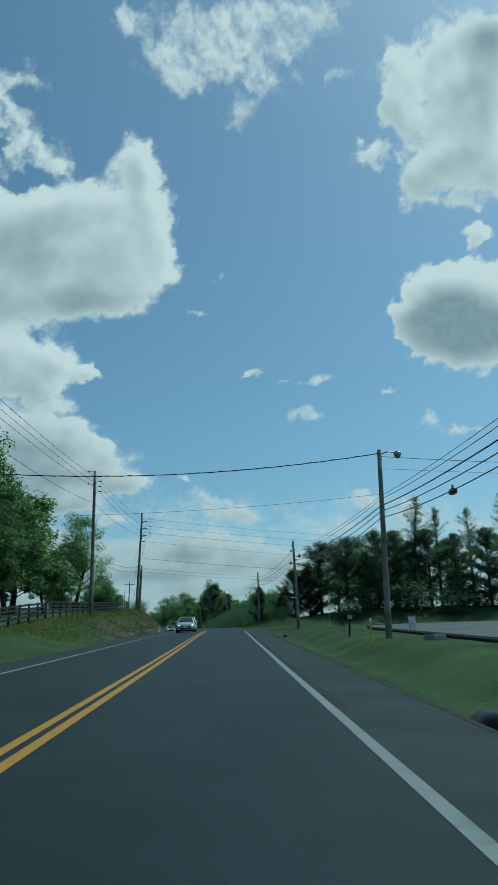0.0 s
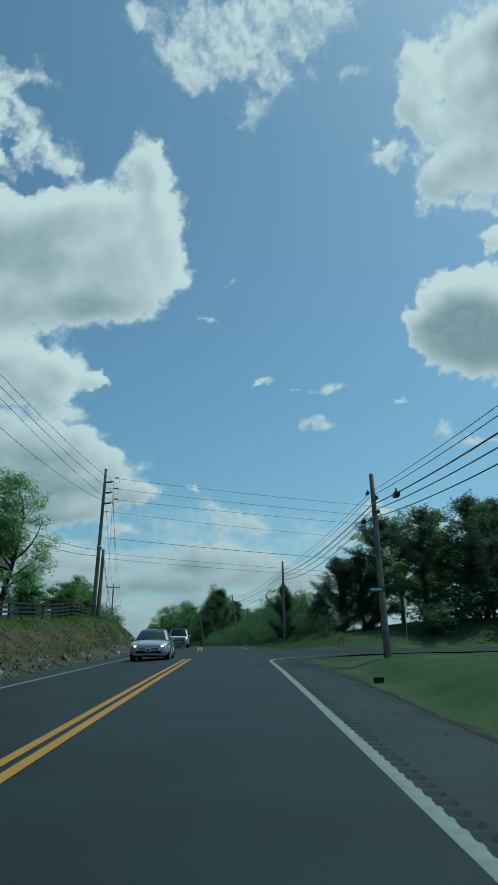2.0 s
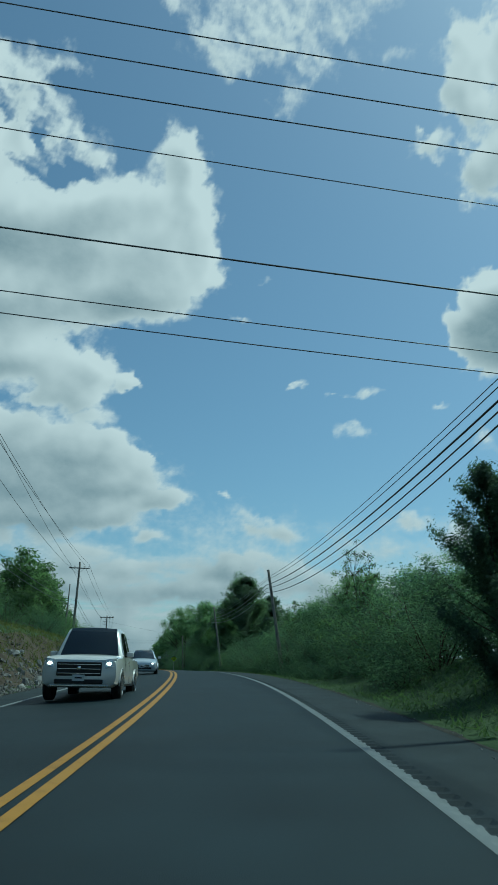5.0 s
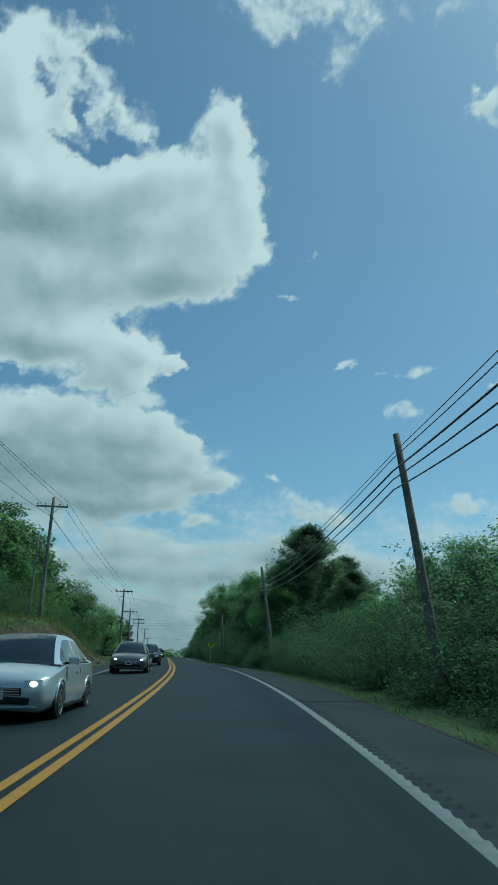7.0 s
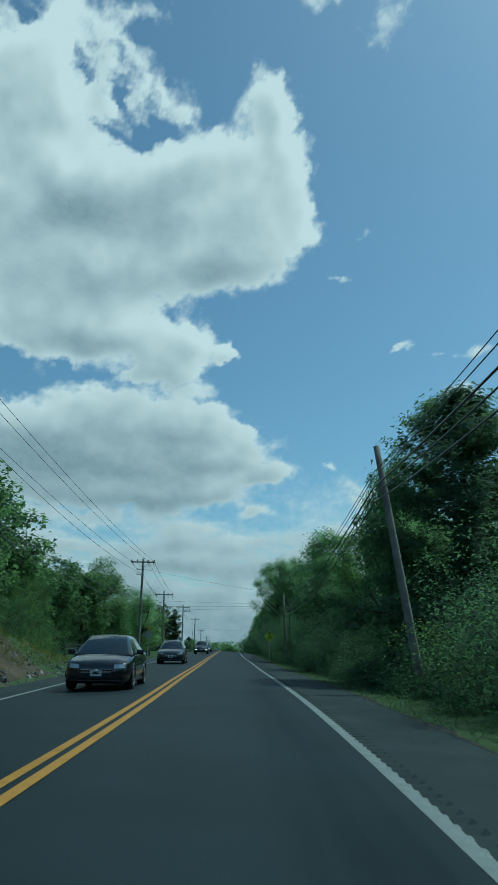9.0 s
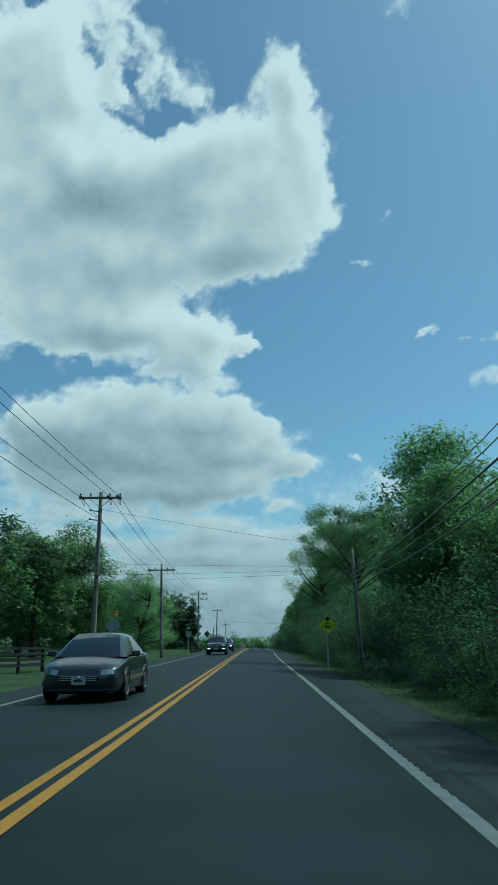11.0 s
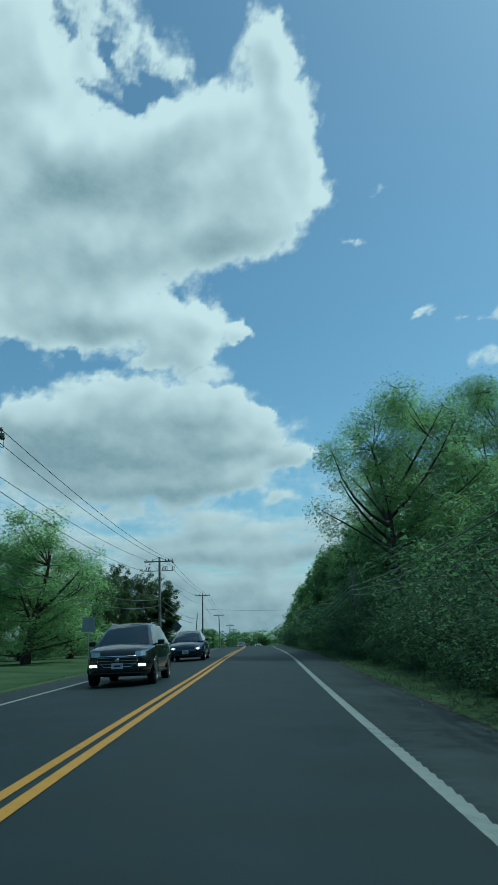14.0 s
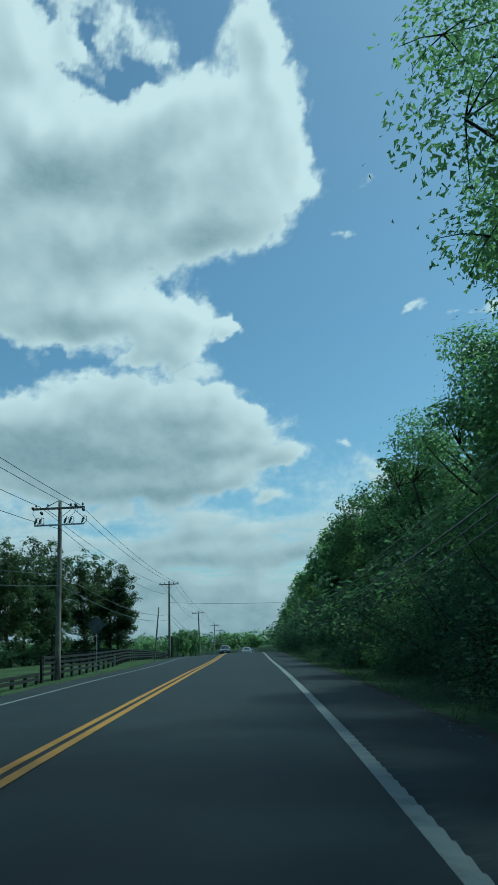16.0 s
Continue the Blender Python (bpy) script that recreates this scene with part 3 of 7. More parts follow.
# how solid each group of clouds is, how much it is torn, and how soft its edge is
SOLID = {"main": 1.15, "wisps": 0.74, "lower": 1.2, "bands": 0.62, "small": 0.62, "high": 0.56, "right": 0.95, "dark": 1.4, "low_right": 0.60}
TORN = {"main": 0.14, "wisps": 0.42, "lower": 0.14, "bands": 0.35, "small": 0.4, "high": 0.62, "right": 0.55, "dark": 0.12, "low_right": 0.5}
EDGE = {"main": 0.21, "wisps": 0.34, "lower": 0.22, "bands": 0.34, "small": 0.32, "high": 0.36, "right": 0.30, "dark": 0.15, "low_right": 0.34}
azs = np.array([-180, -150, -120, -95, -75, -60, -48, *np.arange(-37, 34.01, 0.2), 44, 58, 75, 95, 120, 150, 180])
els = np.array([*np.arange(0, 24.01, 0.16), *np.arange(24.22, 56.01, 0.22), 59, 64, 72, 80])
AZ, EL = np.meshgrid(azs, els, indexing="ij")
low = np.clip(EL / 16 + 0.08, 0, 1)
wx = AZ + low * (1.1 * lumps(AZ * 0.16, EL * 0.2, 3, 3) + 0.9 * lumps(AZ * 0.6, EL * 0.7, 3, 21) + 0.16 * lumps(AZ * 2.2, EL * 2.4, 2, 31))
wy = EL + low * (0.8 * lumps(AZ * 0.16, EL * 0.2, 3, 9) + 0.65 * lumps(AZ * 0.6, EL * 0.7, 3, 27) + 0.14 * lumps(AZ * 2.2, EL * 2.4, 2, 37))


def spread(rows, x, y):
    return sum(r[4] * np.exp(-1.15 * (((x - r[0]) / r[2]) ** 2 + ((y - r[1]) / r[3]) ** 2)) for r in rows)


puffs = lumps(wx * 0.36, wy * 0.42, 5, 40, True)
streaks = lumps(AZ * 0.22, EL * 1.0, 3, 60)
torn = lumps((AZ - EL) * 0.16, (AZ + EL) * 0.52 + 0.5 * lumps(AZ * 0.3, EL * 0.3, 2, 88), 5, 53)
tear = lumps(wx * 0.4 + 0.35 * wy, wy * 0.62 - 0.1 * wx, 5, 50)
T, gap = np.zeros_like(AZ), np.clip(spread(CLOUDS["holes"], wx, wy), 0, 1)
soft_top, soft_sum = np.full_like(AZ, 0.3 * 0.02), np.full_like(AZ, 0.02)
for group in SOLID:
    k = np.minimum(spread([(*r[:4], SOLID[group]) for r in CLOUDS[group]], wx, wy), SOLID[group] * 1.15)
    k = k - np.clip(k * 3, 0, 1) * TORN[group] * (0.15 - 0.8 * (0.45 * torn + 0.55 * tear if group in ("wisps", "high") else tear))
    share = np.clip(k, 0, 1.2) ** 2
    soft_top, soft_sum = soft_top + share * EDGE[group], soft_sum + share
    T = np.maximum(T, k) + 0.35 * np.minimum(np.maximum(T, 0), np.maximum(k, 0))
T = T - gap * (0.6 - 0.6 * tear)
tatter = lumps(wx * 0.30 - wy * 0.22, wx * 0.34 + wy * 0.62, 6, 210)
T = T - 0.5 * spread([(-23.0, 39.0, 5.5, 4.6, 1.0), (-27.5, 36.4, 3.5, 1.2, 0.6), (-18.0, 42.0, 6.0, 4.0, 0.5)], AZ, EL) * np.clip(0.06 + 1.25 * tatter, -0.15, 0.8)
T = np.maximum(T, 0)
# flat cumulus deck that runs out to the horizon: noise laid out on a level sheet
reach = 1 / np.tan(np.radians(np.maximum(EL, 0.7)))
deck_x, deck_y = reach * np.sin(np.radians(AZ)), reach * np.cos(np.radians(AZ))
deck = lumps(deck_x * 0.85 + 0.25 * wx / 10, deck_y * 0.62, 5, 75)
deck_on = np.exp(-(EL / 11.5) ** 4) * (0.62 + 0.38 * np.clip((-4 - AZ) / 8, 0, 1))
deck = deck_on * np.clip(0.47 + 0.14 * np.exp(-(EL / 5.0) ** 2) + 0.85 * deck, 0, 0.85)
# the last two terms paint a pale horizon haze as thin cloud
T = np.maximum(T, deck) + 0.25 * np.minimum(T, deck) + 0.27 * np.exp(-(EL / 12.0) ** 2) + 0.35 * np.exp(-(EL / 2.0) ** 2)
body_t = np.clip(T * 2.2, 0, 1)
T = T + body_t * (0.20 * puffs * np.clip(EL / 14, 0.12, 1) + 0.08 * streaks * np.clip(1.4 - EL / 16, 0.0, 1))
W = blurred(soft_top / soft_sum, 3)
# cloud shading painted into the glow: bright sunward flanks and thin rims, grey where the cloud is deep
high = np.clip((EL - 8) / 10, 0, 1)
full = np.clip(T, 0, 1.3)
heads = lumps(wx * 0.17, wy * (0.2 + 0.3 * (1 - high)), 2, 140)
bulk = blurred(full, 3)
relief = 0.62 * bulk + 0.34 * heads + blurred(0.17 * lumps(wx * 0.5, wy * 0.6, 3, 170, True), 1)
slope = np.roll(np.roll(relief, -3, 0), -4, 1) - np.roll(np.roll(relief, 3, 0), 4, 1)
slope = np.clip(slope, -0.35, 0.4)
shade_depth = sum(np.roll(np.roll(full, -round(4 * q), 0), -round(3 * q), 1) for q in range(1, 7)) / 6
deep = np.clip((blurred(full, 10) - 0.55) / 0.6, 0, 1)
inside = np.clip((blurred(full, 2) - 0.3) / 0.5, 0, 1)
sx, sy = AZ + 0.6 * (wx - AZ), EL + 0.6 * (wy - EL)
G = deep * (0.10 + 0.92 * (spread(CLOUDS["grey"], sx, sy) + 1.5 * spread(CLOUDS["grey_east"], sx, sy)))
G = G + inside * (0.14 * np.clip(shade_depth - 0.35, 0, 1) + 0.5 * slope) + 0.07 * inside * (0.3 - puffs) - 0.16 * deep * heads
# clouds near the horizon turned blue-grey, haze put into their colour
G = G + (1 - high) * (0.20 * streaks * deep + 0.02 * inside + 0.30 * np.exp(-(EL / 9.0) ** 2))
G = G + 0.24 * inside * np.clip((24 - EL) / 8, 0, 1)
G = np.clip(blurred(G, 1), 0, 1)
G = 0.85 * np.tanh(G / 0.85)
thick, grey, edge = T.ravel(), G.ravel(), W.ravel()
# where the line of sight from SKY_EYE meets the dome: x2 + y2 over R2 plus z2 over H2 equals 1
ar, er = np.radians(AZ).ravel(), np.radians(EL).ravel()
sight = np.stack([np.sin(ar) * np.cos(er), np.cos(ar) * np.cos(er), np.sin(er)], -1)
eye = np.array(SKY_EYE)
squash = np.array([1 / DOME_R, 1 / DOME_R, 1 / DOME_H])
dd, pp = sight * squash, (eye - np.array([0, 130, 0])) * squash
qa, qb, qc = (dd * dd).sum(1), dd @ pp, pp @ pp - 1
dome_v = eye + sight * ((-qb + np.sqrt(qb * qb - qa * qc)) / qa)[:, None]
ne = len(els)
dome_f = [(i * ne + k, i * ne + k + 1, (i + 1) * ne + k + 1, (i + 1) * ne + k) for i in range(len(azs) - 1) for k in range(ne - 1)]
cloud_m = bpy.data.materials.new("cloud")
cloud_m.use_nodes = True
cn, cl = cloud_m.node_tree.nodes, cloud_m.node_tree.links
cn.remove(cn["Principled BSDF"])


def cmath(op, a, b=None, c=None):
    q = cn.new("ShaderNodeMath")
    q.operation = op
    for i, v in enumerate((a, b, c)):
        if v is None:
            continue
        if isinstance(v, (int, float)):
            q.inputs[i].default_value = v
        else:
            cl.new(v, q.inputs[i])
    return q.outputs[0]


at_t, at_g, at_w, at_b = [cn.new("ShaderNodeAttribute") for _ in range(4)]
at_t.attribute_name, at_g.attribute_name, at_w.attribute_name, at_b.attribute_name = "thickness", "greyness", "edge", "bearing"
fine, mid_n = cn.new("ShaderNodeTexNoise"), cn.new("ShaderNodeTexNoise")
fine.inputs["Scale"].default_value, fine.inputs["Detail"].default_value, fine.inputs["Roughness"].default_value = 1.6, 6, 0.6
mid_n.inputs["Scale"].default_value, mid_n.inputs["Detail"].default_value = 0.4, 5
cl.new(at_b.outputs["Vector"], fine.inputs["Vector"])
cl.new(at_b.outputs["Vector"], mid_n.inputs["Vector"])
body = cmath("MULTIPLY_ADD", cmath("SUBTRACT", fine.outputs["Fac"], 0.5), cmath("MULTIPLY_ADD", at_w.outputs["Fac"], 0.7, 0.08), at_t.outputs["Fac"])
body = cmath("MULTIPLY_ADD", cmath("SUBTRACT", mid_n.outputs["Fac"], 0.5), 0.2, body)
rim = cn.new("ShaderNodeMapRange")
rim.interpolation_type = "SMOOTHSTEP"
cl.new(cmath("SUBTRACT", 0.44, at_w.outputs["Fac"]), rim.inputs["From Min"])
cl.new(cmath("ADD", 0.44, at_w.outputs["Fac"]), rim.inputs["From Max"])
cl.new(body, rim.inputs["Value"])
cover = rim.outputs[0]
shade = cmath("MULTIPLY", at_g.outputs["Fac"], cmath("MULTIPLY_ADD", fine.outputs["Fac"], 0.3, 0.85))
tone = cn.new("ShaderNodeMix")
tone.data_type = "RGBA"
tone.inputs["A"].default_value, tone.inputs["B"].default_value = (0.88, 0.805, 0.84, 1), (0.115, 0.185, 0.245, 1)
cl.new(shade, tone.inputs["Factor"])
glow, clear, both = cn.new("ShaderNodeEmission"), cn.new("ShaderNodeBsdfTransparent"), cn.new("ShaderNodeMixShader")
cl.new(tone.outputs["Result"], glow.inputs["Color"])
glow.inputs["Strength"].default_value = 0.85
cl.new(cover, both.inputs[0])
cl.new(clear.outputs[0], both.inputs[1])
cl.new(glow.outputs[0], both.inputs[2])
cl.new(both.outputs[0], cn["Material Output"].inputs["Surface"])
cloud_m.cycles.emission_sampling = "NONE"
cloud_mesh = mesh_of("cloud_layer", dome_v, dome_f, cloud_m, True)
for key, vals in (("thickness", thick), ("greyness", grey), ("edge", edge)):
    cloud_mesh.attributes.new(key, "FLOAT", "POINT").data.foreach_set("value", vals)
cloud_mesh.attributes.new("bearing", "FLOAT_VECTOR", "POINT").data.foreach_set("vector", np.stack([AZ * np.cos(np.radians(EL)), EL * 1.2, 0 * AZ], -1).ravel())
tagged(new("cloud_layer", cloud_mesh), "broken white cumulus clouds with grey bases in a blue sky", "clouds", kind="structure")


# ---- plants ----
def leaf_mesh(name, centres, sizes, material, rng, droop=0.3, shape=(1.0, 0.66), out=None):
    """Many leaves, each a pointed blade, at the given centres."""
    n = len(centres)
    nrm = rng.normal(size=(n, 3))
    nrm[:, 2] = np.abs(nrm[:, 2]) + 0.35
    if out is not None:
        nrm += out * 1.5
    nrm /= np.linalg.norm(nrm, axis=1)[:, None]
    t = rng.normal(size=(n, 3))
    t[:, 2] -= droop
    t -= nrm * (t * nrm).sum(1)[:, None]
    t /= np.linalg.norm(t, axis=1)[:, None]
    b = np.cross(nrm, t)
    s = sizes[:, None]
    v = np.empty((n, 3, 3))
    v[:, 0] = centres - t * s * shape[0] * 0.45 + b * s * shape[1] * 0.5
    v[:, 1] = centres - t * s * shape[0] * 0.45 - b * s * shape[1] * 0.5
    v[:, 2] = centres + t * s * shape[0] * 0.6 - nrm * s * 0.10
    me = bpy.data.meshes.new(name)
    me.vertices.add(3 * n)
    me.vertices.foreach_set("co", v.astype(np.float32).ravel())
    me.loops.add(3 * n)
    me.loops.foreach_set("vertex_index", np.arange(3 * n, dtype=np.int32))
    me.polygons.add(n)
    me.polygons.foreach_set("loop_start", np.arange(0, 3 * n, 3, dtype=np.int32))
    me.materials.append(material)
    me.update()
    me.validate()
    return me


def ball(rng, n):
    """Points spread through a ball, thicker towards its skin."""
    d = rng.normal(size=(n, 3))
    return d / np.linalg.norm(d, axis=1)[:, None] * rng.uniform(0.15, 1.0, (n, 1)) ** 0.5


def bent(p, d, length, n, rng, wander=0.12, lift=0.0):
    pts, p, d = [Vector(p)], Vector(p), Vector(d).normalized()
    for _ in range(n):
        d = (d + Vector(rng.normal(size=3)) * wander + Vector((0, 0, lift))).normalized()
        p = p + d * (length / n)
        pts.append(p.copy())
    return pts


def broadleaf(seed, height, radius, first, leaves, leaf, material, open_crown=0.0, trunk_r=0.2, rise=0.25, clump=0.62, skirt=0.0):
    """Meshes of a broadleaf tree: a trunk that forks into limbs, and a lobed crown of leaf clumps at the limb ends."""
    rng = np.random.default_rng(seed)
    z0, z1 = first * height, height
    mid_z, half = z0 + (z1 - z0) * 0.47, (z1 - z0) * 0.5
    big = radius * 1.08
    size = clump * (0.55 + 0.16 * radius) * 1.25
    count = int(np.clip(6.0 * big * big * half / max(size, 0.3) ** 2.4 * 0.5, 26, 95))
    lobes = rng.normal(size=(7, 3))
    lobes /= np.linalg.norm(lobes, axis=1)[:, None]
    centres = []
    while len(centres) < count:
        d = rng.normal(size=3)
        d /= np.linalg.norm(d)
        swell = 0.80 + 0.34 * max(0.0, float((lobes @ d).max()) - 0.45) / 0.55
        f = rng.uniform(0.1, 1.0) ** 0.55 * swell
        flare = 1.0 - 0.22 * max(0.0, d[2]) if d[2] > 0 else 1.0 - 0.12 * rise * abs(d[2])
        if d[2] < 0 and skirt:
            d[:2] *= (1 - skirt) + skirt / max(0.25, float(np.hypot(d[0], d[1])))
        c = np.array([d[0] * big * f * flare, d[1] * big * f * flare, mid_z + d[2] * (half - size * 0.35) * min(f, 0.99)])
        if not centres or min(np.linalg.norm(c - q) for q in centres) > size * 0.42:
            centres.append(c)
        else:
            count -= 0.2
    trunk = bent((0, 0, -0.3), (0.03, 0.02, 1), z0 + (z1 - z0) * 0.62, 9, rng, 0.05)
    tubes = [tube(trunk, np.linspace(trunk_r, trunk_r * 0.22, 10), 8)]
    cs, outs = [], []
    per = leaves / len(centres)
    mains, wood = int(5 + 0.45 * height), [trunk[k] for k in range(3, 10)]
    order = np.argsort([-np.hypot(c[0], c[1]) * rng.uniform(0.6, 1.0) for c in centres])
    for rank, c in enumerate([centres[k] for k in order]):
        if rank < mains:
            q = float(np.clip((z0 * 0.8 + (c[2] - z0) * (0.62 - 0.25 * rise)) / (z0 + (z1 - z0) * 0.62), 0.12, 0.97)) * 9
            i = min(int(q), 8)
            p = trunk[i].lerp(trunk[i + 1], q - i)
            r0 = trunk_r * min(0.42, 0.10 + 0.06 * (Vector(c) - p).length)
        else:
            p = min(wood, key=lambda w: (w - Vector(c)).length + 0.6 * max(0.0, w.z - c[2]))
            r0 = trunk_r * 0.12
        far = Vector(c) - p
        bend = Vector((far.x * 0.55, far.y * 0.55, far.z * (0.35 + 0.2 * rise))) + Vector(rng.normal(size=3)) * 0.08 * far.length
        limb = [p + bend * (2 * k / 4 * (1 - k / 4)) + far * (k / 4) ** 2 for k in range(5)]
        if rank < mains:
            wood += limb[1:4]
        tubes.append(tube(limb, np.linspace(r0, max(0.008, r0 * 0.2), 5), 4 if rank < mains else 3, False))
        own = size * rng.uniform(0.72, 1.28)
        n = int(per * (own / size) ** 2 * (0.35 if rng.uniform() < open_crown else 1.0))
        d = rng.normal(size=(n, 3))
        d /= np.linalg.norm(d, axis=1)[:, None]
        reach = rng.uniform(0.10, 1.0, (n, 1)) ** 0.42 * own
        reach *= 1 + 0.5 * (rng.uniform(size=(n, 1)) > 0.93)
        # sprigs: leaves gather round a few short twigs of the clump
        sprig = rng.normal(size=(14, 3))
        sprig /= np.linalg.norm(sprig, axis=1)[:, None]
        d = d + sprig[rng.integers(0, 14, n)] * 0.6
        d /= np.linalg.norm(d, axis=1)[:, None]
        cs.append(c + d * reach * np.array([1.0, 1.0, 0.78]))
        outs.append(d + np.array([0, 0, 0.35]))
        if open_crown:
            for s in sprig[:4]:
                w = Vector(c) + Vector(s * np.array([1, 1, 0.78])) * own * 0.85
                tubes.append(tube([limb[4], (limb[4] + w) / 2 + Vector((0, 0, 0.06)), w], [0.02, 0.012, 0.006], 3, False))
    cs, outs = np.concatenate(cs), np.concatenate(outs)
    keep = cs[:, 2] > 0.4
    v, f = joined(tubes)
    return mesh_of("trunk", v, f, bark, True), leaf_mesh("crown", cs[keep], rng.uniform(0.65, 1.35, int(keep.sum())) * leaf, material, rng, out=outs[keep])


def conifer(seed, height, radius, leaves, material, ragged=0.3, bare=0.1, leaf=0.32, flat=0.0, sweep=0.15):
    """Meshes of a cedar or pine: straight trunk and whorls of needled boughs."""
    rng = np.random.default_rng(seed)
    trunk = bent((0, 0, -0.3), (0, 0, 1), height, 8, rng, 0.02)
    tubes = [tube(trunk, np.linspace(0.02 * height, 0.015, 9), 7)]
    cs, outs = [], []
    boughs = int(height * 9)
    for k in range(boughs):
        u = (k + rng.uniform()) / boughs
        if u < bare:
            continue
        z = u * height
        a = rng.uniform(0, 2 * math.pi)
        grow = min(1.0, (u - bare) / 0.22 + 0.35) * ((1 - flat) * (1 - u) ** 0.75 * 1.25 + flat * max(0.0, 1 - u ** 3) ** 0.5)
        reach = max(0.25, radius * grow * rng.uniform(1 - ragged, 1 + ragged * 0.6))
        q = min(u * 8, 7.99)
        p = trunk[int(q)].lerp(trunk[int(q) + 1], q - int(q))
        limb = bent(p, (math.cos(a), math.sin(a), sweep + 0.5 * u), reach, 4, rng, 0.1, 0.05)
        if k % 3 == 0 or ragged > 0.4:
            tubes.append(tube(limb, np.linspace(0.03 + 0.02 * (1 - u), 0.006, 5), 3, False))
        m = max(4, int(leaves / boughs * (0.35 + reach / radius)))
        f = rng.uniform(0.04, 1.08, m) ** 0.7 * 4
        i = np.minimum(f.astype(int), 3)
        L = np.array([tuple(x) for x in limb])
        c = L[i] + (L[i + 1] - L[i]) * (f - i)[:, None] + rng.normal(size=(m, 3)) * np.array([0.16, 0.16, 0.12]) * (0.5 + radius * 0.22)
        cs.append(c)
        outs.append(np.tile([math.cos(a), math.sin(a), 0.6], (m, 1)))
    cs, outs = np.concatenate(cs), np.concatenate(outs)
    v, f = joined(tubes)
    return mesh_of("trunk", v, f, bark, True), leaf_mesh("crown", cs, rng.uniform(0.6, 1.3, len(cs)) * leaf, material, rng, droop=0.1, shape=(1.0, 0.42), out=outs)


def shrub(seed, height, radius, leaves, leaf, material):
    """Meshes of a bush: stems from the ground and leaf clumps over them."""
    rng = np.random.default_rng(seed)
    tubes, cs, outs = [], [], []
    for k in range(9):
        a = k * 2.4 + rng.uniform(-0.4, 0.4)
        tilt = rng.uniform(0.15, 0.9)
        stem = bent((0.25 * math.cos(a), 0.25 * math.sin(a), -0.1), (math.cos(a) * tilt, math.sin(a) * tilt, 1), height * rng.uniform(0.7, 1.05), 5, rng, 0.15)
        tubes.append(tube(stem, np.linspace(0.035, 0.008, 6), 3, False))
        for m in range(1, 6):
            for _ in range(4):
                c = np.array(tuple(stem[m])) + np.clip(rng.normal(size=3), -1.5, 1.5) * radius * np.array([0.42, 0.42, 0.2])
                n = int(leaves / 180 * rng.uniform(0.4, 1.6))
                q = ball(rng, n)
                cs.append(c + q * radius * np.array([0.36, 0.36, 0.26]))
                outs.append(q + np.array([0, 0, 0.3]))
    cs, o = np.concatenate(cs), np.concatenate(outs)
    cs[:, 2] = np.abs(cs[:, 2])
    v, f = joined(tubes)
    return mesh_of("wood", v, f, bark, True), leaf_mesh("foliage", cs, rng.uniform(0.6, 1.4, len(cs)) * leaf, material, rng, out=o)


def plant(kinds, name, k, s, off, size, label, category, group, sink=0.05, spin=0.0, wide=1.0, parts=("trunk", "crown")):
    meshes = kinds[k % len(kinds)]
    e = tagged(new(name), label, category, group)
    p = ground_spot(s, off, -sink)
    e.matrix_world = Matrix.LocRotScale(Vector(p), Euler((0, 0, spin)), Vector((size * wide, size * wide, size)))
    for nm, me in zip(parts, meshes):
        piece(nm, me, e)
    return e


# kinds: (meshes, built height); each plant is scaled from the kind's height
MAPLES = [broadleaf(11 + k, 10, 2.35, 0.12, 13000, 0.145, leaf_maple, clump=0.6) for k in range(4)]
HEDGE = [broadleaf(101 + k, 6, 1.55, 0.04, 17000, 0.080, leaf_maple, trunk_r=0.09, clump=0.5, skirt=0.5) for k in range(4)]
MAPLES_FAR = [broadleaf(15 + k, 10, 2.4, 0.14, 4200, 0.34, leaf_maple, clump=0.65) for k in range(3)]
GIANTS = [broadleaf(21 + k, 16, 3.3, 0.10, 22000, 0.19, leaf_maple, trunk_r=0.3, clump=0.8) for k in range(3)]
BRIGHT = [broadleaf(31 + k, 8, 2.1, 0.12, 12000, 0.115, leaf_light, clump=0.5) for k in range(2)]
SPARSE = [broadleaf(51, 16, 4.2, 0.40, 42000, 0.11, leaf_maple, open_crown=0.2, trunk_r=0.17, rise=0.75, clump=0.54)]
COLUMN = [broadleaf(41, 15, 3.1, 0.01, 42000, 0.18, leaf_maple_shaded, trunk_r=0.26, clump=0.95, skirt=0.6)]
TOWER = [broadleaf(45, 16, 4.9, 0.26, 66000, 0.102, leaf_maple, open_crown=0.2, trunk_r=0.26, rise=0.2, clump=0.68)]
MAPLES_MID = [broadleaf(17 + k, 10, 2.35, 0.12, 6800, 0.25, leaf_maple_shaded, clump=0.62) for k in range(3)]
BUSHES_TALL = [shrub(101 + k, 4.2, 2.0, 5600, 0.094, leaf_bush) for k in range(3)]
BUSHES_FAR = [shrub(88 + k, 3, 1.5, 1700, 0.21, leaf_bush) for k in range(2)]
SAPLINGS = [broadleaf(55 + k, 7, 1.2, 0.30, 4000, 0.085, leaf_light, open_crown=0.35, trunk_r=0.06, clump=0.3) for k in range(2)]
SLENDER = [broadleaf(61 + k, 12, 1.9, 0.01, 9000, 0.2, leaf_dark, open_crown=0.15, trunk_r=0.13, clump=0.5, skirt=0.6) for k in range(2)]
CEDARS = [conifer(71 + k, 10, 3.7, 46000, needle, 0.3, 0.0, 0.19, 0.28, 0.3) for k in range(2)]
PINES = [conifer(81 + k, 14, 2.9, 7000, needle, 0.8, 0.4, 0.22, 0.35) for k in range(3)]
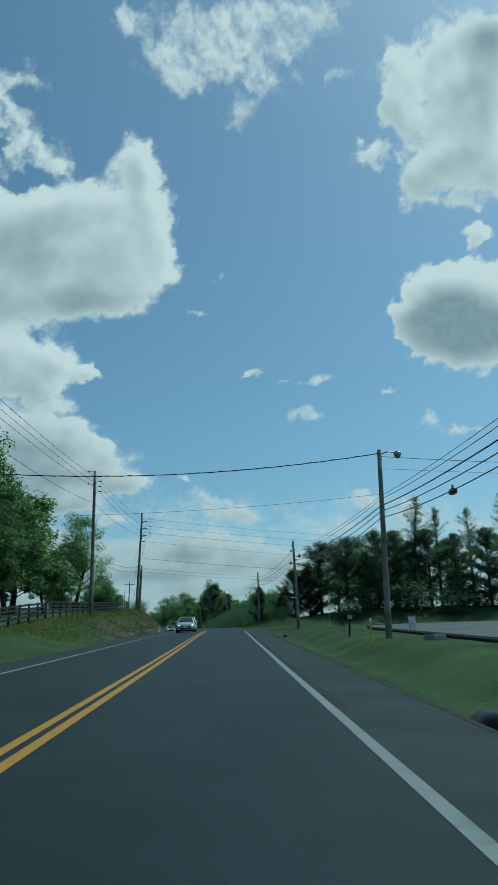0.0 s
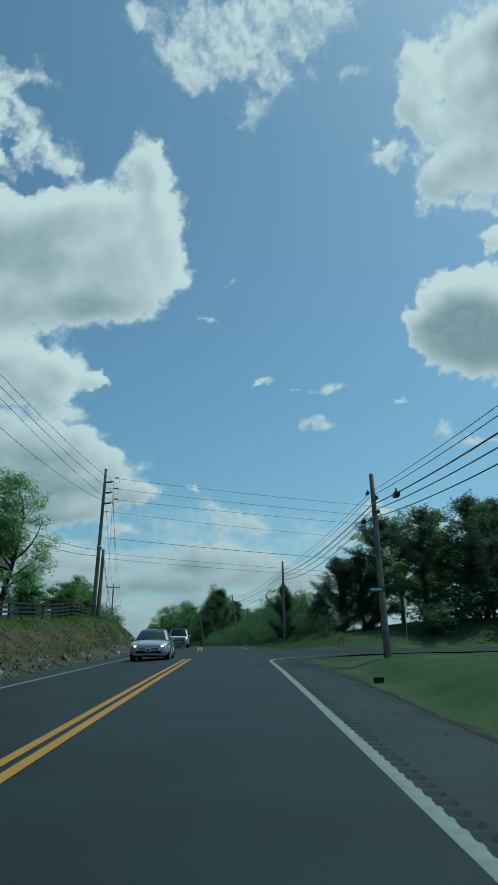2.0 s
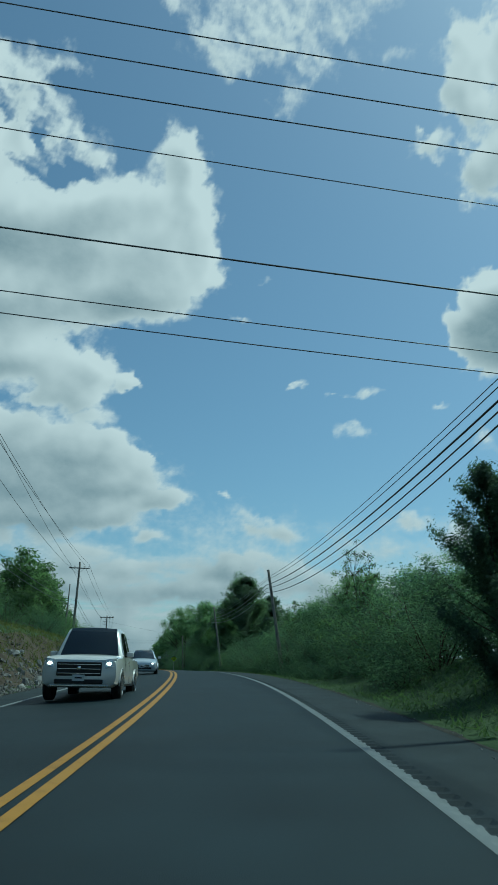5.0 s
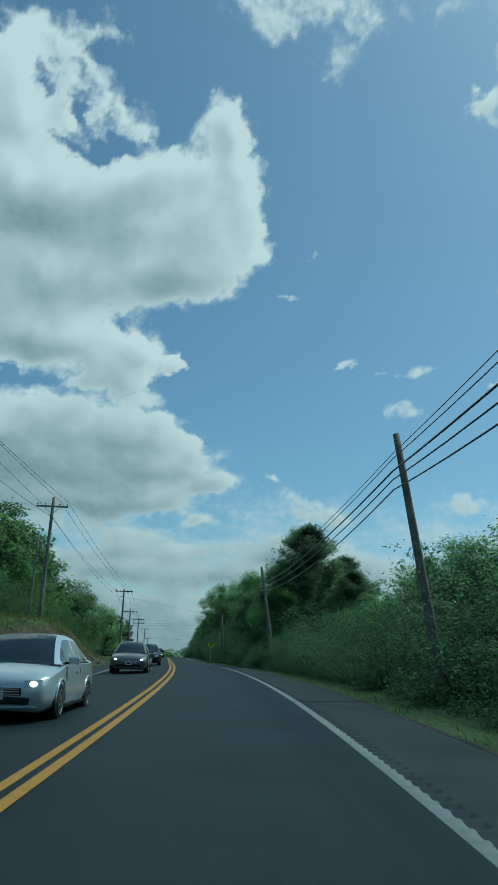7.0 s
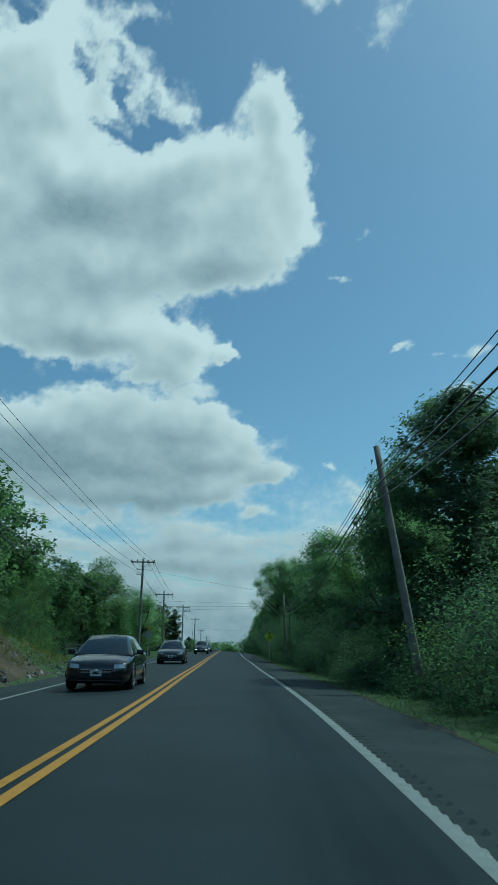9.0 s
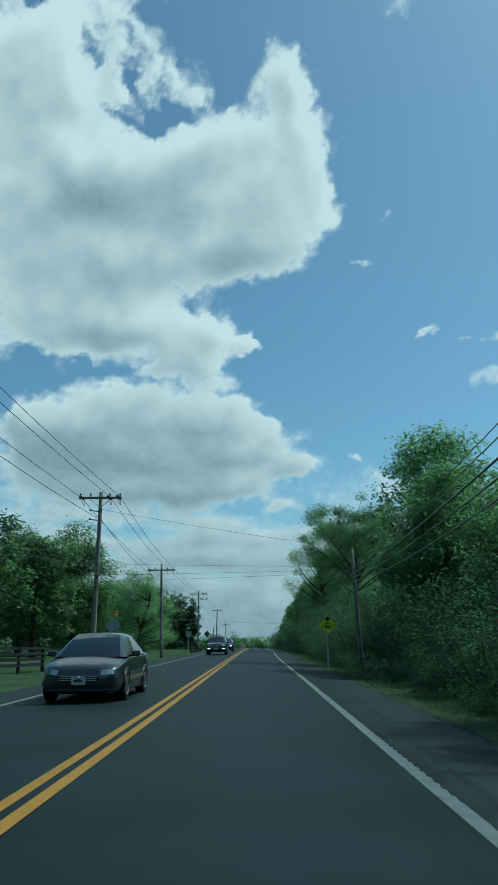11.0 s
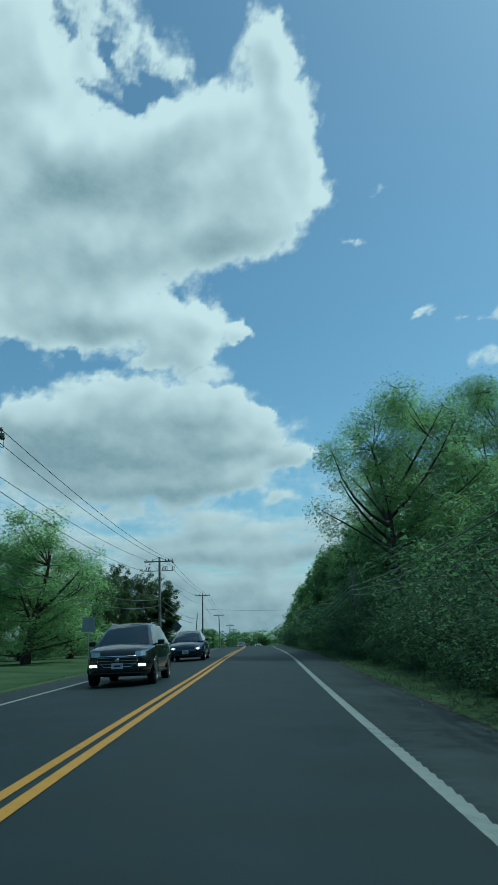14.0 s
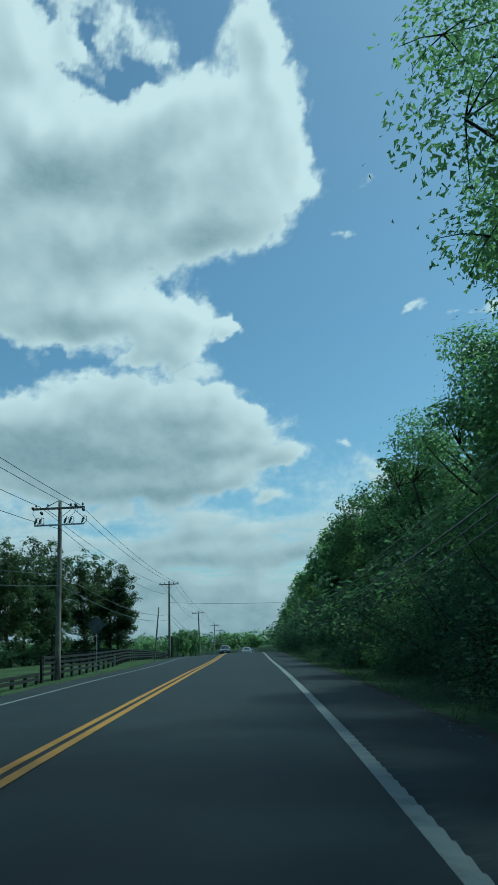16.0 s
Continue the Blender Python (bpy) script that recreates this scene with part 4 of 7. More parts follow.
CANOPY = [conifer(85 + k, 10, 3.5, 18000, needle, 0.55, 0.12, 0.23, 0.8) for k in range(3)]
BUSHY = [conifer(75 + k, 10, 4.0, 36000, needle, 0.32, 0.0, 0.21, 0.4, 0.35) for k in range(2)]
BUSHES = [shrub(91 + k, 3, 1.5, 5000, 0.077, leaf_bush) for k in range(4)]
BUSHES_LIGHT = [shrub(96 + k, 3, 1.4, 5000, 0.077, leaf_light) for k in range(2)]
BUILT = {id(MAPLES): 10, id(HEDGE): 6, id(MAPLES_FAR): 10, id(GIANTS): 16, id(BRIGHT): 8, id(SPARSE): 16, id(SAPLINGS): 7, id(COLUMN): 15, id(TOWER): 16, id(MAPLES_MID): 10, id(SLENDER): 12, id(CEDARS): 10, id(PINES): 14, id(CANOPY): 10, id(BUSHY): 10}

GIANTS_MID = [broadleaf(27 + k, 16, 3.5, 0.12, 12000, 0.28, leaf_maple_shaded, trunk_r=0.3, clump=0.78) for k in range(2)]
BUILT[id(GIANTS_MID)] = 16
prng = np.random.default_rng(5)


def tree_row(kinds, rows, name, label, group, wide=1.0):
    for j, (s, off, h) in enumerate(rows):
        plant(kinds, name, j, s, off, h / BUILT[id(kinds)], label, "tree", group, spin=prng.uniform(0, 6.28), wide=wide * prng.uniform(0.92, 1.1))


# right side: grove of pines and broadleaf trees beyond the side road
tree_row(PINES, [(98, 27.5, 14.8), (99, 31.5, 13.6), (99, 36.0, 13.4), (98, 41.5, 15.4), (97, 50, 14), (98, 59, 15)],
         "pine_tree", "dark green pine tree with a thin open top", "pines of the grove")
tree_row(CANOPY, [(101, 15.6, 9.6), (98, 18.6, 9.4), (96, 22.2, 9.9), (99, 25.4, 10.2), (96, 29.0, 10.0), (98, 33.2, 9.6), (95, 36.6, 10.0), (98, 40.6, 9.8), (96, 44.6, 10.2), (97, 49.4, 10), (95, 54.0, 10.4), (97, 59, 10), (108, 19.5, 9.6), (107, 27.5, 9.8), (107, 36, 9.8)],
         "pine_tree", "broad dark pine with level boughs in the grove", "pines of the grove", 1.15)
tree_row(MAPLES_MID, [(106, 22.5, 10.6), (109, 30, 11), (125, 29, 9), (120, 34, 11)], "broadleaf_tree", "green broadleaf tree behind the grove", "trees of the grove", 1.15)
tree_row(BUSHY, [(100, 11.9, 6.2), (102, 14.2, 6.4), (99, 9.9, 2.8), (104, 10.6, 3.6)], "cedar_tree", "dark bushy cedar by the side road", "cedars", 1.15)
tree_row(SAPLINGS, [(132, 10.4, 7.4), (157, 11.2, 6.2), (112, 10.2, 5.0)], "young_tree", "thin young tree with light sparse leaves", "young trees")
tree_row(BUSHY, [(106.5, 7.9, 5.0)], "cedar_tree", "dense dark small cedar beside a utility pole", "young trees", 0.8)
# right side: hedge of small trees, the big cedar and the tall wood
tree_row(HEDGE, [(116, 11.2, 4.8), (123, 12, 5.4), (129, 12.4, 6.0), (137, 11.8, 6.4), (141, 13, 6.8), (145, 12.2, 6.4), (151, 11.8, 6.0), (156, 13, 6.2), (160, 12.2, 5.6), (166, 11.4, 4.6), (173, 11.6, 4.2)],
         "small_tree", "dense small green tree in the roadside hedge", "hedge trees", 1.3)
tree_row(CEDARS, [(185, 11.2, 11.3), (191, 15.5, 9.5), (180, 13.6, 7.0)], "cedar_tree", "big dark cedar behind a leaning pole", "cedars", 1.22)
tree_row(MAPLES, [(187.5, 8.5, 9.6)], "broadleaf_tree", "slim broadleaf tree against the big cedar", "edge trees", 0.75)
tree_row(MAPLES, [(173, 14, 5.0), (197, 11.6, 8.2), (201, 13.5, 10.0), (221, 13.0, 8.2), (240, 17, 8.0), (262, 17, 9.5)],
         "broadleaf_tree", "green broadleaf tree in the roadside wood", "trees of the roadside wood", 1.05)
tree_row(GIANTS, [(205, 14.2, 15.0), (213, 14.5, 13.6), (271, 18.5, 13.5), (290, 11.8, 14.0), (297, 11.9, 12.6), (307, 12.0, 12.6)],
         "broadleaf_tree", "tall green broadleaf tree in the roadside wood", "trees of the roadside wood", 0.95)
tree_row(GIANTS_MID, [(316, 12.3, 13.6), (327, 12.4, 13.2), (339, 12.6, 14)], "broadleaf_tree", "tall green broadleaf tree in the roadside wood", "trees of the roadside wood", 0.95)
tree_row(MAPLES_FAR, [(350, 14, 14), (362, 14.2, 14.5), (374, 13.8, 16), (388, 14, 15), (404, 13.6, 14), (422, 14, 14.5), (440, 13.5, 13.5), (330, 20, 14), (300, 21, 15), (270, 20, 13), (225, 20, 13), (205, 21, 9), (460, 14, 13), (485, 14, 13), (510, 14, 13)],
         "broadleaf_tree", "tall green broadleaf tree farther along the wood", "trees of the roadside wood", 1.0)
tree_row(HEDGE, [(217, 11.2, 7.0), (249, 11.8, 6.6), (257, 12.6, 7.6), (243, 12.4, 7.0), (236, 12.6, 6.6), (229, 12.8, 6.6), (266, 11.4, 7.4), (233, 10.9, 5.4), (239.5, 11.0, 5.4), (245.5, 10.8, 5.8)], "broadleaf_tree", "dense small tree at the edge of the wood", "edge trees", 1.1)
tree_row(BRIGHT, [(201, 10.4, 8.8), (271, 11, 7.4), (292, 11, 7.6), (319, 10.8, 7.6), (338, 10.8, 8), (365, 11, 8.5), (397, 11.3, 9)],
         "broadleaf_tree", "bright green small tree at the edge of the wood", "edge trees", 0.95)
plant(SPARSE, "broadleaf_tree", 0, 237.3, 8.4, 11.8 / 16, "tall open-crowned tree with sparse light leaves", "tree", "open trees", spin=1.0, wide=1.04)
plant(TOWER, "broadleaf_tree", 0, 281, 10.6, 16.2 / 16, "very tall broadleaf tree with a wide rounded crown by the road", "tree", "tall trees", spin=2.2, wide=1.02)
plant(TOWER, "broadleaf_tree", 0, 286, 16.8, 18.5 / 16, "very tall broadleaf tree with a wide rounded crown by the road", "tree", "tall trees", spin=4.6, wide=1.0)
plant(GIANTS, "broadleaf_tree", 1, 222, 9.9, 9.2 / 16, "dark leafy tree at the edge of the roadside wood", "tree", "edge trees", spin=2.0, wide=1.2)
plant(GIANTS, "broadleaf_tree", 2, 226.5, 11.3, 13.4 / 16, "tall dark leafy tree behind the leaning pole", "tree", "edge trees", spin=0.7, wide=1.25)
# left side
tree_row(GIANTS_MID, [(50, -19.5, 15.8), (58, -18.8, 17.0), (66, -20.5, 17.0)],
         "broadleaf_tree", "large green broadleaf tree behind the dark fence", "trees behind the fence")
tree_row(GIANTS, [(103, -17.2, 13.6)], "broadleaf_tree", "large open-branched broadleaf tree behind the dark fence", "trees behind the fence", 1.28)
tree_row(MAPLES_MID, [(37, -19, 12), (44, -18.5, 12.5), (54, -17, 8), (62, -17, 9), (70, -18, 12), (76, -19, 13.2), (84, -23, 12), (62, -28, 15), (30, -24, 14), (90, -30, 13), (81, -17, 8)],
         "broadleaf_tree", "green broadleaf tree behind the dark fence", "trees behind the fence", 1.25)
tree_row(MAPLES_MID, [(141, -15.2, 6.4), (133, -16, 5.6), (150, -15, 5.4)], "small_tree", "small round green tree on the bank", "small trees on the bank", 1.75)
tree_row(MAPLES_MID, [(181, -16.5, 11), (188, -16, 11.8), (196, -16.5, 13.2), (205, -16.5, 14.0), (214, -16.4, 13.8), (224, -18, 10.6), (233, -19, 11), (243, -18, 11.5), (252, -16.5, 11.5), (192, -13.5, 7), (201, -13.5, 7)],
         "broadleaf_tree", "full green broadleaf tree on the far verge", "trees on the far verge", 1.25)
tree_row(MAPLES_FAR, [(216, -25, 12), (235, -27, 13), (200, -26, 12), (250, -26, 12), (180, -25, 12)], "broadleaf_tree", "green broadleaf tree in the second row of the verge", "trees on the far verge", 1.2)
tree_row(COLUMN, [(267, -17.2, 14.0), (262, -21, 12.8)], "broadleaf_tree", "tall dense rounded green tree at the field edge", "bright trees", 1.35)
tree_row(BRIGHT, [(212, -12.5, 6.4), (206, -12.5, 6)], "broadleaf_tree", "bright green small tree at the foot of the verge", "bright trees", 0.9)
WILLOWS = [broadleaf(65 + k, 16, 4.6, 0.01, 26000, 0.19, leaf_maple, trunk_r=0.42, rise=0.1, clump=0.85, skirt=0.75) for k in range(2)]
BUILT[id(WILLOWS)] = 16
tree_row(WILLOWS, [(290, -14.2, 11.2), (309, -15.8, 11.6), (297, -19.5, 10), (306, -19.5, 12)], "willow_tree", "spreading dull green field tree with a drooping crown", "field trees", 1.2)
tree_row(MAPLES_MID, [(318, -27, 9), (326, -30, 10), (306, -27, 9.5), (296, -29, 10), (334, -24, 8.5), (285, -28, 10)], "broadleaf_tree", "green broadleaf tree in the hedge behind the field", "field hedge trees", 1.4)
for k in range(12):
    plant(BUSHES_FAR, "bush", k, 300 + 5.8 * k, -25.5 + 0.75 * k + prng.uniform(-1, 1), prng.uniform(2.0, 3.2) / 3, "dark hedge bush behind the mown field", "bush", "field hedge", spin=k, wide=1.6, parts=("wood", "foliage"))
tree_row(SLENDER, [(338, -18.5, 12.6), (343, -19, 13.2), (348, -17.5, 13.6), (353, -19.5, 14.4), (358, -16.4, 14), (362, -14.2, 13), (366, -16.5, 14.2), (346, -21.5, 13.4), (360, -13.0, 12.2)],
         "slender_tree", "slender dark tree in a row by the field", "row of slender trees", 1.1)
tree_row(CEDARS, [(412, -12, 4.2)], "cedar_tree", "small dark cedar by the fence", "cedars", 0.8)
tree_row(MAPLES_FAR, [(428, -12.5, 6), (436, -12, 6.5), (446, -13, 7), (470, -13, 8), (500, -14, 9)], "broadleaf_tree", "light green tree far along the road", "far trees")
# bushes along the right shoulder
b_s = 110.0
j = 0
while b_s < 400:
    for off, lo, hi in ((8.7 if b_s < 140 else 8.1, 1.7, 2.8), (10.3, 2.8, 4.2)):
        k = prng.integers(0, 7)
        o = off + prng.uniform(-0.4, 0.6) + (0.0 if b_s < 215 else 0.5)
        h = prng.uniform(lo, hi) * (0.9 if b_s < 215 else 1.12)
        if abs(b_s - 231) < 6 and off < 9:
            continue
        kind = BUSHES_FAR if b_s > 300 else BUSHES_TALL if off > 9 else BUSHES_LIGHT if k == 0 else BUSHES
        plant(kind, "bush", int(k), b_s + prng.uniform(-0.6, 0.6), o, h / (4.2 if kind is BUSHES_TALL else 3.0), "dense green bush of the roadside hedge", "bush", "roadside bushes", spin=prng.uniform(0, 6.28), wide=1.3, parts=("wood", "foliage"))
    b_s += prng.uniform(2.3, 3.1) if b_s < 310 else 5.0
for s, off, h in ((93.5, 9.3, 1.6), (97, 10.3, 2.0), (103.5, 9.8, 2.2), (107, 9.2, 2.6), (100, 11.5, 2.4)):
    plant(BUSHES, "bush", int(s), s, off, h / 3.0, "bush on the slope above the side road", "bush", "slope bushes", spin=s, wide=1.1, parts=("wood", "foliage"))
for s, off, h in [(92 + (k * 7 % 5), 17 + 2.6 * k, 2.2 + 0.45 * (k % 4)) for k in range(18)]:
    plant(BUSHES_FAR, "bush", int(off), s, off, h / 3.0, "dark undergrowth bush below the grove", "bush", "undergrowth", spin=off, wide=1.5, parts=("wood", "foliage"))
for s, off, h in ((108, -9.0, 1.6), (113, -9.4, 1.9), (119, -9.6, 2.0), (126, -9.2, 1.6), (134, -9.5, 2.0), (142, -9.8, 1.8), (150, -10, 2.2), (158, -10.2, 2.4), (166, -10.6, 2.6), (172, -11, 3.0), (178, -11.2, 2.8), (184, -10.4, 3.2),
                  (190, -10.6, 3.4), (195, -10, 2.6), (200, -9.6, 2.8), (205, -9.6, 2.2), (196, -8, 1.2), (188, -8.4, 1.4), (104, -8.6, 1.0)):
    plant(BUSHES_LIGHT if int(s) % 4 == 0 else BUSHES, "bush", int(s), s, off, h / 3.0, "bright green bush on top of the cut bank", "bush", "bank bushes", spin=s, wide=1.1, parts=("wood", "foliage"))

# low weedy growth between the shoulder and the hedge
BUSHES_LOW = [shrub(111 + k, 3, 2.2, 1700, 0.2, leaf_bush) for k in range(3)]
w_s = 112.0
while w_s < 335:
    plant(BUSHES_LOW, "low_bush", int(w_s * 7), w_s, 7.35 + prng.uniform(-0.5, 0.5), prng.uniform(0.55, 1.15) / 3.0, "low weedy growth on the verge below the hedge", "bush", "verge growth", spin=w_s, wide=1.25, parts=("wood", "foliage"))
    w_s += prng.uniform(1.9, 2.6)

# far woods at the end of the road
frng = np.random.default_rng(77)
fc, fo = [], []
for k in range(420):
    ang = frng.uniform(-0.75, 0.75)
    dist = frng.uniform(520, 760)
    p = np.array([-30 + math.sin(ang - 0.2) * dist, 230 + math.cos(ang - 0.2) * dist, float(np.interp(560, FINE, LINE_Z)) + 0.5])
    h = frng.uniform(8, 14)
    n = 190
    c = frng.normal(size=(n, 3))
    c /= np.linalg.norm(c, axis=1)[:, None]
    c = c * np.array([h * 0.55, h * 0.55, h * 0.5]) * frng.uniform(0.6, 1.05, (n, 1)) + p + np.array([0, 0, h * 0.45])
    q = c - p
    rd_x = np.interp(c[:, 1], LINE_Y, LINE_X)
    c = c[(np.abs(c[:, 0] - rd_x) > 12) | (c[:, 1] > 780)]
    fc.append(c)
    fo.append((c - p) / (np.linalg.norm(c - p, axis=1)[:, None] + 1e-6))
fc, fo = np.concatenate(fc), np.concatenate(fo)
tagged(new("far_woods", leaf_mesh("far_woods", fc, frng.uniform(1.2, 2.6, len(fc)), leaf_maple, frng, out=fo)), "distant green woods along the horizon", "woods", kind="stuff")

# grass blades on the verges that the road passes
grng = np.random.default_rng(8)


def blades(n, s_rng, o_rng, size, keep=None):
    s, o = grng.uniform(*s_rng, n), grng.uniform(*o_rng, n)
    if keep is not None:
        m = keep(s, o)
        s, o = s[m], o[m]
    return np.concatenate([ground_spot(s, o, 0.0) + np.stack([0 * s, 0 * s, grng.uniform(0.02, 0.09, len(s)) * size / 0.16], -1), np.full((len(s), 1), size)], 1)


tufts = np.concatenate([blades(30000, (5, 74), (5.3, 11.4), 0.06), blades(14000, (110, 420), (5.35, 7.4), 0.16), blades(6000, (90, 112), (5.6, 11), 0.22),
                        blades(16000, (5, 60), (-12, -5.0), 0.10), blades(16000, (200, 400), (-12, -5.1), 0.09), blades(12000, (240, 370), (-40, -12), 0.1)])
tuft_mesh = leaf_mesh("grass", tufts[:, :3], tufts[:, 3] * grng.uniform(0.6, 1.4, len(tufts)), blade_green, grng, droop=-2.2, shape=(1.0, 0.16))
tagged(new("grass", tuft_mesh), "short green roadside grass", "grass", kind="stuff")
weeds = np.concatenate([blades(22000, (40, 200), (-11.5, -6.2), 0.34), blades(5000, (60, 200), (-6.6, -5.2), 0.22, lambda s, o: grng.uniform(size=len(s)) < 0.35)])
weed_mesh = leaf_mesh("tall_weeds", weeds[:, :3], weeds[:, 3] * grng.uniform(0.6, 1.4, len(weeds)), weed_green, grng, droop=-2.0, shape=(1.0, 0.14))
tagged(new("tall_weeds", weed_mesh), "rough dry weeds over the cut bank", "weeds", kind="stuff")

# wisps of cut grass blown onto the road
wisp = np.concatenate([np.array(spot(c_s, c_o, float(pavement_up(c_s, c_o)) + 0.012)) + grng.normal(size=(26, 3)) * np.array([0.13, 0.09, 0.004]) for c_s, c_o in ((72.0, 0.05), (74.0, -0.07), (66.0, 3.0))])
tagged(new("cut_grass", leaf_mesh("cut_grass", wisp, grng.uniform(0.08, 0.2, len(wisp)), weed_green, grng, droop=0.0, shape=(1.0, 0.08))), "pale wisps of cut grass on the asphalt", "grass clippings", kind="stuff")

# loose stones of the cut bank
rocks = tagged(new("rock_bank"), "grey broken limestone rubble of the cut bank", "rocks", kind="structure")
stone_meshes = []
for k in range(8):
    bm = bmesh.new()
    bmesh.ops.create_icosphere(bm, subdivisions=1, radius=1)
    srng = np.random.default_rng(200 + k)
    for v in bm.verts:
        v.co *= srng.uniform(0.6, 1.15)
        v.co = Vector((v.co.x * 1.1, v.co.y * 0.8, v.co.z * 0.6))
    me = bpy.data.meshes.new("stone")
    bm.to_mesh(me)
    bm.free()
    me.materials.append(rock)
    stone_meshes.append(me)
for k in range(290):
    s = grng.uniform(50, 198) if k % 5 > 2 else grng.uniform(82, 128)
    o = -5.1 - abs(grng.normal()) * 1.25
    o = max(o, -8.6)
    r = 0.06 + 0.20 * grng.uniform() ** 2.2
    ob = piece("stone", stone_meshes[k % 8], rocks)
    ob.matrix_world = Matrix.LocRotScale(Vector(ground_spot(s, o, r * 0.1)), Euler(grng.uniform(0, 6, 3)), Vector((r * 1.3, r, r)))
rubble_v, rubble_f = [], []
base_me = stone_meshes[0]
bv = np.array([v.co for v in base_me.vertices])
bf = [tuple(p.vertices) for p in base_me.polygons]
for k in range(6200):
    s = grng.uniform(46, 200) if k % 6 > 3 else grng.uniform(90, 126) if k % 2 else grng.uniform(138, 172)
    o = max(-5.0 - abs(grng.normal()) * 1.2, -8.8)
    r = grng.uniform(0.03, 0.13)
    m = np.array(Euler(grng.uniform(0, 6, 3)).to_matrix())
    q = bv @ m.T * r + np.array(ground_spot(s, o, 0.0))
    n0 = len(rubble_v)
    rubble_v += q.tolist()
    rubble_f += [tuple(i + n0 for i in f) for f in bf]
rub = piece("rubble", mesh_of("rubble", rubble_v, rubble_f, rock), rocks)
rub["kind"] = "stuff"


# ---- poles, wires, fences, signs ----
def frame_at(s, off, up=0.0, turn=0.0):
    """A pose on the ground at a station; y runs along the road."""
    return Matrix.Translation(Vector(ground_spot(s, off, up))) @ Matrix.Rotation(heading(s) + turn, 4, "Z")


def lathe(profile, sides=10):
    """Verts and faces of a turned shape: rows of (radius, height)."""
    v, f = [], []
    for r, z in profile:
        v += [(r * math.cos(2 * math.pi * k / sides), r * math.sin(2 * math.pi * k / sides), z) for k in range(sides)]
    for i in range(len(profile) - 1):
        for k in range(sides):
            a, b = i * sides + k, i * sides + (k + 1) % sides
            f.append((a, b, b + sides, a + sides))
    f.append(tuple(reversed(range(sides))))
    f.append(tuple(range((len(profile) - 1) * sides, len(profile) * sides)))
    return v, f


INSULATOR = mesh_of("insulator", *lathe([(0.02, 0), (0.02, 0.06), (0.06, 0.07), (0.05, 0.10), (0.065, 0.12), (0.05, 0.15), (0.04, 0.19)]), ceramic, True)
STRAIN = mesh_of("strain_insulator", *lathe([(0.02, -0.2), (0.025, -0.16), (0.075, -0.13), (0.03, -0.09), (0.085, -0.05), (0.03, -0.01), (0.085, 0.03), (0.03, 0.07), (0.07, 0.1), (0.02, 0.14), (0.02, 0.2)]), ceramic, True)
POLE_SIDES = 10


def utility_pole(s, off, top_off, top_up, label, arms=(), pins=(), radius=0.15, dead_end=False):
    """A wooden pole whose top stands at (top_off, top_up over the road). arms: (below top, half length, shift); pins: (below top, side)."""
    base = Vector(ground_spot(s, off, 0.0))
    top = Vector(spot(s, top_off, top_up))
    e = tagged(new("utility_pole"), label, "utility pole", "utility poles")
    e.matrix_world = Matrix.Translation(base) @ Matrix.Rotation(heading(s), 4, "Z")
    inv = e.matrix_world.inverted()
    t = inv @ top
    rows = [Vector((0, 0, -0.4)).lerp(t, k / 6) for k in range(7)]
    v, f = tube(rows, np.linspace(radius, radius * 0.62, 7), POLE_SIDES)
    piece("pole", mesh_of("pole", v, f, old_wood, True), e)
    axis = (t - Vector((0, 0, 0))).normalized()
    for below, half, shift in arms:
        c = t - axis * below
        bm = box_bm((half * 2, 0.09, 0.12), (0, 0, 0), 0.01)
        me = bpy.data.meshes.new("crossarm")
        bm.to_mesh(me)
        bm.free()
        me.materials.append(old_wood)
        arm = piece("crossarm", me, e)
        arm.location = c + Vector((shift, -0.16, 0))
        for k in (-0.92, -0.45, 0.45, 0.92):
            ins = piece("insulator", INSULATOR, arm)
            ins.location = (k * half, 0, 0.06)
        for k in (-0.85, 0.42, 0.85) if dead_end else ():
            for way in (-1, 1):
                st = piece("strain_insulator", STRAIN, arm, "short ribbed strain insulator")
                st.location = (k * half, way * 0.3, 0.02)
                st.rotation_euler = (radians(90), 0, 0)
            loop = [(k * half, -0.5, 0.0), (k * half + 0.05, -0.42, -0.22), (k * half + 0.12, -0.1, -0.42), (k * half + 0.12, 0.15, -0.4), (k * half + 0.04, 0.42, -0.2), (k * half, 0.5, 0.0)]
            jv, jf = tube(loop, 0.013, 5, False)
            piece("jumper", mesh_of("jumper", jv, jf, wire_black, True), arm, "black looped jumper wire")
        bv, bf = joined([tube([(-half * 0.5 + 0, 0.02, -0.04), (-shift, 0.1, -0.55)], 0.015, 5), tube([(half * 0.5, 0.02, -0.04), (-shift, 0.1, -0.55)], 0.015, 5)])
        piece("brace", mesh_of("brace", bv, bf, zinc), arm)
    for below, side in pins:
        c = t - axis * below
        bv, bf = tube([c, c + Vector((side * 0.42, 0, 0.05))], 0.03, 6)
        br = piece("bracket", mesh_of("bracket", bv, bf, old_wood), e)
        ins = piece("insulator", INSULATOR, br)
        ins.location = c + Vector((side * 0.42, 0, 0.05))
        ins.rotation_euler = (0, radians(75 * side), 0)
    return e


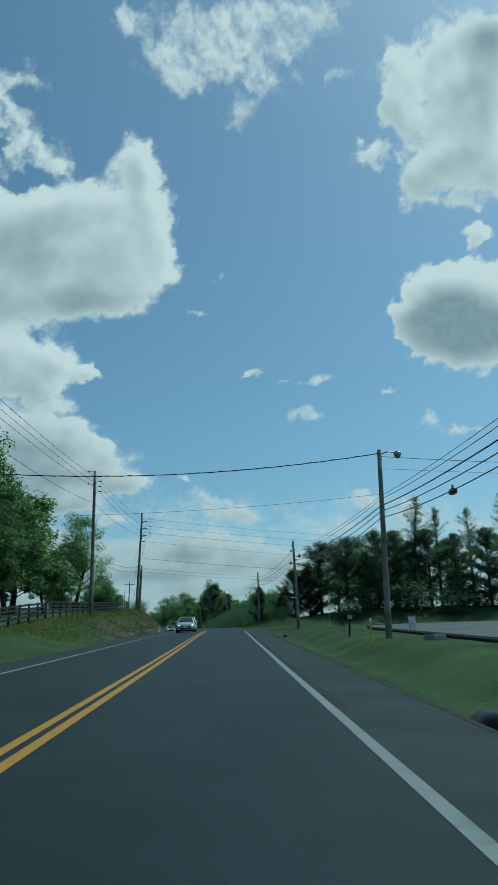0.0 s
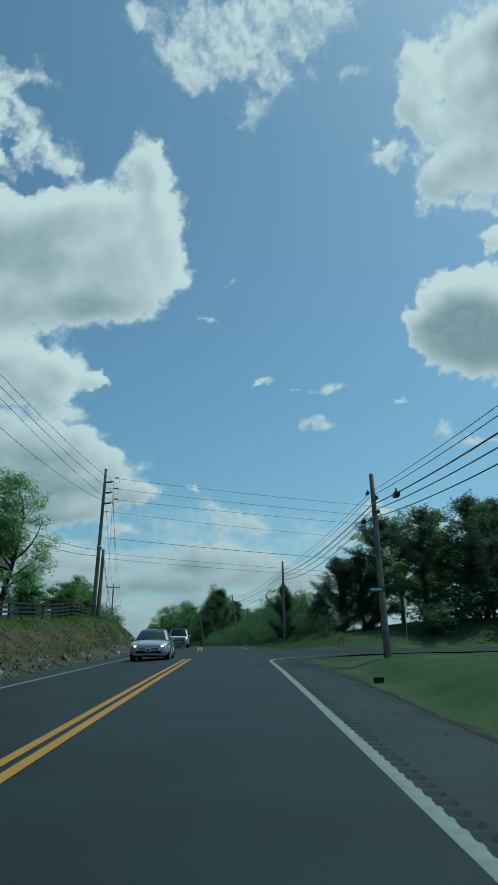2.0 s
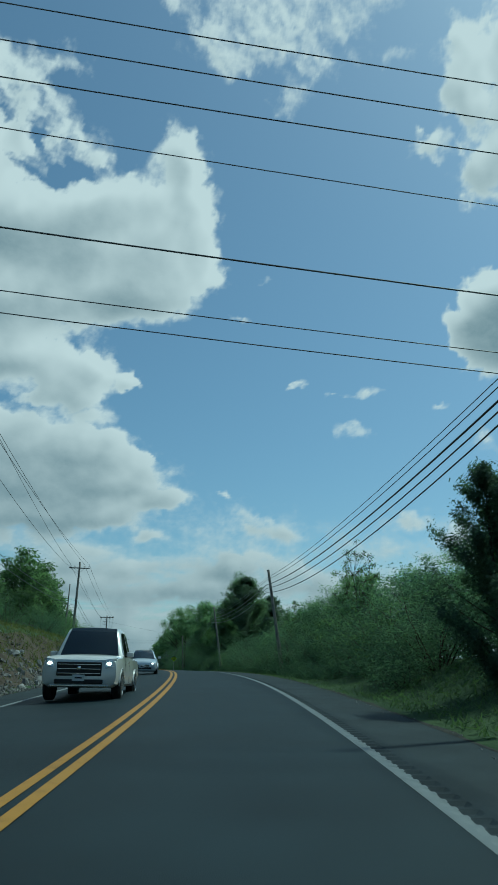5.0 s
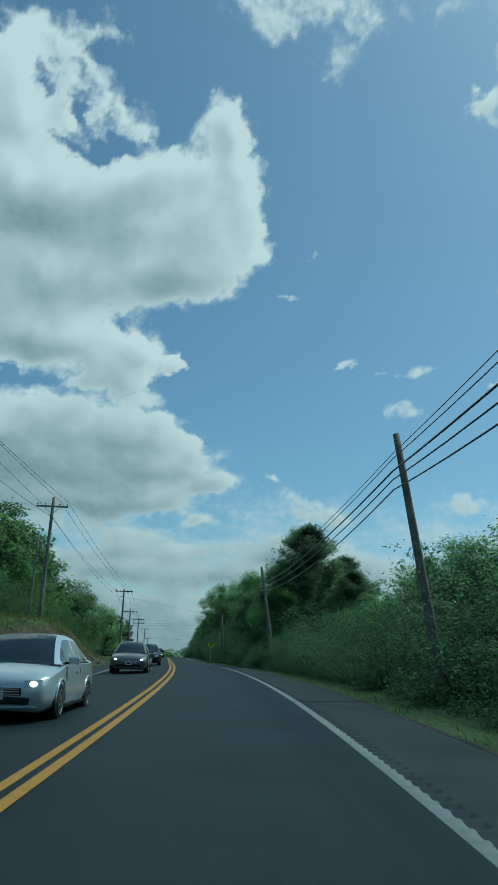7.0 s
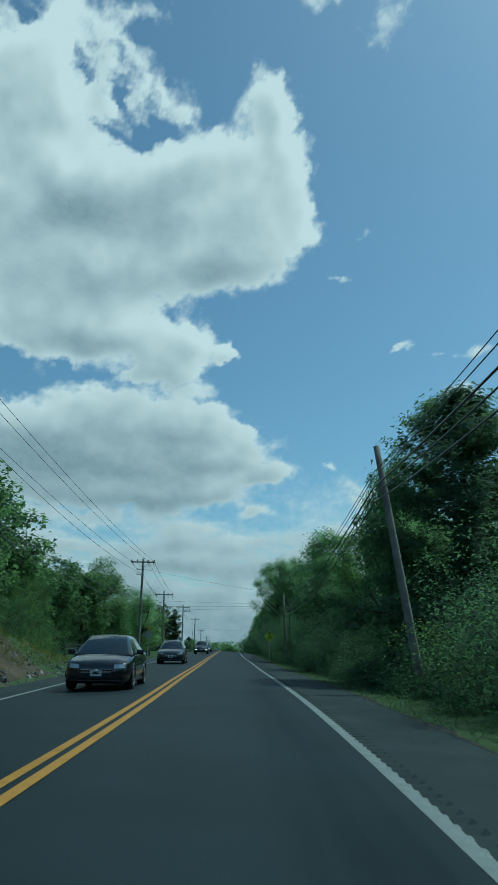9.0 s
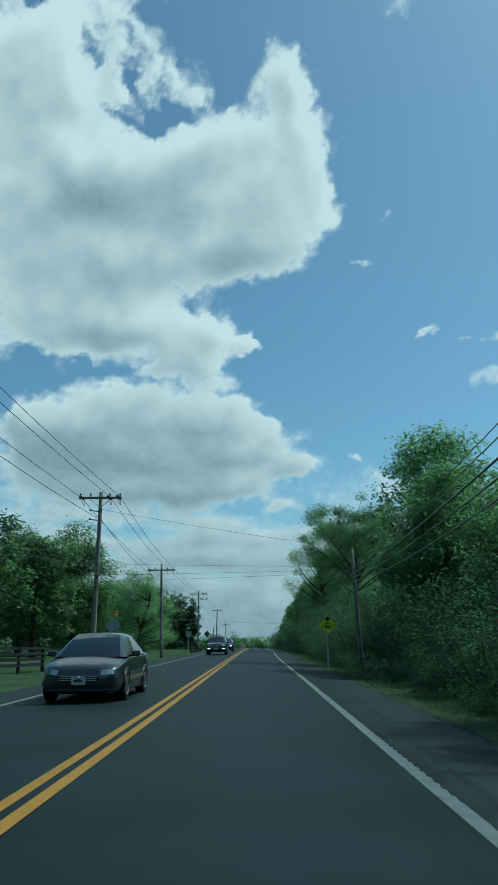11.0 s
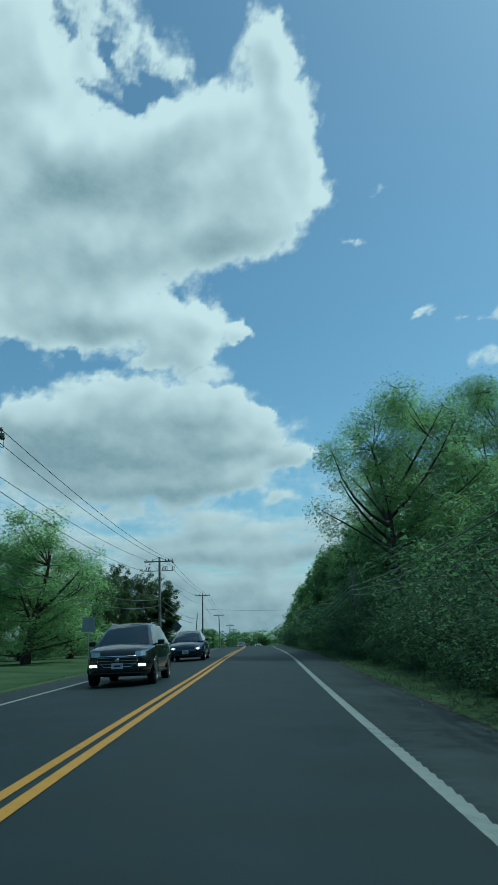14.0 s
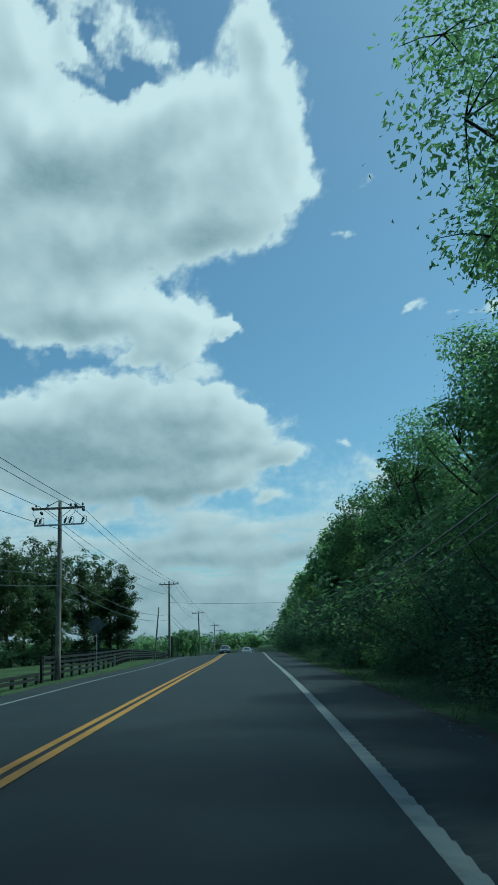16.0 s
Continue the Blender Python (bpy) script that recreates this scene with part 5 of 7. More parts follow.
utility_pole(22, -10.2, -10.2, 13.4, "tall weathered wooden utility pole by the fence", pins=((0.9, 1), (1.4, 1), (1.9, 1)), radius=0.17)
utility_pole(64.1, -9.25, -9.35, 13.87, "tall weathered wooden utility pole on the grass bank", pins=((0.1, -1), (1.0, 1), (1.45, 1), (1.9, 1), (1.2, -1)), radius=0.18)
corner_pole = utility_pole(101.5, -9.05, -8.53, 15.45, "tall wooden corner pole leaning on the rocky bank", radius=0.19)
utility_pole(102.3, -8.75, -8.5, 8.4, "cut-off old wooden pole beside the corner pole", radius=0.2)
utility_pole(180.4, -9.9, -9.73, 12.1, "wooden utility pole with one crossarm on the bank", arms=((0.75, 1.2, 0.0),), radius=0.17)
utility_pole(181.6, -10.9, -10.75, 9.6, "thin wooden guy pole beside the crossarm pole", radius=0.1)
utility_pole(229.9, -6.85, -6.78, 9.31, "wooden utility pole with crossarm by the driveway", arms=((0.35, 1.2, 0.0),), pins=((1.1, -1), (1.6, -1)), radius=0.16, dead_end=True)
utility_pole(260.8, -7.1, -7.3, 8.35, "wooden utility pole with crossarm at the field edge", arms=((0.58, 1.3, 0.0),), radius=0.15, dead_end=True)
switch_pole = utility_pole(310.7, -7.65, -7.64, 9.05, "wooden utility pole with two crossarms by the fence", arms=((0.45, 1.38, 0.0),), radius=0.16)
utility_pole(363.8, -7.4, -7.22, 9.0, "wooden utility pole with crossarm farther along the road", arms=((0.4, 1.2, 0.0),), radius=0.16)
utility_pole(353, -7.9, -7.3, 5.2, "short leaning wooden pole by the fence", radius=0.1)
utility_pole(418, -7.2, -7.3, 8.6, "wooden utility pole far along the road", arms=((0.4, 1.2, 0.0),), radius=0.16)
utility_pole(470, -7.2, -6.6, 8.4, "leaning wooden utility pole far along the road", arms=((0.4, 1.2, 0.0),), radius=0.16)
utility_pole(520, -7.2, -7.2, 8.6, "wooden utility pole near the end of the road", arms=((0.4, 1.2, 0.0),), radius=0.16)
lamp_pole = utility_pole(35.1, 9.3, 9.46, 8.93, "wooden utility pole with a street lamp on the verge", radius=0.16)
utility_pole(68.7, 8.45, 8.2, 7.92, "wooden utility pole with cable boxes at the side road", radius=0.16)
utility_pole(102.4, 7.3, 7.24, 7.35, "slim wooden utility pole by a leafy tree", radius=0.14)
utility_pole(143.3, 7.75, 6.62, 7.22, "leaning wooden utility pole in the hedge", radius=0.15)
utility_pole(178.0, 7.35, 6.2, 7.15, "leaning wooden utility pole before the cedar", radius=0.15)
utility_pole(229.5, 7.35, 7.05, 6.05, "leaning wooden utility pole behind the warning sign", radius=0.15)
utility_pole(282.7, 8.0, 7.48, 4.84, "short wooden utility pole in the hedge", radius=0.14)
utility_pole(361.8, 8.5, 8.5, 6.0, "wooden utility pole farther along the wood", radius=0.14)
utility_pole(6, 9.6, 9.6, 8.9, "wooden utility pole beside the parking lot", radius=0.16)

# corner pole: three stand-off arms with line posts, strain insulators and hanging jumpers


def on_pole(e, s, off, up, dx=0.0, dy=0.0):
    return e.matrix_world.inverted() @ Vector(spot(s, off, up)) + Vector((dx, dy, 0))


for k in range(3):
    up = 14.25 - 0.96 * k
    c = on_pole(corner_pole, 101.5, -8.6 - 0.035 * k, up)
    pv, pf = tube([c, c + Vector((0.3, -0.02, 0.01)), c + Vector((0.62, -0.04, 0.05)), c + Vector((0.78, -0.05, 0.10))], [0.07, 0.085, 0.075, 0.03], 8)
    arm = piece("standoff_arm", mesh_of("standoff_arm", pv, pf, ceramic, True), corner_pole, "grey stand-off insulator arm")
    plate_bm = box_bm((0.05, 0.16, 0.34), c + Vector((0.12, 0, 0)), 0.01)
    part("mounting_plate", plate_bm, zinc, arm)
    tip_w = c + Vector((0.78, -0.05, 0.10))
    far = on_pole(corner_pole, 101.5, -7.55, up + 0.42)
    st = piece("strain_insulator", STRAIN, corner_pole, "short ribbed strain insulator")
    st.location = far
    st.rotation_euler = (0, radians(86), 0)
    low = (tip_w + far) / 2 + Vector((0.25, 0, -0.42))
    jv, jf = tube([far + Vector((0.22, 0, -0.02)), far + Vector((0.24, 0, -0.3)), low, tip_w + Vector((0.1, 0, -0.12)), tip_w], 0.014, 5, False)
    piece("jumper", mesh_of("jumper", jv, jf, wire_black, True), corner_pole, "black looped jumper wire")
st = piece("strain_insulator", STRAIN, corner_pole, "short ribbed strain insulator")
st.location = on_pole(corner_pole, 101.5, -8.3, 11.6)
st.rotation_euler = (0, radians(88), 0)
cap_v, cap_f = lathe([(0.03, 0.16), (0.05, 0.1), (0.13, 0.02), (0.13, -0.05)], 8)
cap = piece("pole_cap", mesh_of("pole_cap", cap_v, cap_f, zinc, True), corner_pole, "dull metal pole cap")
cap.location = on_pole(corner_pole, 101.5, -8.53, 15.45)
bv, bf = tube([on_pole(corner_pole, 101.5, -8.78, 8.35), on_pole(corner_pole, 101.5, -8.77, 8.6)], 0.2, 10)
piece("band", mesh_of("band", bv, bf, zinc, True), corner_pole, "steel band round the pole")

# switch pole: thin lower steel arm with fuse cut-outs and drop wires, slanting braces above the upper arm
top_c = on_pole(switch_pole, 310.7, -7.64, 9.05)
me = bpy.data.meshes.new("steel_arm")
bm = box_bm((2.7, 0.07, 0.08), (0, 0, 0), 0.008)
bm.to_mesh(me)
bm.free()
me.materials.append(zinc)
steel_arm = piece("steel_arm", me, switch_pole, "thin galvanised lower arm")
steel_arm.location = top_c + Vector((0, -0.17, -1.36))
for x in (-0.72, 0.72):
    bv, bf = tube([top_c + Vector((x, -0.18, -0.38)), top_c + Vector((0.06 * (1 if x > 0 else -1), -0.12, -0.02))], 0.022, 5)
    piece("brace", mesh_of("brace", bv, bf, zinc), switch_pole)
for x, z in ((-1.36, -0.45), (-0.9, -0.72), (1.36, -0.62), (0.95, -0.36)):
    st = piece("strain_insulator", STRAIN, switch_pole, "short ribbed strain insulator")
    st.location = top_c + Vector((x, -0.42, z))
    st.rotation_euler = (radians(80), 0, 0)
for x in (-1.25, -1.0, 0.35, 0.62, 1.3):
    cut = piece("fuse_cutout", STRAIN, steel_arm, "grey fuse cut-out")
    cut.location = (x, -0.08, 0.22)
    cut.rotation_euler = (radians(12), radians(24), 0)
    fv, ff = tube([(x + 0.06, -0.1, 0.02), (x + 0.22, -0.16, 0.1), (x + 0.2, -0.14, 0.36), (x + 0.06, -0.1, 0.42)], 0.018, 5, False)
    piece("fuse_tube", mesh_of("fuse_tube", fv, ff, wire_black), steel_arm, "dark fuse tube")
for x0, x1 in ((-1.36, -1.25), (1.05, 1.3), (0.9, 0.62)):
    dv, df = tube([top_c + Vector((x0, -0.3, -0.45)), top_c + Vector((x0 - 0.03, -0.34, -0.75)), top_c + Vector((x1 - 0.02, -0.3, -0.95)), top_c + Vector((x1, -0.22, -1.0))], 0.012, 4, False)
    piece("drop_wire", mesh_of("drop_wire", dv, df, wire_black), switch_pole, "thin black drop wire")

# street lamp head on the first pole of the verge
lp = lamp_pole.matrix_world.inverted()
tip = lp @ Vector(spot(35.1, 9.46, 8.93))
av, af = tube([tip + Vector((0, -0.1, -0.25)), tip + Vector((0.35, -0.1, -0.12)), tip + Vector((0.75, -0.1, -0.15))], 0.03, 6)
lamp_arm = piece("lamp_arm", mesh_of("lamp_arm", av, af, zinc), lamp_pole, "grey steel lamp arm")
hv, hf = lathe([(0.03, 0.22), (0.14, 0.18), (0.2, 0.06), (0.16, 0.0), (0.13, -0.1), (0.05, -0.15)], 12)
head = piece("lamp_head", mesh_of("lamp_head", hv, hf, zinc, True), lamp_pole, "grey barn-style lamp head")
head.location = tip + Vector((0.85, -0.1, -0.3))


def wire(name, a, b, sag, r, material, label, group, seg=14, twist=False):
    a, b = Vector(a), Vector(b)
    pts = [a.lerp(b, k / seg) + Vector((0, 0, -4 * sag * (k / seg) * (1 - k / seg))) for k in range(seg + 1)]
    v, f = tube(pts, r, 5, False)
    if twist:
        w = [p + Vector((0.03 * math.sin(i * 2.1), 0, 0.03 * math.cos(i * 2.1))) for i, p in enumerate([a.lerp(b, k / 70) + Vector((0, 0, -4 * sag * (k / 70) * (1 - k / 70))) for k in range(71)])]
        v, f = joined([(v, f), tube(w, r * 0.6, 4, False)])
    return tagged(new(name, mesh_of(name, v, f, material, True)), label, "cable", group)


# left line: three conductors, then two telephone cables lower down
LEFT = [(22, -10.2, 13.4), (64.1, -9.35, 13.87), (101.5, -8.53, 15.45), (180.4, -9.73, 12.1), (229.9, -6.78, 9.31), (260.8, -7.3, 8.35), (310.7, -7.64, 9.05), (363.8, -7.22, 9.0), (418, -7.3, 8.6), (470, -6.6, 8.4), (520, -7.2, 8.6), (575, -7.2, 8.6)]


def hang(i, k):
    s, o, u = LEFT[i]
    if i < 3:
        return (s, o + (0.42 if i < 2 else 0.72), u - (0.85 + 0.47 * k if i < 2 else 1.15 + 0.96 * k)) if k < 3 else (s, o + 0.1, u - 2.9 - 0.4 * (k - 3) if k == 3 else u - 7.2 - 0.5 * (k - 4))
    if k < 3:
        return (s, o + (-1.1, 0.54, 1.1)[k], u - 0.3)
    return (s, o + 0.1, (u - 1.6) if k == 3 else (u - 4.0 - 0.6 * (k - 4) if i > 3 else u - 4.6 - 0.5 * (k - 4)))


for i in range(len(LEFT) - 1):
    for k in range(6):
        if k == 5 and i > 7:
            continue
        a, b = hang(i, k), hang(i + 1, k)
        span = b[0] - a[0]
        wire("power_line" if k < 4 else "telephone_cable", spot(*a), spot(*b), span * (0.010 if k < 3 else 0.016), 0.014 if k < 4 else 0.019, wire_bare if k < 4 else wire_black,
             "thin dark overhead conductor between wooden poles" if k < 4 else "black telephone cable between wooden poles", "left overhead lines")
# conductors that leave the corner pole and cross the road
for k, (below, end_up, r) in enumerate(((0.75, 10.0, 0.014), (1.72, 9.1, 0.014), (2.68, 8.4, 0.014), (3.85, 6.8, 0.011), (6.15, 5.2, 0.018), (7.5, 4.2, 0.011), (7.95, 3.8, 0.011))):
    wire("power_line", spot(101.5, -8.2, 15.45 - below), spot(104.5, 40, end_up + 1.4), 0.5, r, wire_bare, "dark conductor that crosses above the road", "crossing lines")
# right line: five cables from pole to pole
RIGHT = [(6, 9.6, 8.9, (2.35, 2.5, 2.8, 3.05, 3.3)), (35.1, 9.46, 8.93, (2.3, 2.45, 2.75, 3.0, 3.3)), (68.7, 8.2, 7.92, (0.85, 1.05, 1.45, 1.7, 2.0)), (102.4, 7.24, 7.35, (0.72, 0.88, 1.15, 1.35, 1.6)),
         (143.3, 6.62, 7.22, (0.6, 0.75, 1.1, 1.35, 1.65)), (178.0, 6.2, 7.15, (0.85, 1.0, 1.3, 1.5, 1.75)), (229.5, 7.05, 6.05, (1.0, 1.15, 1.4, 1.6, 1.8)), (282.7, 7.48, 4.84, (0.45, 0.6, 1.15, 1.35, 1.6)),
         (361.8, 8.5, 6.0, (0.6, 0.8, 1.1, 1.3, 1.6)), (430, 8.6, 6.0, (0.6, 0.8, 1.1, 1.3, 1.6))]
for (s0, o0, u0, drops0), (s1, o1, u1, drops1) in zip(RIGHT[:-1], RIGHT[1:]):
    for k in range(5):
        a, b = spot(s0, o0 - 0.12, u0 - drops0[k]), spot(s1, o1 - 0.12, u1 - drops1[k])
        wire("overhead_cable", a, b, (s1 - s0) * (0.010, 0.012, 0.014, 0.017, 0.020)[k], (0.011, 0.013, 0.026, 0.02, 0.02)[k], wire_black, "black overhead cable along the wooded verge", "right overhead lines", 16)
for up, s1, o1 in ((5.7, 104.2, 9.1), (5.2, 104.6, 9.3)):
    wire("guy_wire", spot(102.4, 7.28, up), ground_spot(s1, o1, 0.1), 0.01, 0.006, wire_bare, "thin steel guy wire from a pole to the ground", "guy wires", 4)
wire("guy_wire", spot(143.3, 6.72, 6.2), ground_spot(146.5, 9.0, 0.1), 0.01, 0.006, wire_bare, "thin steel guy wire from a pole to the ground", "guy wires", 4)
wire("overhead_cable", spot(35.1, 9.4, 8.75), spot(36.4, -16, 9.0), 0.95, 0.022, wire_black, "thick twisted service cable across the road", "crossing lines", 20, True)
wire("overhead_cable", spot(35.1, 9.4, 6.76), spot(36.4, -16, 6.36), 0.5, 0.007, wire_black, "thin service cable across the road", "crossing lines", 16)
wire("overhead_cable", spot(35.1, 9.5, 8.6), spot(33, 40, 8.2), 0.6, 0.014, wire_black, "service cable over the parking lot", "crossing lines", 16)
wire("overhead_cable", spot(35.1, 9.5, 8.0), spot(40, 50, 8.6), 0.5, 0.009, wire_black, "thin service cable over the parking lot", "crossing lines", 16)
wire("overhead_cable", spot(229.3, -6.7, 8.25), spot(229.4, 7.05, 6.0), 0.1, 0.0075, wire_black, "service cable across the road", "crossing lines", 12)
for u0, u1 in ((5.7, 5.05), (4.6, 4.9), (4.0, 4.75)):
    wire("overhead_cable", spot(229, -22, u0), spot(229.4, 7.05, u1), 0.1, 0.006, wire_black, "thin cable high across the road", "crossing lines", 12)
wire("overhead_cable", spot(363.8, -7.2, 6.4), spot(361.8, 8.5, 5.6), 0.2, 0.014, wire_black, "service cable across the far road", "crossing lines", 10)
for s, o, u, sz, kind in ((67.2, 8.05, 6.55, 0.3, 0), (64.5, 8.3, 6.2, 0.45, 1), (70.6, 8.1, 6.05, 0.4, 1), (68.5, 7.95, 7.0, 0.28, 0), (68.6, 8.4, 6.2, 0.24, 0), (24.5, 9.5, 5.1, 0.4, 1)):
    box = tagged(new("splice_box"), "black cable splice box on the overhead line", "cable box", "splice boxes")
    box.matrix_world = Matrix.Translation(Vector(spot(s, o, u))) @ Matrix.Rotation(heading(s), 4, "Z")
    part("case", box_bm((sz * 0.5, sz, sz * 0.45), (0, 0, 0), sz * 0.1), wire_black, box)
    part("clamp", box_bm((sz * 0.15, sz * 0.25, sz * 0.4), (0, 0, sz * 0.35), sz * 0.03), zinc, box)

# lattice pylon of a transmission line, far beyond the road's end
pylon = tagged(new("pylon"), "grey steel lattice pylon far beyond the road", "pylon")
pylon.matrix_world = Matrix.Translation(Vector((-101.9, 755.4, 2.5))) @ Matrix.Rotation(0.5, 4, "Z")
for a, b in ((-1, -1), (-1, 1), (1, -1), (1, 1)):
    v, f = tube([(a * 3.2, b * 3.2, 0), (a * 1.5, b * 1.5, 14), (a * 0.7, b * 0.7, 22), (0, 0, 28.4)], [0.16, 0.13, 0.11, 0.07], 4)
    piece("leg", mesh_of("leg", v, f, zinc), pylon)
for k in range(9):
    z0, z1 = 2.6 * k, 2.6 * (k + 1)
    w0, w1 = [float(np.interp(z, [0, 14, 22, 28.4], [3.2, 1.5, 0.7, 0.1])) for z in (z0, z1)]
    bars = []
    for turn in range(4):
        c, n = math.cos(turn * math.pi / 2), math.sin(turn * math.pi / 2)
        for a, b in ((-1, 1), (1, -1)):
            bars.append(tube([(c * a * w0 - n * w0, n * a * w0 + c * w0, z0), (c * b * w1 - n * w1, n * b * w1 + c * w1, z1)], 0.07, 3))
    v, f = joined(bars)
    piece("lattice", mesh_of("lattice", v, f, zinc), pylon)
for z, half in ((17.5, 5.2), (21.0, 4.2), (24.5, 3.4)):
    v, f = joined([tube([(-half, 0, z), (0, 0, z + 0.5), (half, 0, z)], 0.12, 4), tube([(-half, 0, z), (0, 0, z - 1.0), (half, 0, z)], 0.1, 4)])
    arm = piece("crossarm", mesh_of("crossarm", v, f, zinc), pylon)
    for x in (-half, half):
        ins = piece("insulator", STRAIN, arm)
        ins.location, ins.scale = (x, 0, z - 0.9), (3, 3, 4)


# ---- fences ----


def unit_mesh(name, material, bevel=0.04):
    bm = box_bm((1, 1, 1), (0, 0, 0), bevel)
    me = bpy.data.meshes.new(name)
    bm.to_mesh(me)
    bm.free()
    me.materials.append(material)
    return me


RAIL, POST = unit_mesh("rail", fence_wood), unit_mesh("post", fence_wood)


def board_fence(path, height, rails, label, name="fence", gap=2.4):
    e = tagged(new(name), label, "fence", "board fences")
    pts = []
    for (s0, o0), (s1, o1) in zip(path[:-1], path[1:]):
        n = max(1, round(math.hypot(s1 - s0, o1 - o0) / gap))
        pts += [Vector(ground_spot(s0 + (s1 - s0) * k / n, o0 + (o1 - o0) * k / n)) for k in range(n)]
    pts.append(Vector(ground_spot(*path[-1])))
    for i, p in enumerate(pts):
        q = piece("post", POST, e)
        q.matrix_world = Matrix.LocRotScale(p + Vector((0, 0, height * 0.47)), Euler((prng.uniform(-0.03, 0.03), prng.uniform(-0.03, 0.03), 0)), Vector((0.13, 0.13, height * 1.14)))
        if i == 0:
            continue
        for k in range(rails):
            z = height * (0.97 - k * 0.86 / rails)
            a, b = pts[i - 1] + Vector((0, 0, z)), p + Vector((0, 0, z + prng.uniform(-0.015, 0.015)))
            d = b - a
            r = piece("rail", RAIL, e)
            r.matrix_world = Matrix.LocRotScale((a + b) / 2 + d.normalized().cross(Vector((0, 0, 1))) * 0.085, d.to_track_quat("Y", "Z"), Vector((0.03, d.length, 0.14)))
    return e


board_fence([(26, -13), (46, -12.2), (62, -11.9), (84, -11.6), (97, -11.0), (108, -10.6)], 1.25, 4, "dark four-board wooden fence along the bank top")
board_fence([(150, -12.4), (165, -12.2), (178, -12.0)], 1.25, 4, "dark board fence half hidden by bushes")
board_fence([(231.5, -8.0), (240, -8.1), (256, -8.4)], 0.62, 2, "low dark board fence beside the driveway")
board_fence([(219, -11.5), (226, -9.5), (229, -9.2)], 1.2, 4, "dark board fence at the driveway")
board_fence([(284, -6.5), (296, -7.2), (307, -7.7)], 0.45, 2, "low dark end of the field fence below the road edge")
board_fence([(308, -7.75), (320, -8.1), (334, -8.6), (352, -10.4), (380, -12), (424, -14)], 1.2, 4, "dark four-board fence that climbs along the field")
board_fence([(352, -11), (350, -30), (346, -60)], 1.25, 4, "dark board fence across the far field", gap=3.2)

# ---- signs ----
sign_yellow = mottled("fluorescent_yellow_sheet", (0.82, 0.90, 0.02), (0.86, 0.94, 0.03), 2, 30, rough=0.4, bump=0)
sign_black = mottled("sign_black", (0.008, 0.008, 0.008), (0.02, 0.02, 0.02), 4, 40, rough=0.5, bump=0)
# sign back darkened in its colour to stand for the backlit, shaded face
sign_shaded = mottled("sign_back_shaded", (0.07, 0.08, 0.085), (0.13, 0.135, 0.14), 3, 30, rough=0.6, bump=0)
sign_back = mottled("sign_back_aluminium", (0.30, 0.31, 0.32), (0.42, 0.43, 0.44), 3, 30, rough=0.5, bump=0, metal=0.15)
sign_red = mottled("sign_red", (0.30, 0.02, 0.03), (0.42, 0.04, 0.05), 3, 30, rough=0.5, bump=0)
sign_green = mottled("sign_green", (0.01, 0.12, 0.07), (0.02, 0.18, 0.10), 3, 30, rough=0.5, bump=0)
sign_white = mottled("sign_white", (0.6, 0.6, 0.6), (0.75, 0.75, 0.75), 3, 30, rough=0.5, bump=0)
lamp_amber = mottled("amber_housing", (0.55, 0.28, 0.02), (0.7, 0.38, 0.03), 3, 30, rough=0.4, bump=0)
yellow_plastic = mottled("yellow_plastic", (0.5, 0.36, 0.02), (0.65, 0.48, 0.04), 3, 30, rough=0.5, bump=0)


def plate(outline, thick, material, name, parent, label="", y=0.0):
    """A flat plate with the outline in x and z, its face towards -y."""
    n = len(outline)
    v = [(x, y, z) for x, z in outline] + [(x, y + thick, z) for x, z in outline]
    f = [tuple(range(n)), tuple(reversed(range(n, 2 * n)))] + [(i, i + n, (i + 1) % n + n, (i + 1) % n) for i in range(n)]
    return piece(name, mesh_of(name, v, f, material), parent, label)


def diamond(r, cut=0.06, z=0.0):
    c = r * cut
    return [(-c, z - r + c), (c, z - r + c), (r - c, z - c), (r - c, z + c), (c, z + r - c), (-c, z + r - c), (-r + c, z + c), (-r + c, z - c)]


def sign_post(e, height, lean=0.0, w=0.06):
    v, f = [], []
    prof = [(-w / 2, 0), (-w / 4, -0.03), (w / 4, -0.03), (w / 2, 0), (w / 4, -0.012), (-w / 4, -0.012)]
    for z in (-0.3, height):
        v += [(x + lean * max(z, 0), y + 0.05, z) for x, y in prof]
    n = len(prof)
    f = [(i, (i + 1) % n, (i + 1) % n + n, i + n) for i in range(n)] + [tuple(reversed(range(n))), tuple(range(n, 2 * n))]
    return piece("post", mesh_of("post", v, f, zinc), e, "galvanised U-channel post")


# school bus warning sign, with the stop-ahead pictogram as plain shapes
bus = tagged(new("warning_sign"), "fluorescent yellow diamond school bus stop sign on a post", "road sign", "road signs")
bus.matrix_world = frame_at(232.0, 5.85, 0.0, radians(-4))
bz = 2.36
sign_post(bus, 2.72, -0.02)
face = plate(diamond(0.53, z=bz), 0.01, sign_yellow, "face", bus, "fluorescent yellow sheet")
rim = diamond(0.50, z=bz)
rim_in = diamond(0.478, z=bz)
rv = [(x, -0.003, z) for x, z in rim] + [(x, -0.003, z) for x, z in rim_in]
piece("border", mesh_of("border", rv, [(i, (i + 1) % 8, (i + 1) % 8 + 8, i + 8) for i in range(8)], sign_black), face, "thin black border")
plate([(-0.07, bz + 0.17), (0.07, bz + 0.17), (0.07, bz + 0.28), (0.19, bz + 0.28), (0.0, bz + 0.44), (-0.19, bz + 0.28), (-0.07, bz + 0.28)], 0.004, sign_black, "arrow", face, "black arrow", -0.005)
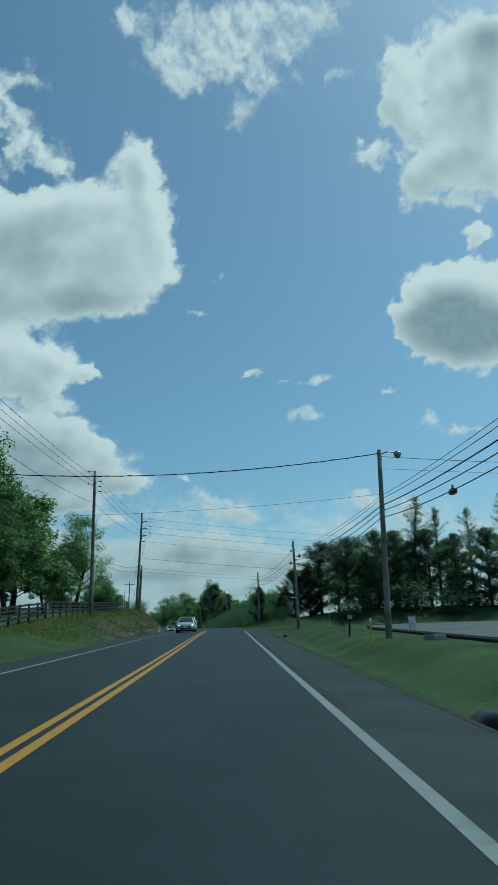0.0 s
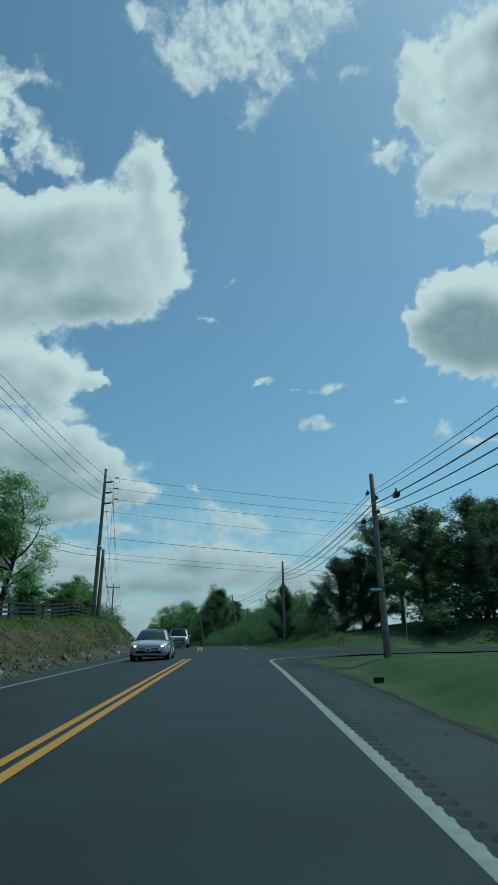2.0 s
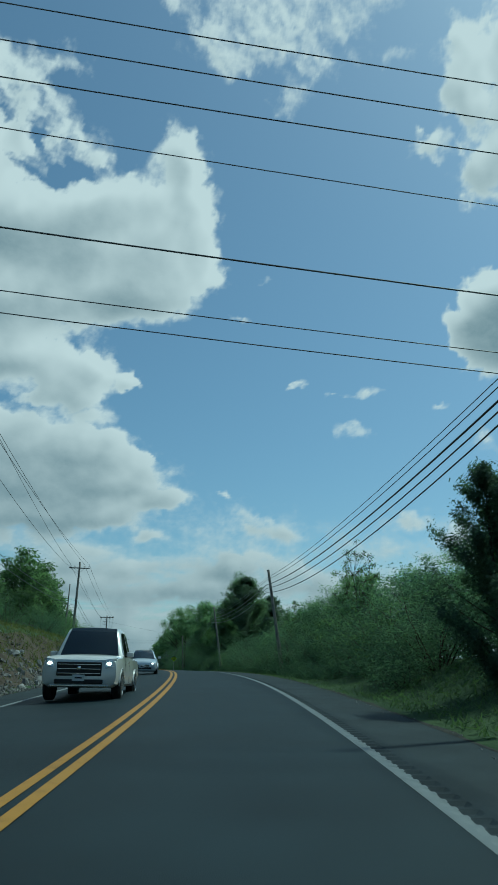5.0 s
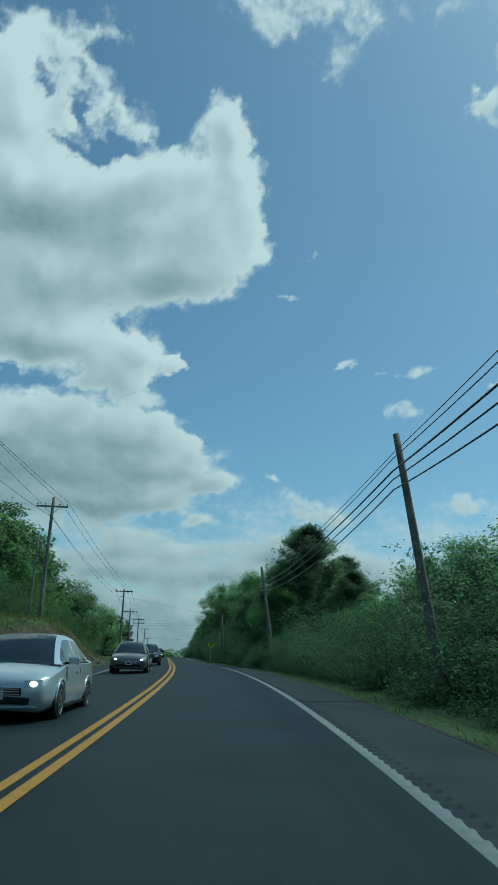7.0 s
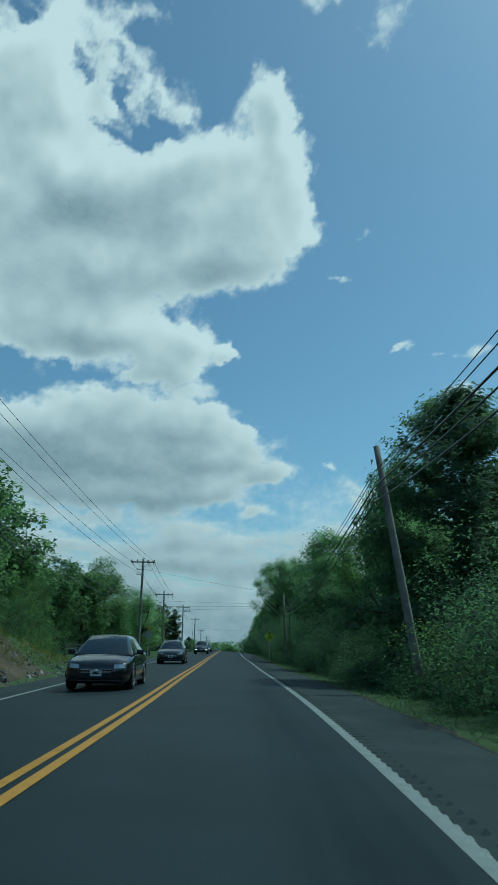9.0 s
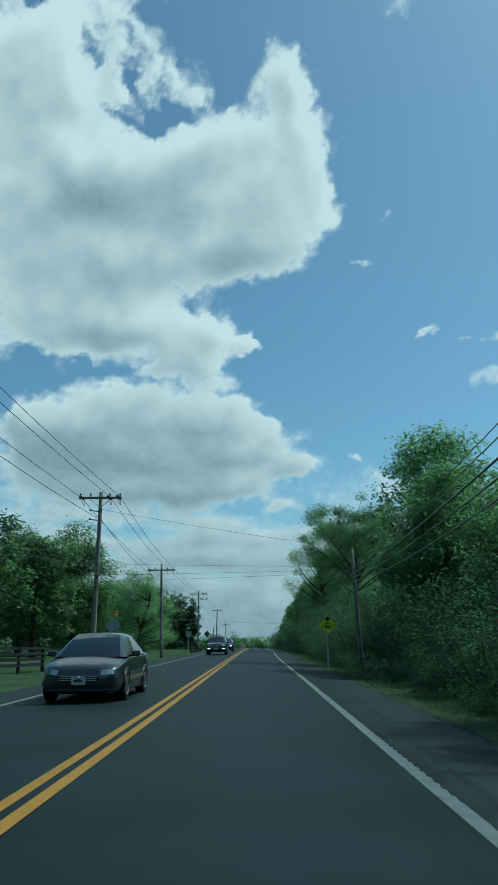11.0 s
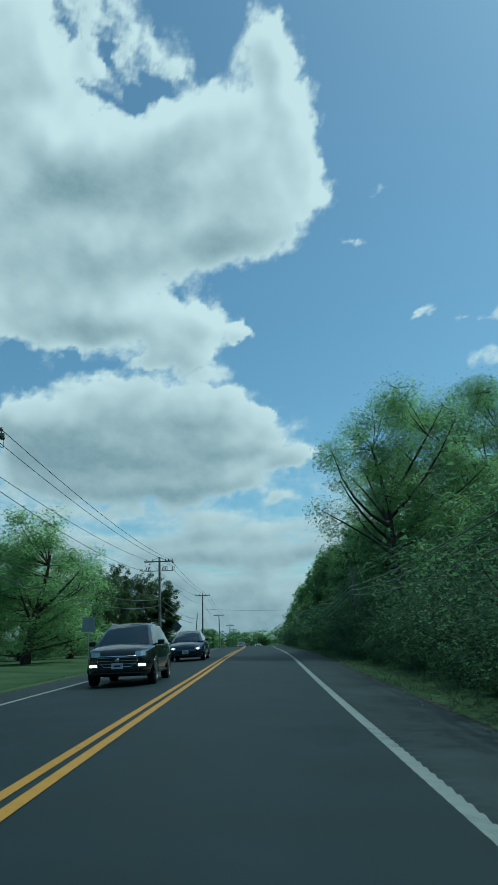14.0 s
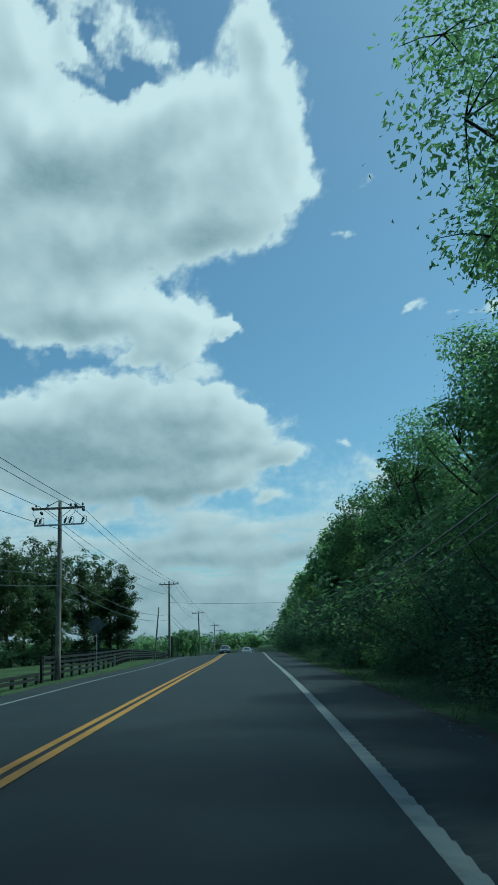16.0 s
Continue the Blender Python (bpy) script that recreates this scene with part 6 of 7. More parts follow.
plate([(-0.16, bz - 0.2), (0.15, bz - 0.2), (0.15, bz - 0.02), (0.13, bz + 0.08), (0.08, bz + 0.1), (-0.1, bz + 0.1), (-0.16, bz + 0.07)], 0.004, sign_black, "bus_shape", face, "black bus outline", -0.005)
for x0, x1, z0, z1 in ((-0.13, -0.02, -0.04, 0.03), (0.0, 0.12, -0.04, 0.03), (-0.06, 0.06, -0.14, -0.08)):
    plate([(x0, bz + z0), (x1, bz + z0), (x1, bz + z1), (x0, bz + z1)], 0.003, sign_yellow, "bus_window", face, "", -0.009)
for x0 in (-0.12, 0.07):
    plate([(x0, bz - 0.24), (x0 + 0.06, bz - 0.24), (x0 + 0.06, bz - 0.2), (x0, bz - 0.2)], 0.004, sign_black, "bus_wheel", face, "", -0.005)
plate([(-0.25 + 0.05 * math.cos(a * math.pi / 4), bz - 0.07 + 0.05 * math.sin(a * math.pi / 4)) for a in range(8)], 0.004, sign_red, "stop_arm", face, "small red octagon", -0.005)
for x0 in (0.21, 0.27):
    plate([(x0, bz - 0.15), (x0 + 0.035, bz - 0.15), (x0 + 0.035, bz), (x0, bz)], 0.004, sign_black, "bar", face, "", -0.005)
# the sign that stands behind it, seen from the back
back = tagged(new("road_sign"), "grey back of a diamond road sign on a post", "road sign", "road signs")
back.matrix_world = frame_at(234.0, 5.98, 0.0, radians(3))
sign_post(back, 2.85)
plate(diamond(0.50, z=2.52), 0.01, sign_back, "face", back)

amber = tagged(new("road_sign"), "grey back of a diamond sign topped by an amber beacon", "road sign", "road signs")
amber.matrix_world = frame_at(231.5, -6.1)
sign_post(amber, 2.75)
plate(diamond(0.46, z=2.25), 0.01, sign_back, "face", amber)
bm = box_bm((0.3, 0.22, 0.2), (0, 0.1, 2.88), 0.03)
beacon = part("beacon", bm, lamp_amber, amber, "amber flashing beacon housing")
box_l = box_bm((0.42, 0.3, 0.05), (0, 0.1, 3.02), 0.015)
part("solar_panel", box_l, lamp_amber, beacon)
white = tagged(new("road_sign"), "grey back of a square road sign on a thin post", "road sign", "road signs")
white.matrix_world = frame_at(271.0, -5.55)
sign_post(white, 2.2)
plate([(-0.28, 1.68), (0.28, 1.68), (0.28, 2.3), (-0.28, 2.3)], 0.01, sign_back, "face", white)
dark_sign = tagged(new("road_sign"), "dark back of a diamond road sign before the trees", "road sign", "road signs")
dark_sign.matrix_world = frame_at(315.0, -6.5)
sign_post(dark_sign, 2.9)
plate(diamond(0.55, z=2.75), 0.01, sign_shaded, "face", dark_sign)
stop = tagged(new("stop_sign"), "grey back of an octagonal stop sign at the side road", "road sign", "road signs")
stop.matrix_world = frame_at(90.0, 14.6, 0.0, radians(60))
sign_post(stop, 2.6)
plate([(0.40 * math.cos((a + 0.5) * math.pi / 4), 2.75 + 0.40 * math.sin((a + 0.5) * math.pi / 4)) for a in range(8)], 0.01, sign_back, "face", stop)
name_plate = tagged(new("street_name_sign"), "green street name plate with white bars on the pole", "street sign", "road signs")
name_plate.matrix_world = Matrix.Translation(Vector(spot(68.5, 8.15, 2.85))) @ Matrix.Rotation(heading(68.5), 4, "Z")
np_face = plate([(-0.38, -0.09), (0.30, -0.09), (0.30, 0.09), (-0.38, 0.09)], 0.006, sign_green, "face", name_plate)
plate([(-0.30, -0.035), (0.18, -0.035), (0.18, 0.045), (-0.30, 0.045)], 0.003, sign_white, "bar", np_face, "", -0.004)

# small red yard sign that reads SAVE
yard = tagged(new("yard_sign"), "small red yard sign with white writing on the slope", "sign", "road signs")
yard.matrix_world = frame_at(89.6, 9.95, 0.0, radians(-10)) @ Matrix.Rotation(radians(-24), 4, "Y") @ Matrix.Scale(0.8, 4)
board = plate([(-0.28, 0.25), (0.28, 0.25), (0.28, 0.7), (-0.28, 0.7)], 0.01, sign_red, "face", yard)
txt = bpy.data.curves.new("writing", "FONT")
txt.body, txt.size, txt.align_x, txt.extrude = "SAVE", 0.2, "CENTER", 0.001
tob = new("writing_source", txt)
dg = bpy.context.evaluated_depsgraph_get()
tme = bpy.data.meshes.new_from_object(tob.evaluated_get(dg))
bpy.data.objects.remove(tob)
tme.materials.clear()
tme.materials.append(sign_white)
wr = piece("writing", tme, board, "white letters SAVE")
wr.location, wr.rotation_euler = (0, -0.004, 0.53), (radians(90), 0, 0)
for z in (0.42, 0.32):
    plate([(-0.2, z), (0.2, z), (0.2, z + 0.06), (-0.2, z + 0.06)], 0.002, sign_white, "bar", board, "", -0.004)
for x in (-0.18, 0.18):
    v, f = tube([(x, 0.02, -0.15), (x, 0.02, 0.3)], 0.006, 5)
    piece("stake", mesh_of("stake", v, f, zinc), yard)

# small things on the verge
marker = tagged(new("marker_post"), "yellow plastic utility marker post in the grass", "marker post", "markers")
marker.matrix_world = frame_at(32.4, 8.0)
part("tube", box_bm((0.09, 0.05, 1.15), (0, 0, 0.5), 0.02), yellow_plastic, marker)
part("cap", box_bm((0.1, 0.06, 0.12), (0, 0, 1.1), 0.02), sign_white, marker)
stub = tagged(new("sign_stub"), "short wooden post with a small grey board", "sign", "markers")
stub.matrix_world = frame_at(41.8, 8.6) @ Matrix.Rotation(radians(4), 4, "Y")
part("post", box_bm((0.1, 0.1, 1.1), (0, 0, 0.4), 0.01), fence_wood, stub)
part("board", box_bm((0.26, 0.03, 0.2), (0, -0.06, 1.0), 0.005), sign_back, stub)
thin = tagged(new("thin_stake"), "thin dark metal stake in the grass", "stake", "markers")
thin.matrix_world = frame_at(50.0, 9.6)
v, f = tube([(0, 0, -0.2), (0, 0, 0.75)], 0.025, 6)
piece("rod", mesh_of("rod", v, f, wire_black), thin)
cover = tagged(new("drain_box"), "dark square drain box in the verge ditch", "drain box", "markers")
cover.matrix_world = frame_at(61.2, 6.6) @ Matrix.Rotation(radians(12), 4, "Z")
part("case", box_bm((0.28, 0.24, 0.2), (0, 0, 0.06), 0.03), seal, cover)
part("lid", box_bm((0.30, 0.26, 0.03), (0, 0, 0.17), 0.01), seal, cover)
meter = tagged(new("meter_lid"), "flat grey utility box in the grass", "utility box", "markers")
meter.matrix_world = frame_at(31.5, 10.4) @ Matrix.Rotation(radians(20), 4, "Z")
part("case", box_bm((0.55, 0.8, 0.2), (0, 0, 0.08), 0.03), rock, meter)
part("lid", box_bm((0.5, 0.75, 0.04), (0, 0, 0.2), 0.01), zinc, meter)
pipe = tagged(new("culvert"), "dark culvert mouth under the shoulder grass", "culvert", "markers")
pipe.matrix_world = frame_at(12.4, 6.0, -0.05)
v, f = lathe([(0.30, 0.0), (0.30, 0.9), (0.25, 0.9), (0.25, 0.02)], 16)
piece("pipe", mesh_of("pipe", [(x, z - 0.4, y + 0.02) for x, y, z in v], f, seal, True), pipe)
cab = tagged(new("utility_cabinet"), "pale utility cabinet with a guy guard by the pole", "utility cabinet", "markers")
cab.matrix_world = frame_at(46.5, 13.2)
part("case", box_bm((0.35, 0.35, 0.8), (0, 0, 0.4), 0.03), sign_white, cab)
part("lid", box_bm((0.39, 0.39, 0.06), (0, 0, 0.82), 0.01), zinc, cab)


# ---- vehicles on the oncoming lane and ahead ----
def paint(name, colour, metal=0.35, rough=0.28):
    m = mottled(name, tuple(c * 0.9 for c in colour), tuple(min(1, c * 1.08) for c in colour), 1.2, 40, rough=rough, bump=0, metal=metal, spec=0.5, coat=0.8)
    return m


tyre_rubber = mottled("tyre_rubber", (0.010, 0.010, 0.010), (0.022, 0.022, 0.022), 6, 60, rough=0.85, bump=0.3)
alloy = mottled("wheel_alloy", (0.28, 0.28, 0.29), (0.42, 0.42, 0.43), 4, 40, rough=0.35, bump=0, metal=0.9)
trim_black = mottled("black_trim", (0.008, 0.008, 0.009), (0.02, 0.02, 0.02), 5, 50, rough=0.5, bump=0)
chrome = mottled("chrome", (0.5, 0.5, 0.5), (0.62, 0.62, 0.62), 4, 40, rough=0.15, bump=0, metal=1.0)
cabin_dark = mottled("dark_cabin", (0.03, 0.033, 0.036), (0.06, 0.065, 0.07), 4, 30, rough=0.7, bump=0)
plate_white = mottled("plate_white", (0.5, 0.5, 0.5), (0.62, 0.62, 0.62), 6, 40, rough=0.5, bump=0)
car_glass, gn, gl, gb = node_material("tinted_glass")
gb.inputs["Base Color"].default_value = (0.32, 0.38, 0.39, 1)
gb.inputs["Roughness"].default_value, gb.inputs["IOR"].default_value = 0.03, 1.6
gb.inputs["Transmission Weight"].default_value = 1.0
lens_clear, hn, hl, hb = node_material("headlight_lens")
hb.inputs["Base Color"].default_value = (0.5, 0.52, 0.54, 1)
hb.inputs["Roughness"].default_value, hb.inputs["Metallic"].default_value = 0.12, 0.5
lamp_on, on_n, on_l, on_b = node_material("lit_headlamp")
on_b.inputs["Base Color"].default_value = (1, 0.96, 0.88, 1)
on_b.inputs["Emission Color"].default_value, on_b.inputs["Emission Strength"].default_value = (1, 0.95, 0.85, 1), 3.0
tail_red = mottled("tail_lamp_red", (0.25, 0.01, 0.01), (0.4, 0.02, 0.02), 4, 40, rough=0.25, bump=0)

silver = paint("silver_paint", (0.46, 0.48, 0.50), 0.4)
silver_blue = paint("silver_blue_paint", (0.52, 0.56, 0.60), 0.35)
white_car = paint("white_paint_car", (0.62, 0.61, 0.58), 0.1)
bronze = paint("grey_bronze_paint", (0.17, 0.16, 0.145), 0.6)
black_car = paint("black_paint_car", (0.012, 0.013, 0.015), 0.2, 0.2)
dark_grey = paint("dark_grey_paint", (0.04, 0.043, 0.048), 0.4)
deep_blue = paint("deep_blue_paint", (0.018, 0.025, 0.045), 0.4, 0.2)
BRIGHT_TRIM = (silver, bronze, black_car)

W_SIDES = 20
TYRE = mesh_of("tyre", [(x, y, z) for z, x, y in [(v[2], v[0], v[1]) for v in lathe([(0.20, -0.10), (0.29, -0.11), (0.325, -0.085), (0.33, 0.0), (0.325, 0.085), (0.29, 0.11), (0.20, 0.10)], W_SIDES)[0]]],
               lathe([(0.20, -0.10), (0.29, -0.11), (0.325, -0.085), (0.33, 0.0), (0.325, 0.085), (0.29, 0.11), (0.20, 0.10)], W_SIDES)[1], tyre_rubber, True)


def rim_mesh():
    v, f = lathe([(0.21, 0.06), (0.21, 0.115), (0.19, 0.115), (0.18, 0.075), (0.0, 0.07)], W_SIDES)
    bm_v, bm_f = list(v), list(f)
    for k in range(5):
        a = 2 * math.pi * k / 5
        c, s = math.cos(a), math.sin(a)
        o = len(bm_v)
        for r, w in ((0.03, 0.035), (0.20, 0.022)):
            for sg in (-1, 1):
                for z in (0.075, 0.108):
                    bm_v.append((c * r - s * w * sg, s * r + c * w * sg, z))
        bm_f += [(o, o + 2, o + 6, o + 4), (o + 1, o + 5, o + 7, o + 3), (o, o + 4, o + 5, o + 1), (o + 2, o + 3, o + 7, o + 6)]
    return mesh_of("rim", bm_v, bm_f, alloy)


RIM = rim_mesh()


def loft(rows, shape):
    """Quads between sections; shape(row) gives the half section from the bottom middle round to the top middle."""
    v, f, n = [], [], None
    for r in rows:
        half = shape(r)
        sec = half + [(-x, y, z) for x, y, z in reversed(half[1:-1])]
        n = len(sec)
        v += sec
    for i in range(len(rows) - 1):
        for k in range(n):
            a, b = i * n + k, i * n + (k + 1) % n
            f.append((a, a + n, b + n, b))
    f.append(tuple(range(n)))
    f.append(tuple(reversed(range((len(rows) - 1) * n, len(rows) * n))))
    return v, f


def body_section(r):
    y, w, lo, hi, crown = r
    return [(0, y, lo), (w * 0.82, y, lo), (w * 0.96, y, lo + 0.09), (w, y, lo + (hi - lo) * 0.38), (w * 0.995, y, lo + (hi - lo) * 0.66), (w * 0.955, y, hi - 0.05), (w * 0.86, y, hi), (w * 0.45, y, hi + crown), (0, y, hi + crown * 1.3)]


def quad_pane(name, pts, material, parent, label="", lift=0.012):
    a, b, c, d = [Vector(p) for p in pts]
    n = (b - a).cross(d - a).normalized() * lift
    v = [a, b, c, d, a + n, b + n, c + n, d + n]
    f = [(3, 2, 1, 0), (4, 5, 6, 7), (0, 1, 5, 4), (1, 2, 6, 5), (2, 3, 7, 6), (3, 0, 4, 7)]
    return piece(name, mesh_of(name, v, f, material), parent, label)


def greenhouse(e, colour, y0, r0, r1, y1, zb, zr, cw, rw, bend):
    """Roof, pillars and panes of a car, cut from one rounded shell between the belt line and the roof."""
    mid = (r0 + r1) / 2 + 0.05
    ys = sorted({*np.round(np.linspace(y0, r0, 7), 4), *np.round(np.linspace(r0, r1, 5), 4), *np.round(np.linspace(r1, y1, 7), 4), round(mid - 0.045, 4), round(mid + 0.045, 4)})
    cols = [(1.0, -0.04), (1.0, 0.07), (0.985, 0.45), (0.97, 0.86), (0.95, 0.955), (0.86, 1.0), (0.6, 1.0), (0.3, 1.0), (0.0, 1.0)]
    full = zr - zb
    grid = []
    for y in ys:
        if y < r0:
            h = 1 - (1 - (y - y0) / (r0 - y0)) ** 1.28
        elif y > r1:
            h = 1 - (1 - (y1 - y) / (y1 - r1)) ** (1.28 if bend == 1.0 else 1.05)
        else:
            h = 1.0 + 0.045 * math.sin(math.pi * (y - r0) / (r1 - r0))
        row = []
        for u, q in cols:
            w = (cw + (rw - cw) * max(q, 0) * min(h, 1.0)) * u
            front, back = max(0.0, (r0 + 0.25 - y) / (r0 + 0.25 - y0)), max(0.0, (y - r1 + 0.25) / (y1 - r1 + 0.25))
            bow = (1 - u * u) if q > 0.9 else 0.0
            row.append((w, y - 0.17 * bow * front + 0.12 * bow * back, zb + full * (h * q if q > 0 else q) + 0.045 * (1 - u * u) * min(h, 1.0) * (q >= 1.0)))
        grid.append(row + [(-x, y_, z) for x, y_, z in reversed(row[:-1])])
    n, groups = len(grid[0]), {}
    for i in range(len(ys) - 1):
        ym = (ys[i] + ys[i + 1]) / 2
        for k in range(n - 1):
            side_k = k if k < 8 else n - 2 - k
            which = "roof"
            if side_k in (1, 2) and y0 + 0.22 * (r0 - y0) < ym < y1 - 0.3 * (y1 - r1) and abs(ym - mid) > 0.05:
                which = ("front" if ym < mid else "rear") + ("_a" if k < 8 else "_b")
            elif side_k >= 5 and ym < r0 - 0.04:
                which = "windscreen"
            elif side_k >= 5 and ym > r1 + 0.04:
                which = "back"
            groups.setdefault(which, []).append((i * n + k, i * n + k + 1, (i + 1) * n + k + 1, (i + 1) * n + k))
    flat = [v for row in grid for v in row]
    for which, faces in groups.items():
        used = sorted({q for f in faces for q in f})
        at = {q: m for m, q in enumerate(used)}
        name, mat, label = {"roof": ("roof", colour, ""), "windscreen": ("windscreen", car_glass, "tinted windscreen"), "back": ("rear_window", car_glass, "tinted rear window")}.get(which, ("side_window", car_glass, "dark tinted window"))
        outer = [flat[q] for q in used]
        m = len(outer)
        fs = [tuple(at[q] for q in f) for f in faces]
        # 12 mm thick: a second skin set in towards the middle of the cabin
        c = Vector((0, mid, zb + full * 0.3))
        inner = [tuple(Vector(v) + (c - Vector(v)).normalized() * 0.012) for v in outer]
        piece(name, mesh_of(name, outer + inner, [tuple(reversed(f)) for f in fs] + [tuple(q + m for q in f) for f in fs], mat, True), e, label)
    for sx in (-1, 1):
        v, f = tube([(sx * (cw + 0.004), y, zb + 0.035) for y in np.linspace(y0 + 0.32 * (r0 - y0), y1 - 0.3 * (y1 - r1), 6)], 0.012, 5)
        piece("belt_strip", mesh_of("belt_strip", v, f, chrome if colour in BRIGHT_TRIM else trim_black, True), e, "strip below the side windows")


def smooth_by_angle(ob, deg=35):
    me = ob.data
    me.polygons.foreach_set("use_smooth", [True] * len(me.polygons))
    me.set_sharp_from_angle(angle=radians(deg))
    return ob


def car(name, label, colour, s, off, ahead=False, style="sedan", lights=True, group="cars"):
    """A vehicle whose front faces -y (towards a driver who comes up the road) unless it drives ahead."""
    e = tagged(new(name), label, {"pickup": "pickup truck", "suv": "car"}.get(style, "car"), group)
    up = float(pavement_up(s, off))
    e.matrix_world = Matrix.Translation(Vector(spot(s, off, up))) @ Matrix.Rotation(heading(s) + (math.pi if ahead else 0), 4, "Z")
    if style == "pickup":
        L, w, wb0, wb1 = 5.7, 0.98, 0.95, 4.55
        rows = [(0.0, 0.80, 0.42, 0.80, 0.0), (0.06, 0.93, 0.36, 1.02, 0.0), (0.25, w, 0.34, 1.10, 0.02), (1.5, w, 0.34, 1.16, 0.03), (1.75, w, 0.34, 1.18, 0.0), (3.6, w, 0.34, 1.16, 0.0), (5.55, w, 0.38, 1.14, 0.0), (5.7, 0.94, 0.46, 1.10, 0.0)]
        cab = dict(base0=1.55, base1=3.65, roof0=2.15, roof1=3.45, zb=1.14, zr=1.90, wb=0.93, wr=0.74)
        wr = 1.16
    elif style == "suv":
        L, w, wb0, wb1 = 4.75, 0.92, 0.9, 3.7
        rows = [(0.0, 0.50, 0.48, 0.80, 0.0), (0.04, 0.68, 0.33, 0.885, 0.01), (0.14, 0.79, 0.28, 0.945, 0.02), (0.34, 0.87, 0.26, 0.995, 0.04), (0.7, w, 0.26, 1.045, 0.06), (1.05, w, 0.26, 1.085, 0.05), (1.4, w, 0.26, 1.10, 0.0), (2.7, w * 1.01, 0.26, 1.12, 0.0), (4.1, w, 0.28, 1.15, 0.0), (4.55, w * 0.95, 0.34, 1.12, 0.0), (4.7, 0.76, 0.44, 1.0, 0.0)]
        cab = dict(base0=0.98, base1=4.58, roof0=1.95, roof1=3.95, zb=1.075, zr=1.665, wb=0.85, wr=0.62)
        wr = 1.05
    elif style == "fastback":
        L, w, wb0, wb1 = 4.69, 0.925, 0.88, 3.75
        rows = [(0.0, 0.52, 0.34, 0.60, 0.0), (0.03, 0.70, 0.24, 0.665, 0.01), (0.12, 0.80, 0.18, 0.725, 0.03), (0.4, 0.885, 0.17, 0.81, 0.05), (0.8, w, 0.17, 0.895, 0.05), (1.2, w, 0.17, 0.96, 0.03), (1.5, w, 0.17, 0.99, 0.0), (2.6, w * 1.01, 0.17, 1.01, 0.0), (3.7, w, 0.18, 1.05, 0.0), (4.4, w * 0.96, 0.24, 1.06, 0.02), (4.62, w * 0.88, 0.32, 1.0, 0.01), (4.69, 0.72, 0.40, 0.92, 0.0)]
        cab = dict(base0=0.98, base1=4.4, roof0=2.0, roof1=3.0, zb=0.965, zr=1.47, wb=0.84, wr=0.60)
        wr = 1.0
    else:
        L, w, wb0, wb1 = 4.65, 0.905, 0.86, 3.56
        rows = [(0.0, 0.56, 0.36, 0.62, 0.0), (0.03, 0.72, 0.25, 0.69, 0.01), (0.12, 0.81, 0.20, 0.745, 0.02), (0.36, 0.875, 0.19, 0.81, 0.04), (0.75, w, 0.19, 0.885, 0.05), (1.2, w, 0.19, 0.955, 0.04), (1.5, w, 0.19, 0.985, 0.0), (2.6, w * 1.01, 0.19, 1.0, 0.0), (3.7, w, 0.20, 1.01, 0.0), (4.25, w * 0.97, 0.24, 1.035, 0.02), (4.56, w * 0.9, 0.30, 1.0, 0.01), (4.65, 0.72, 0.40, 0.90, 0.0)]
        cab = dict(base0=1.02, base1=4.2, roof0=1.95, roof1=3.15, zb=0.955, zr=1.46, wb=0.83, wr=0.60)
        wr = 1.0
    v, f = loft(rows, body_section)
    body = smooth_by_angle(piece("body", mesh_of("body", v, f, colour), e), 42)
    c = cab
    zb, zr, cw, rw = c["zb"], c["zr"], c["wb"], c["wr"]
    y0, y1, r0, r1 = c["base0"], c["base1"], c["roof0"], c["roof1"]
    inner = [(sx * (cw - 0.03), y, zb - 0.05) for y in (y0 + 0.05, y1 - 0.05) for sx in (-1, 1)] + [(sx * (rw - 0.03), y, zr - 0.06) for y in (r0 + 0.05, r1 - 0.05) for sx in (-1, 1)]
    piece("cabin", mesh_of("cabin", inner, [(0, 1, 5, 4), (1, 3, 7, 5), (3, 2, 6, 7), (2, 0, 4, 6), (4, 5, 7, 6)], cabin_dark), e, "dark cabin interior")
    greenhouse(e, colour, y0, r0, r1, y1, zb, zr, cw, rw, 0.55 if style == "pickup" else 1.0)
    bmid = (r0 + r1) / 2 + 0.05
    for sx in (-1, 1):
        # mirror
        mir = part("mirror", box_bm((0.2, 0.1, 0.14), (sx * (w + 0.08), y0 + 0.42, zb + 0.07), 0.035), colour if style != "suv" else trim_black, e)
        part("mirror_foot", box_bm((0.12, 0.05, 0.04), (sx * (w - 0.02), y0 + 0.42, zb + 0.02), 0.01), trim_black, mir)
        # doors are marked by their handle and sill
        part("door_handle", box_bm((0.03, 0.2, 0.03), (sx * (w * 0.99 + 0.004), bmid - 0.3, zb - 0.14), 0.008), colour, e)
        part("sill", box_bm((0.04, wb1 - wb0 - 0.75, 0.07), (sx * (w * 0.97), (wb0 + wb1) / 2, rows[2][2] + 0.06), 0.015), trim_black, e)
        # headlight wrapped round the front corner
        zl = rows[2][3] - (0.10 if style != "pickup" else 0.17)
        hd = {"pickup": 0.24, "suv": 0.17}.get(style, 0.13)
        xs = [w * q for q in ((0.52, 0.68, 0.80, 0.88, 0.945) if style != "pickup" else (0.66, 0.76, 0.86, 0.94, 0.965))]
        ys = [float(np.interp(x, [r[1] * 0.965 for r in rows[:5]], [r[0] for r in rows[:5]])) for x in xs]
        v, f = [], []
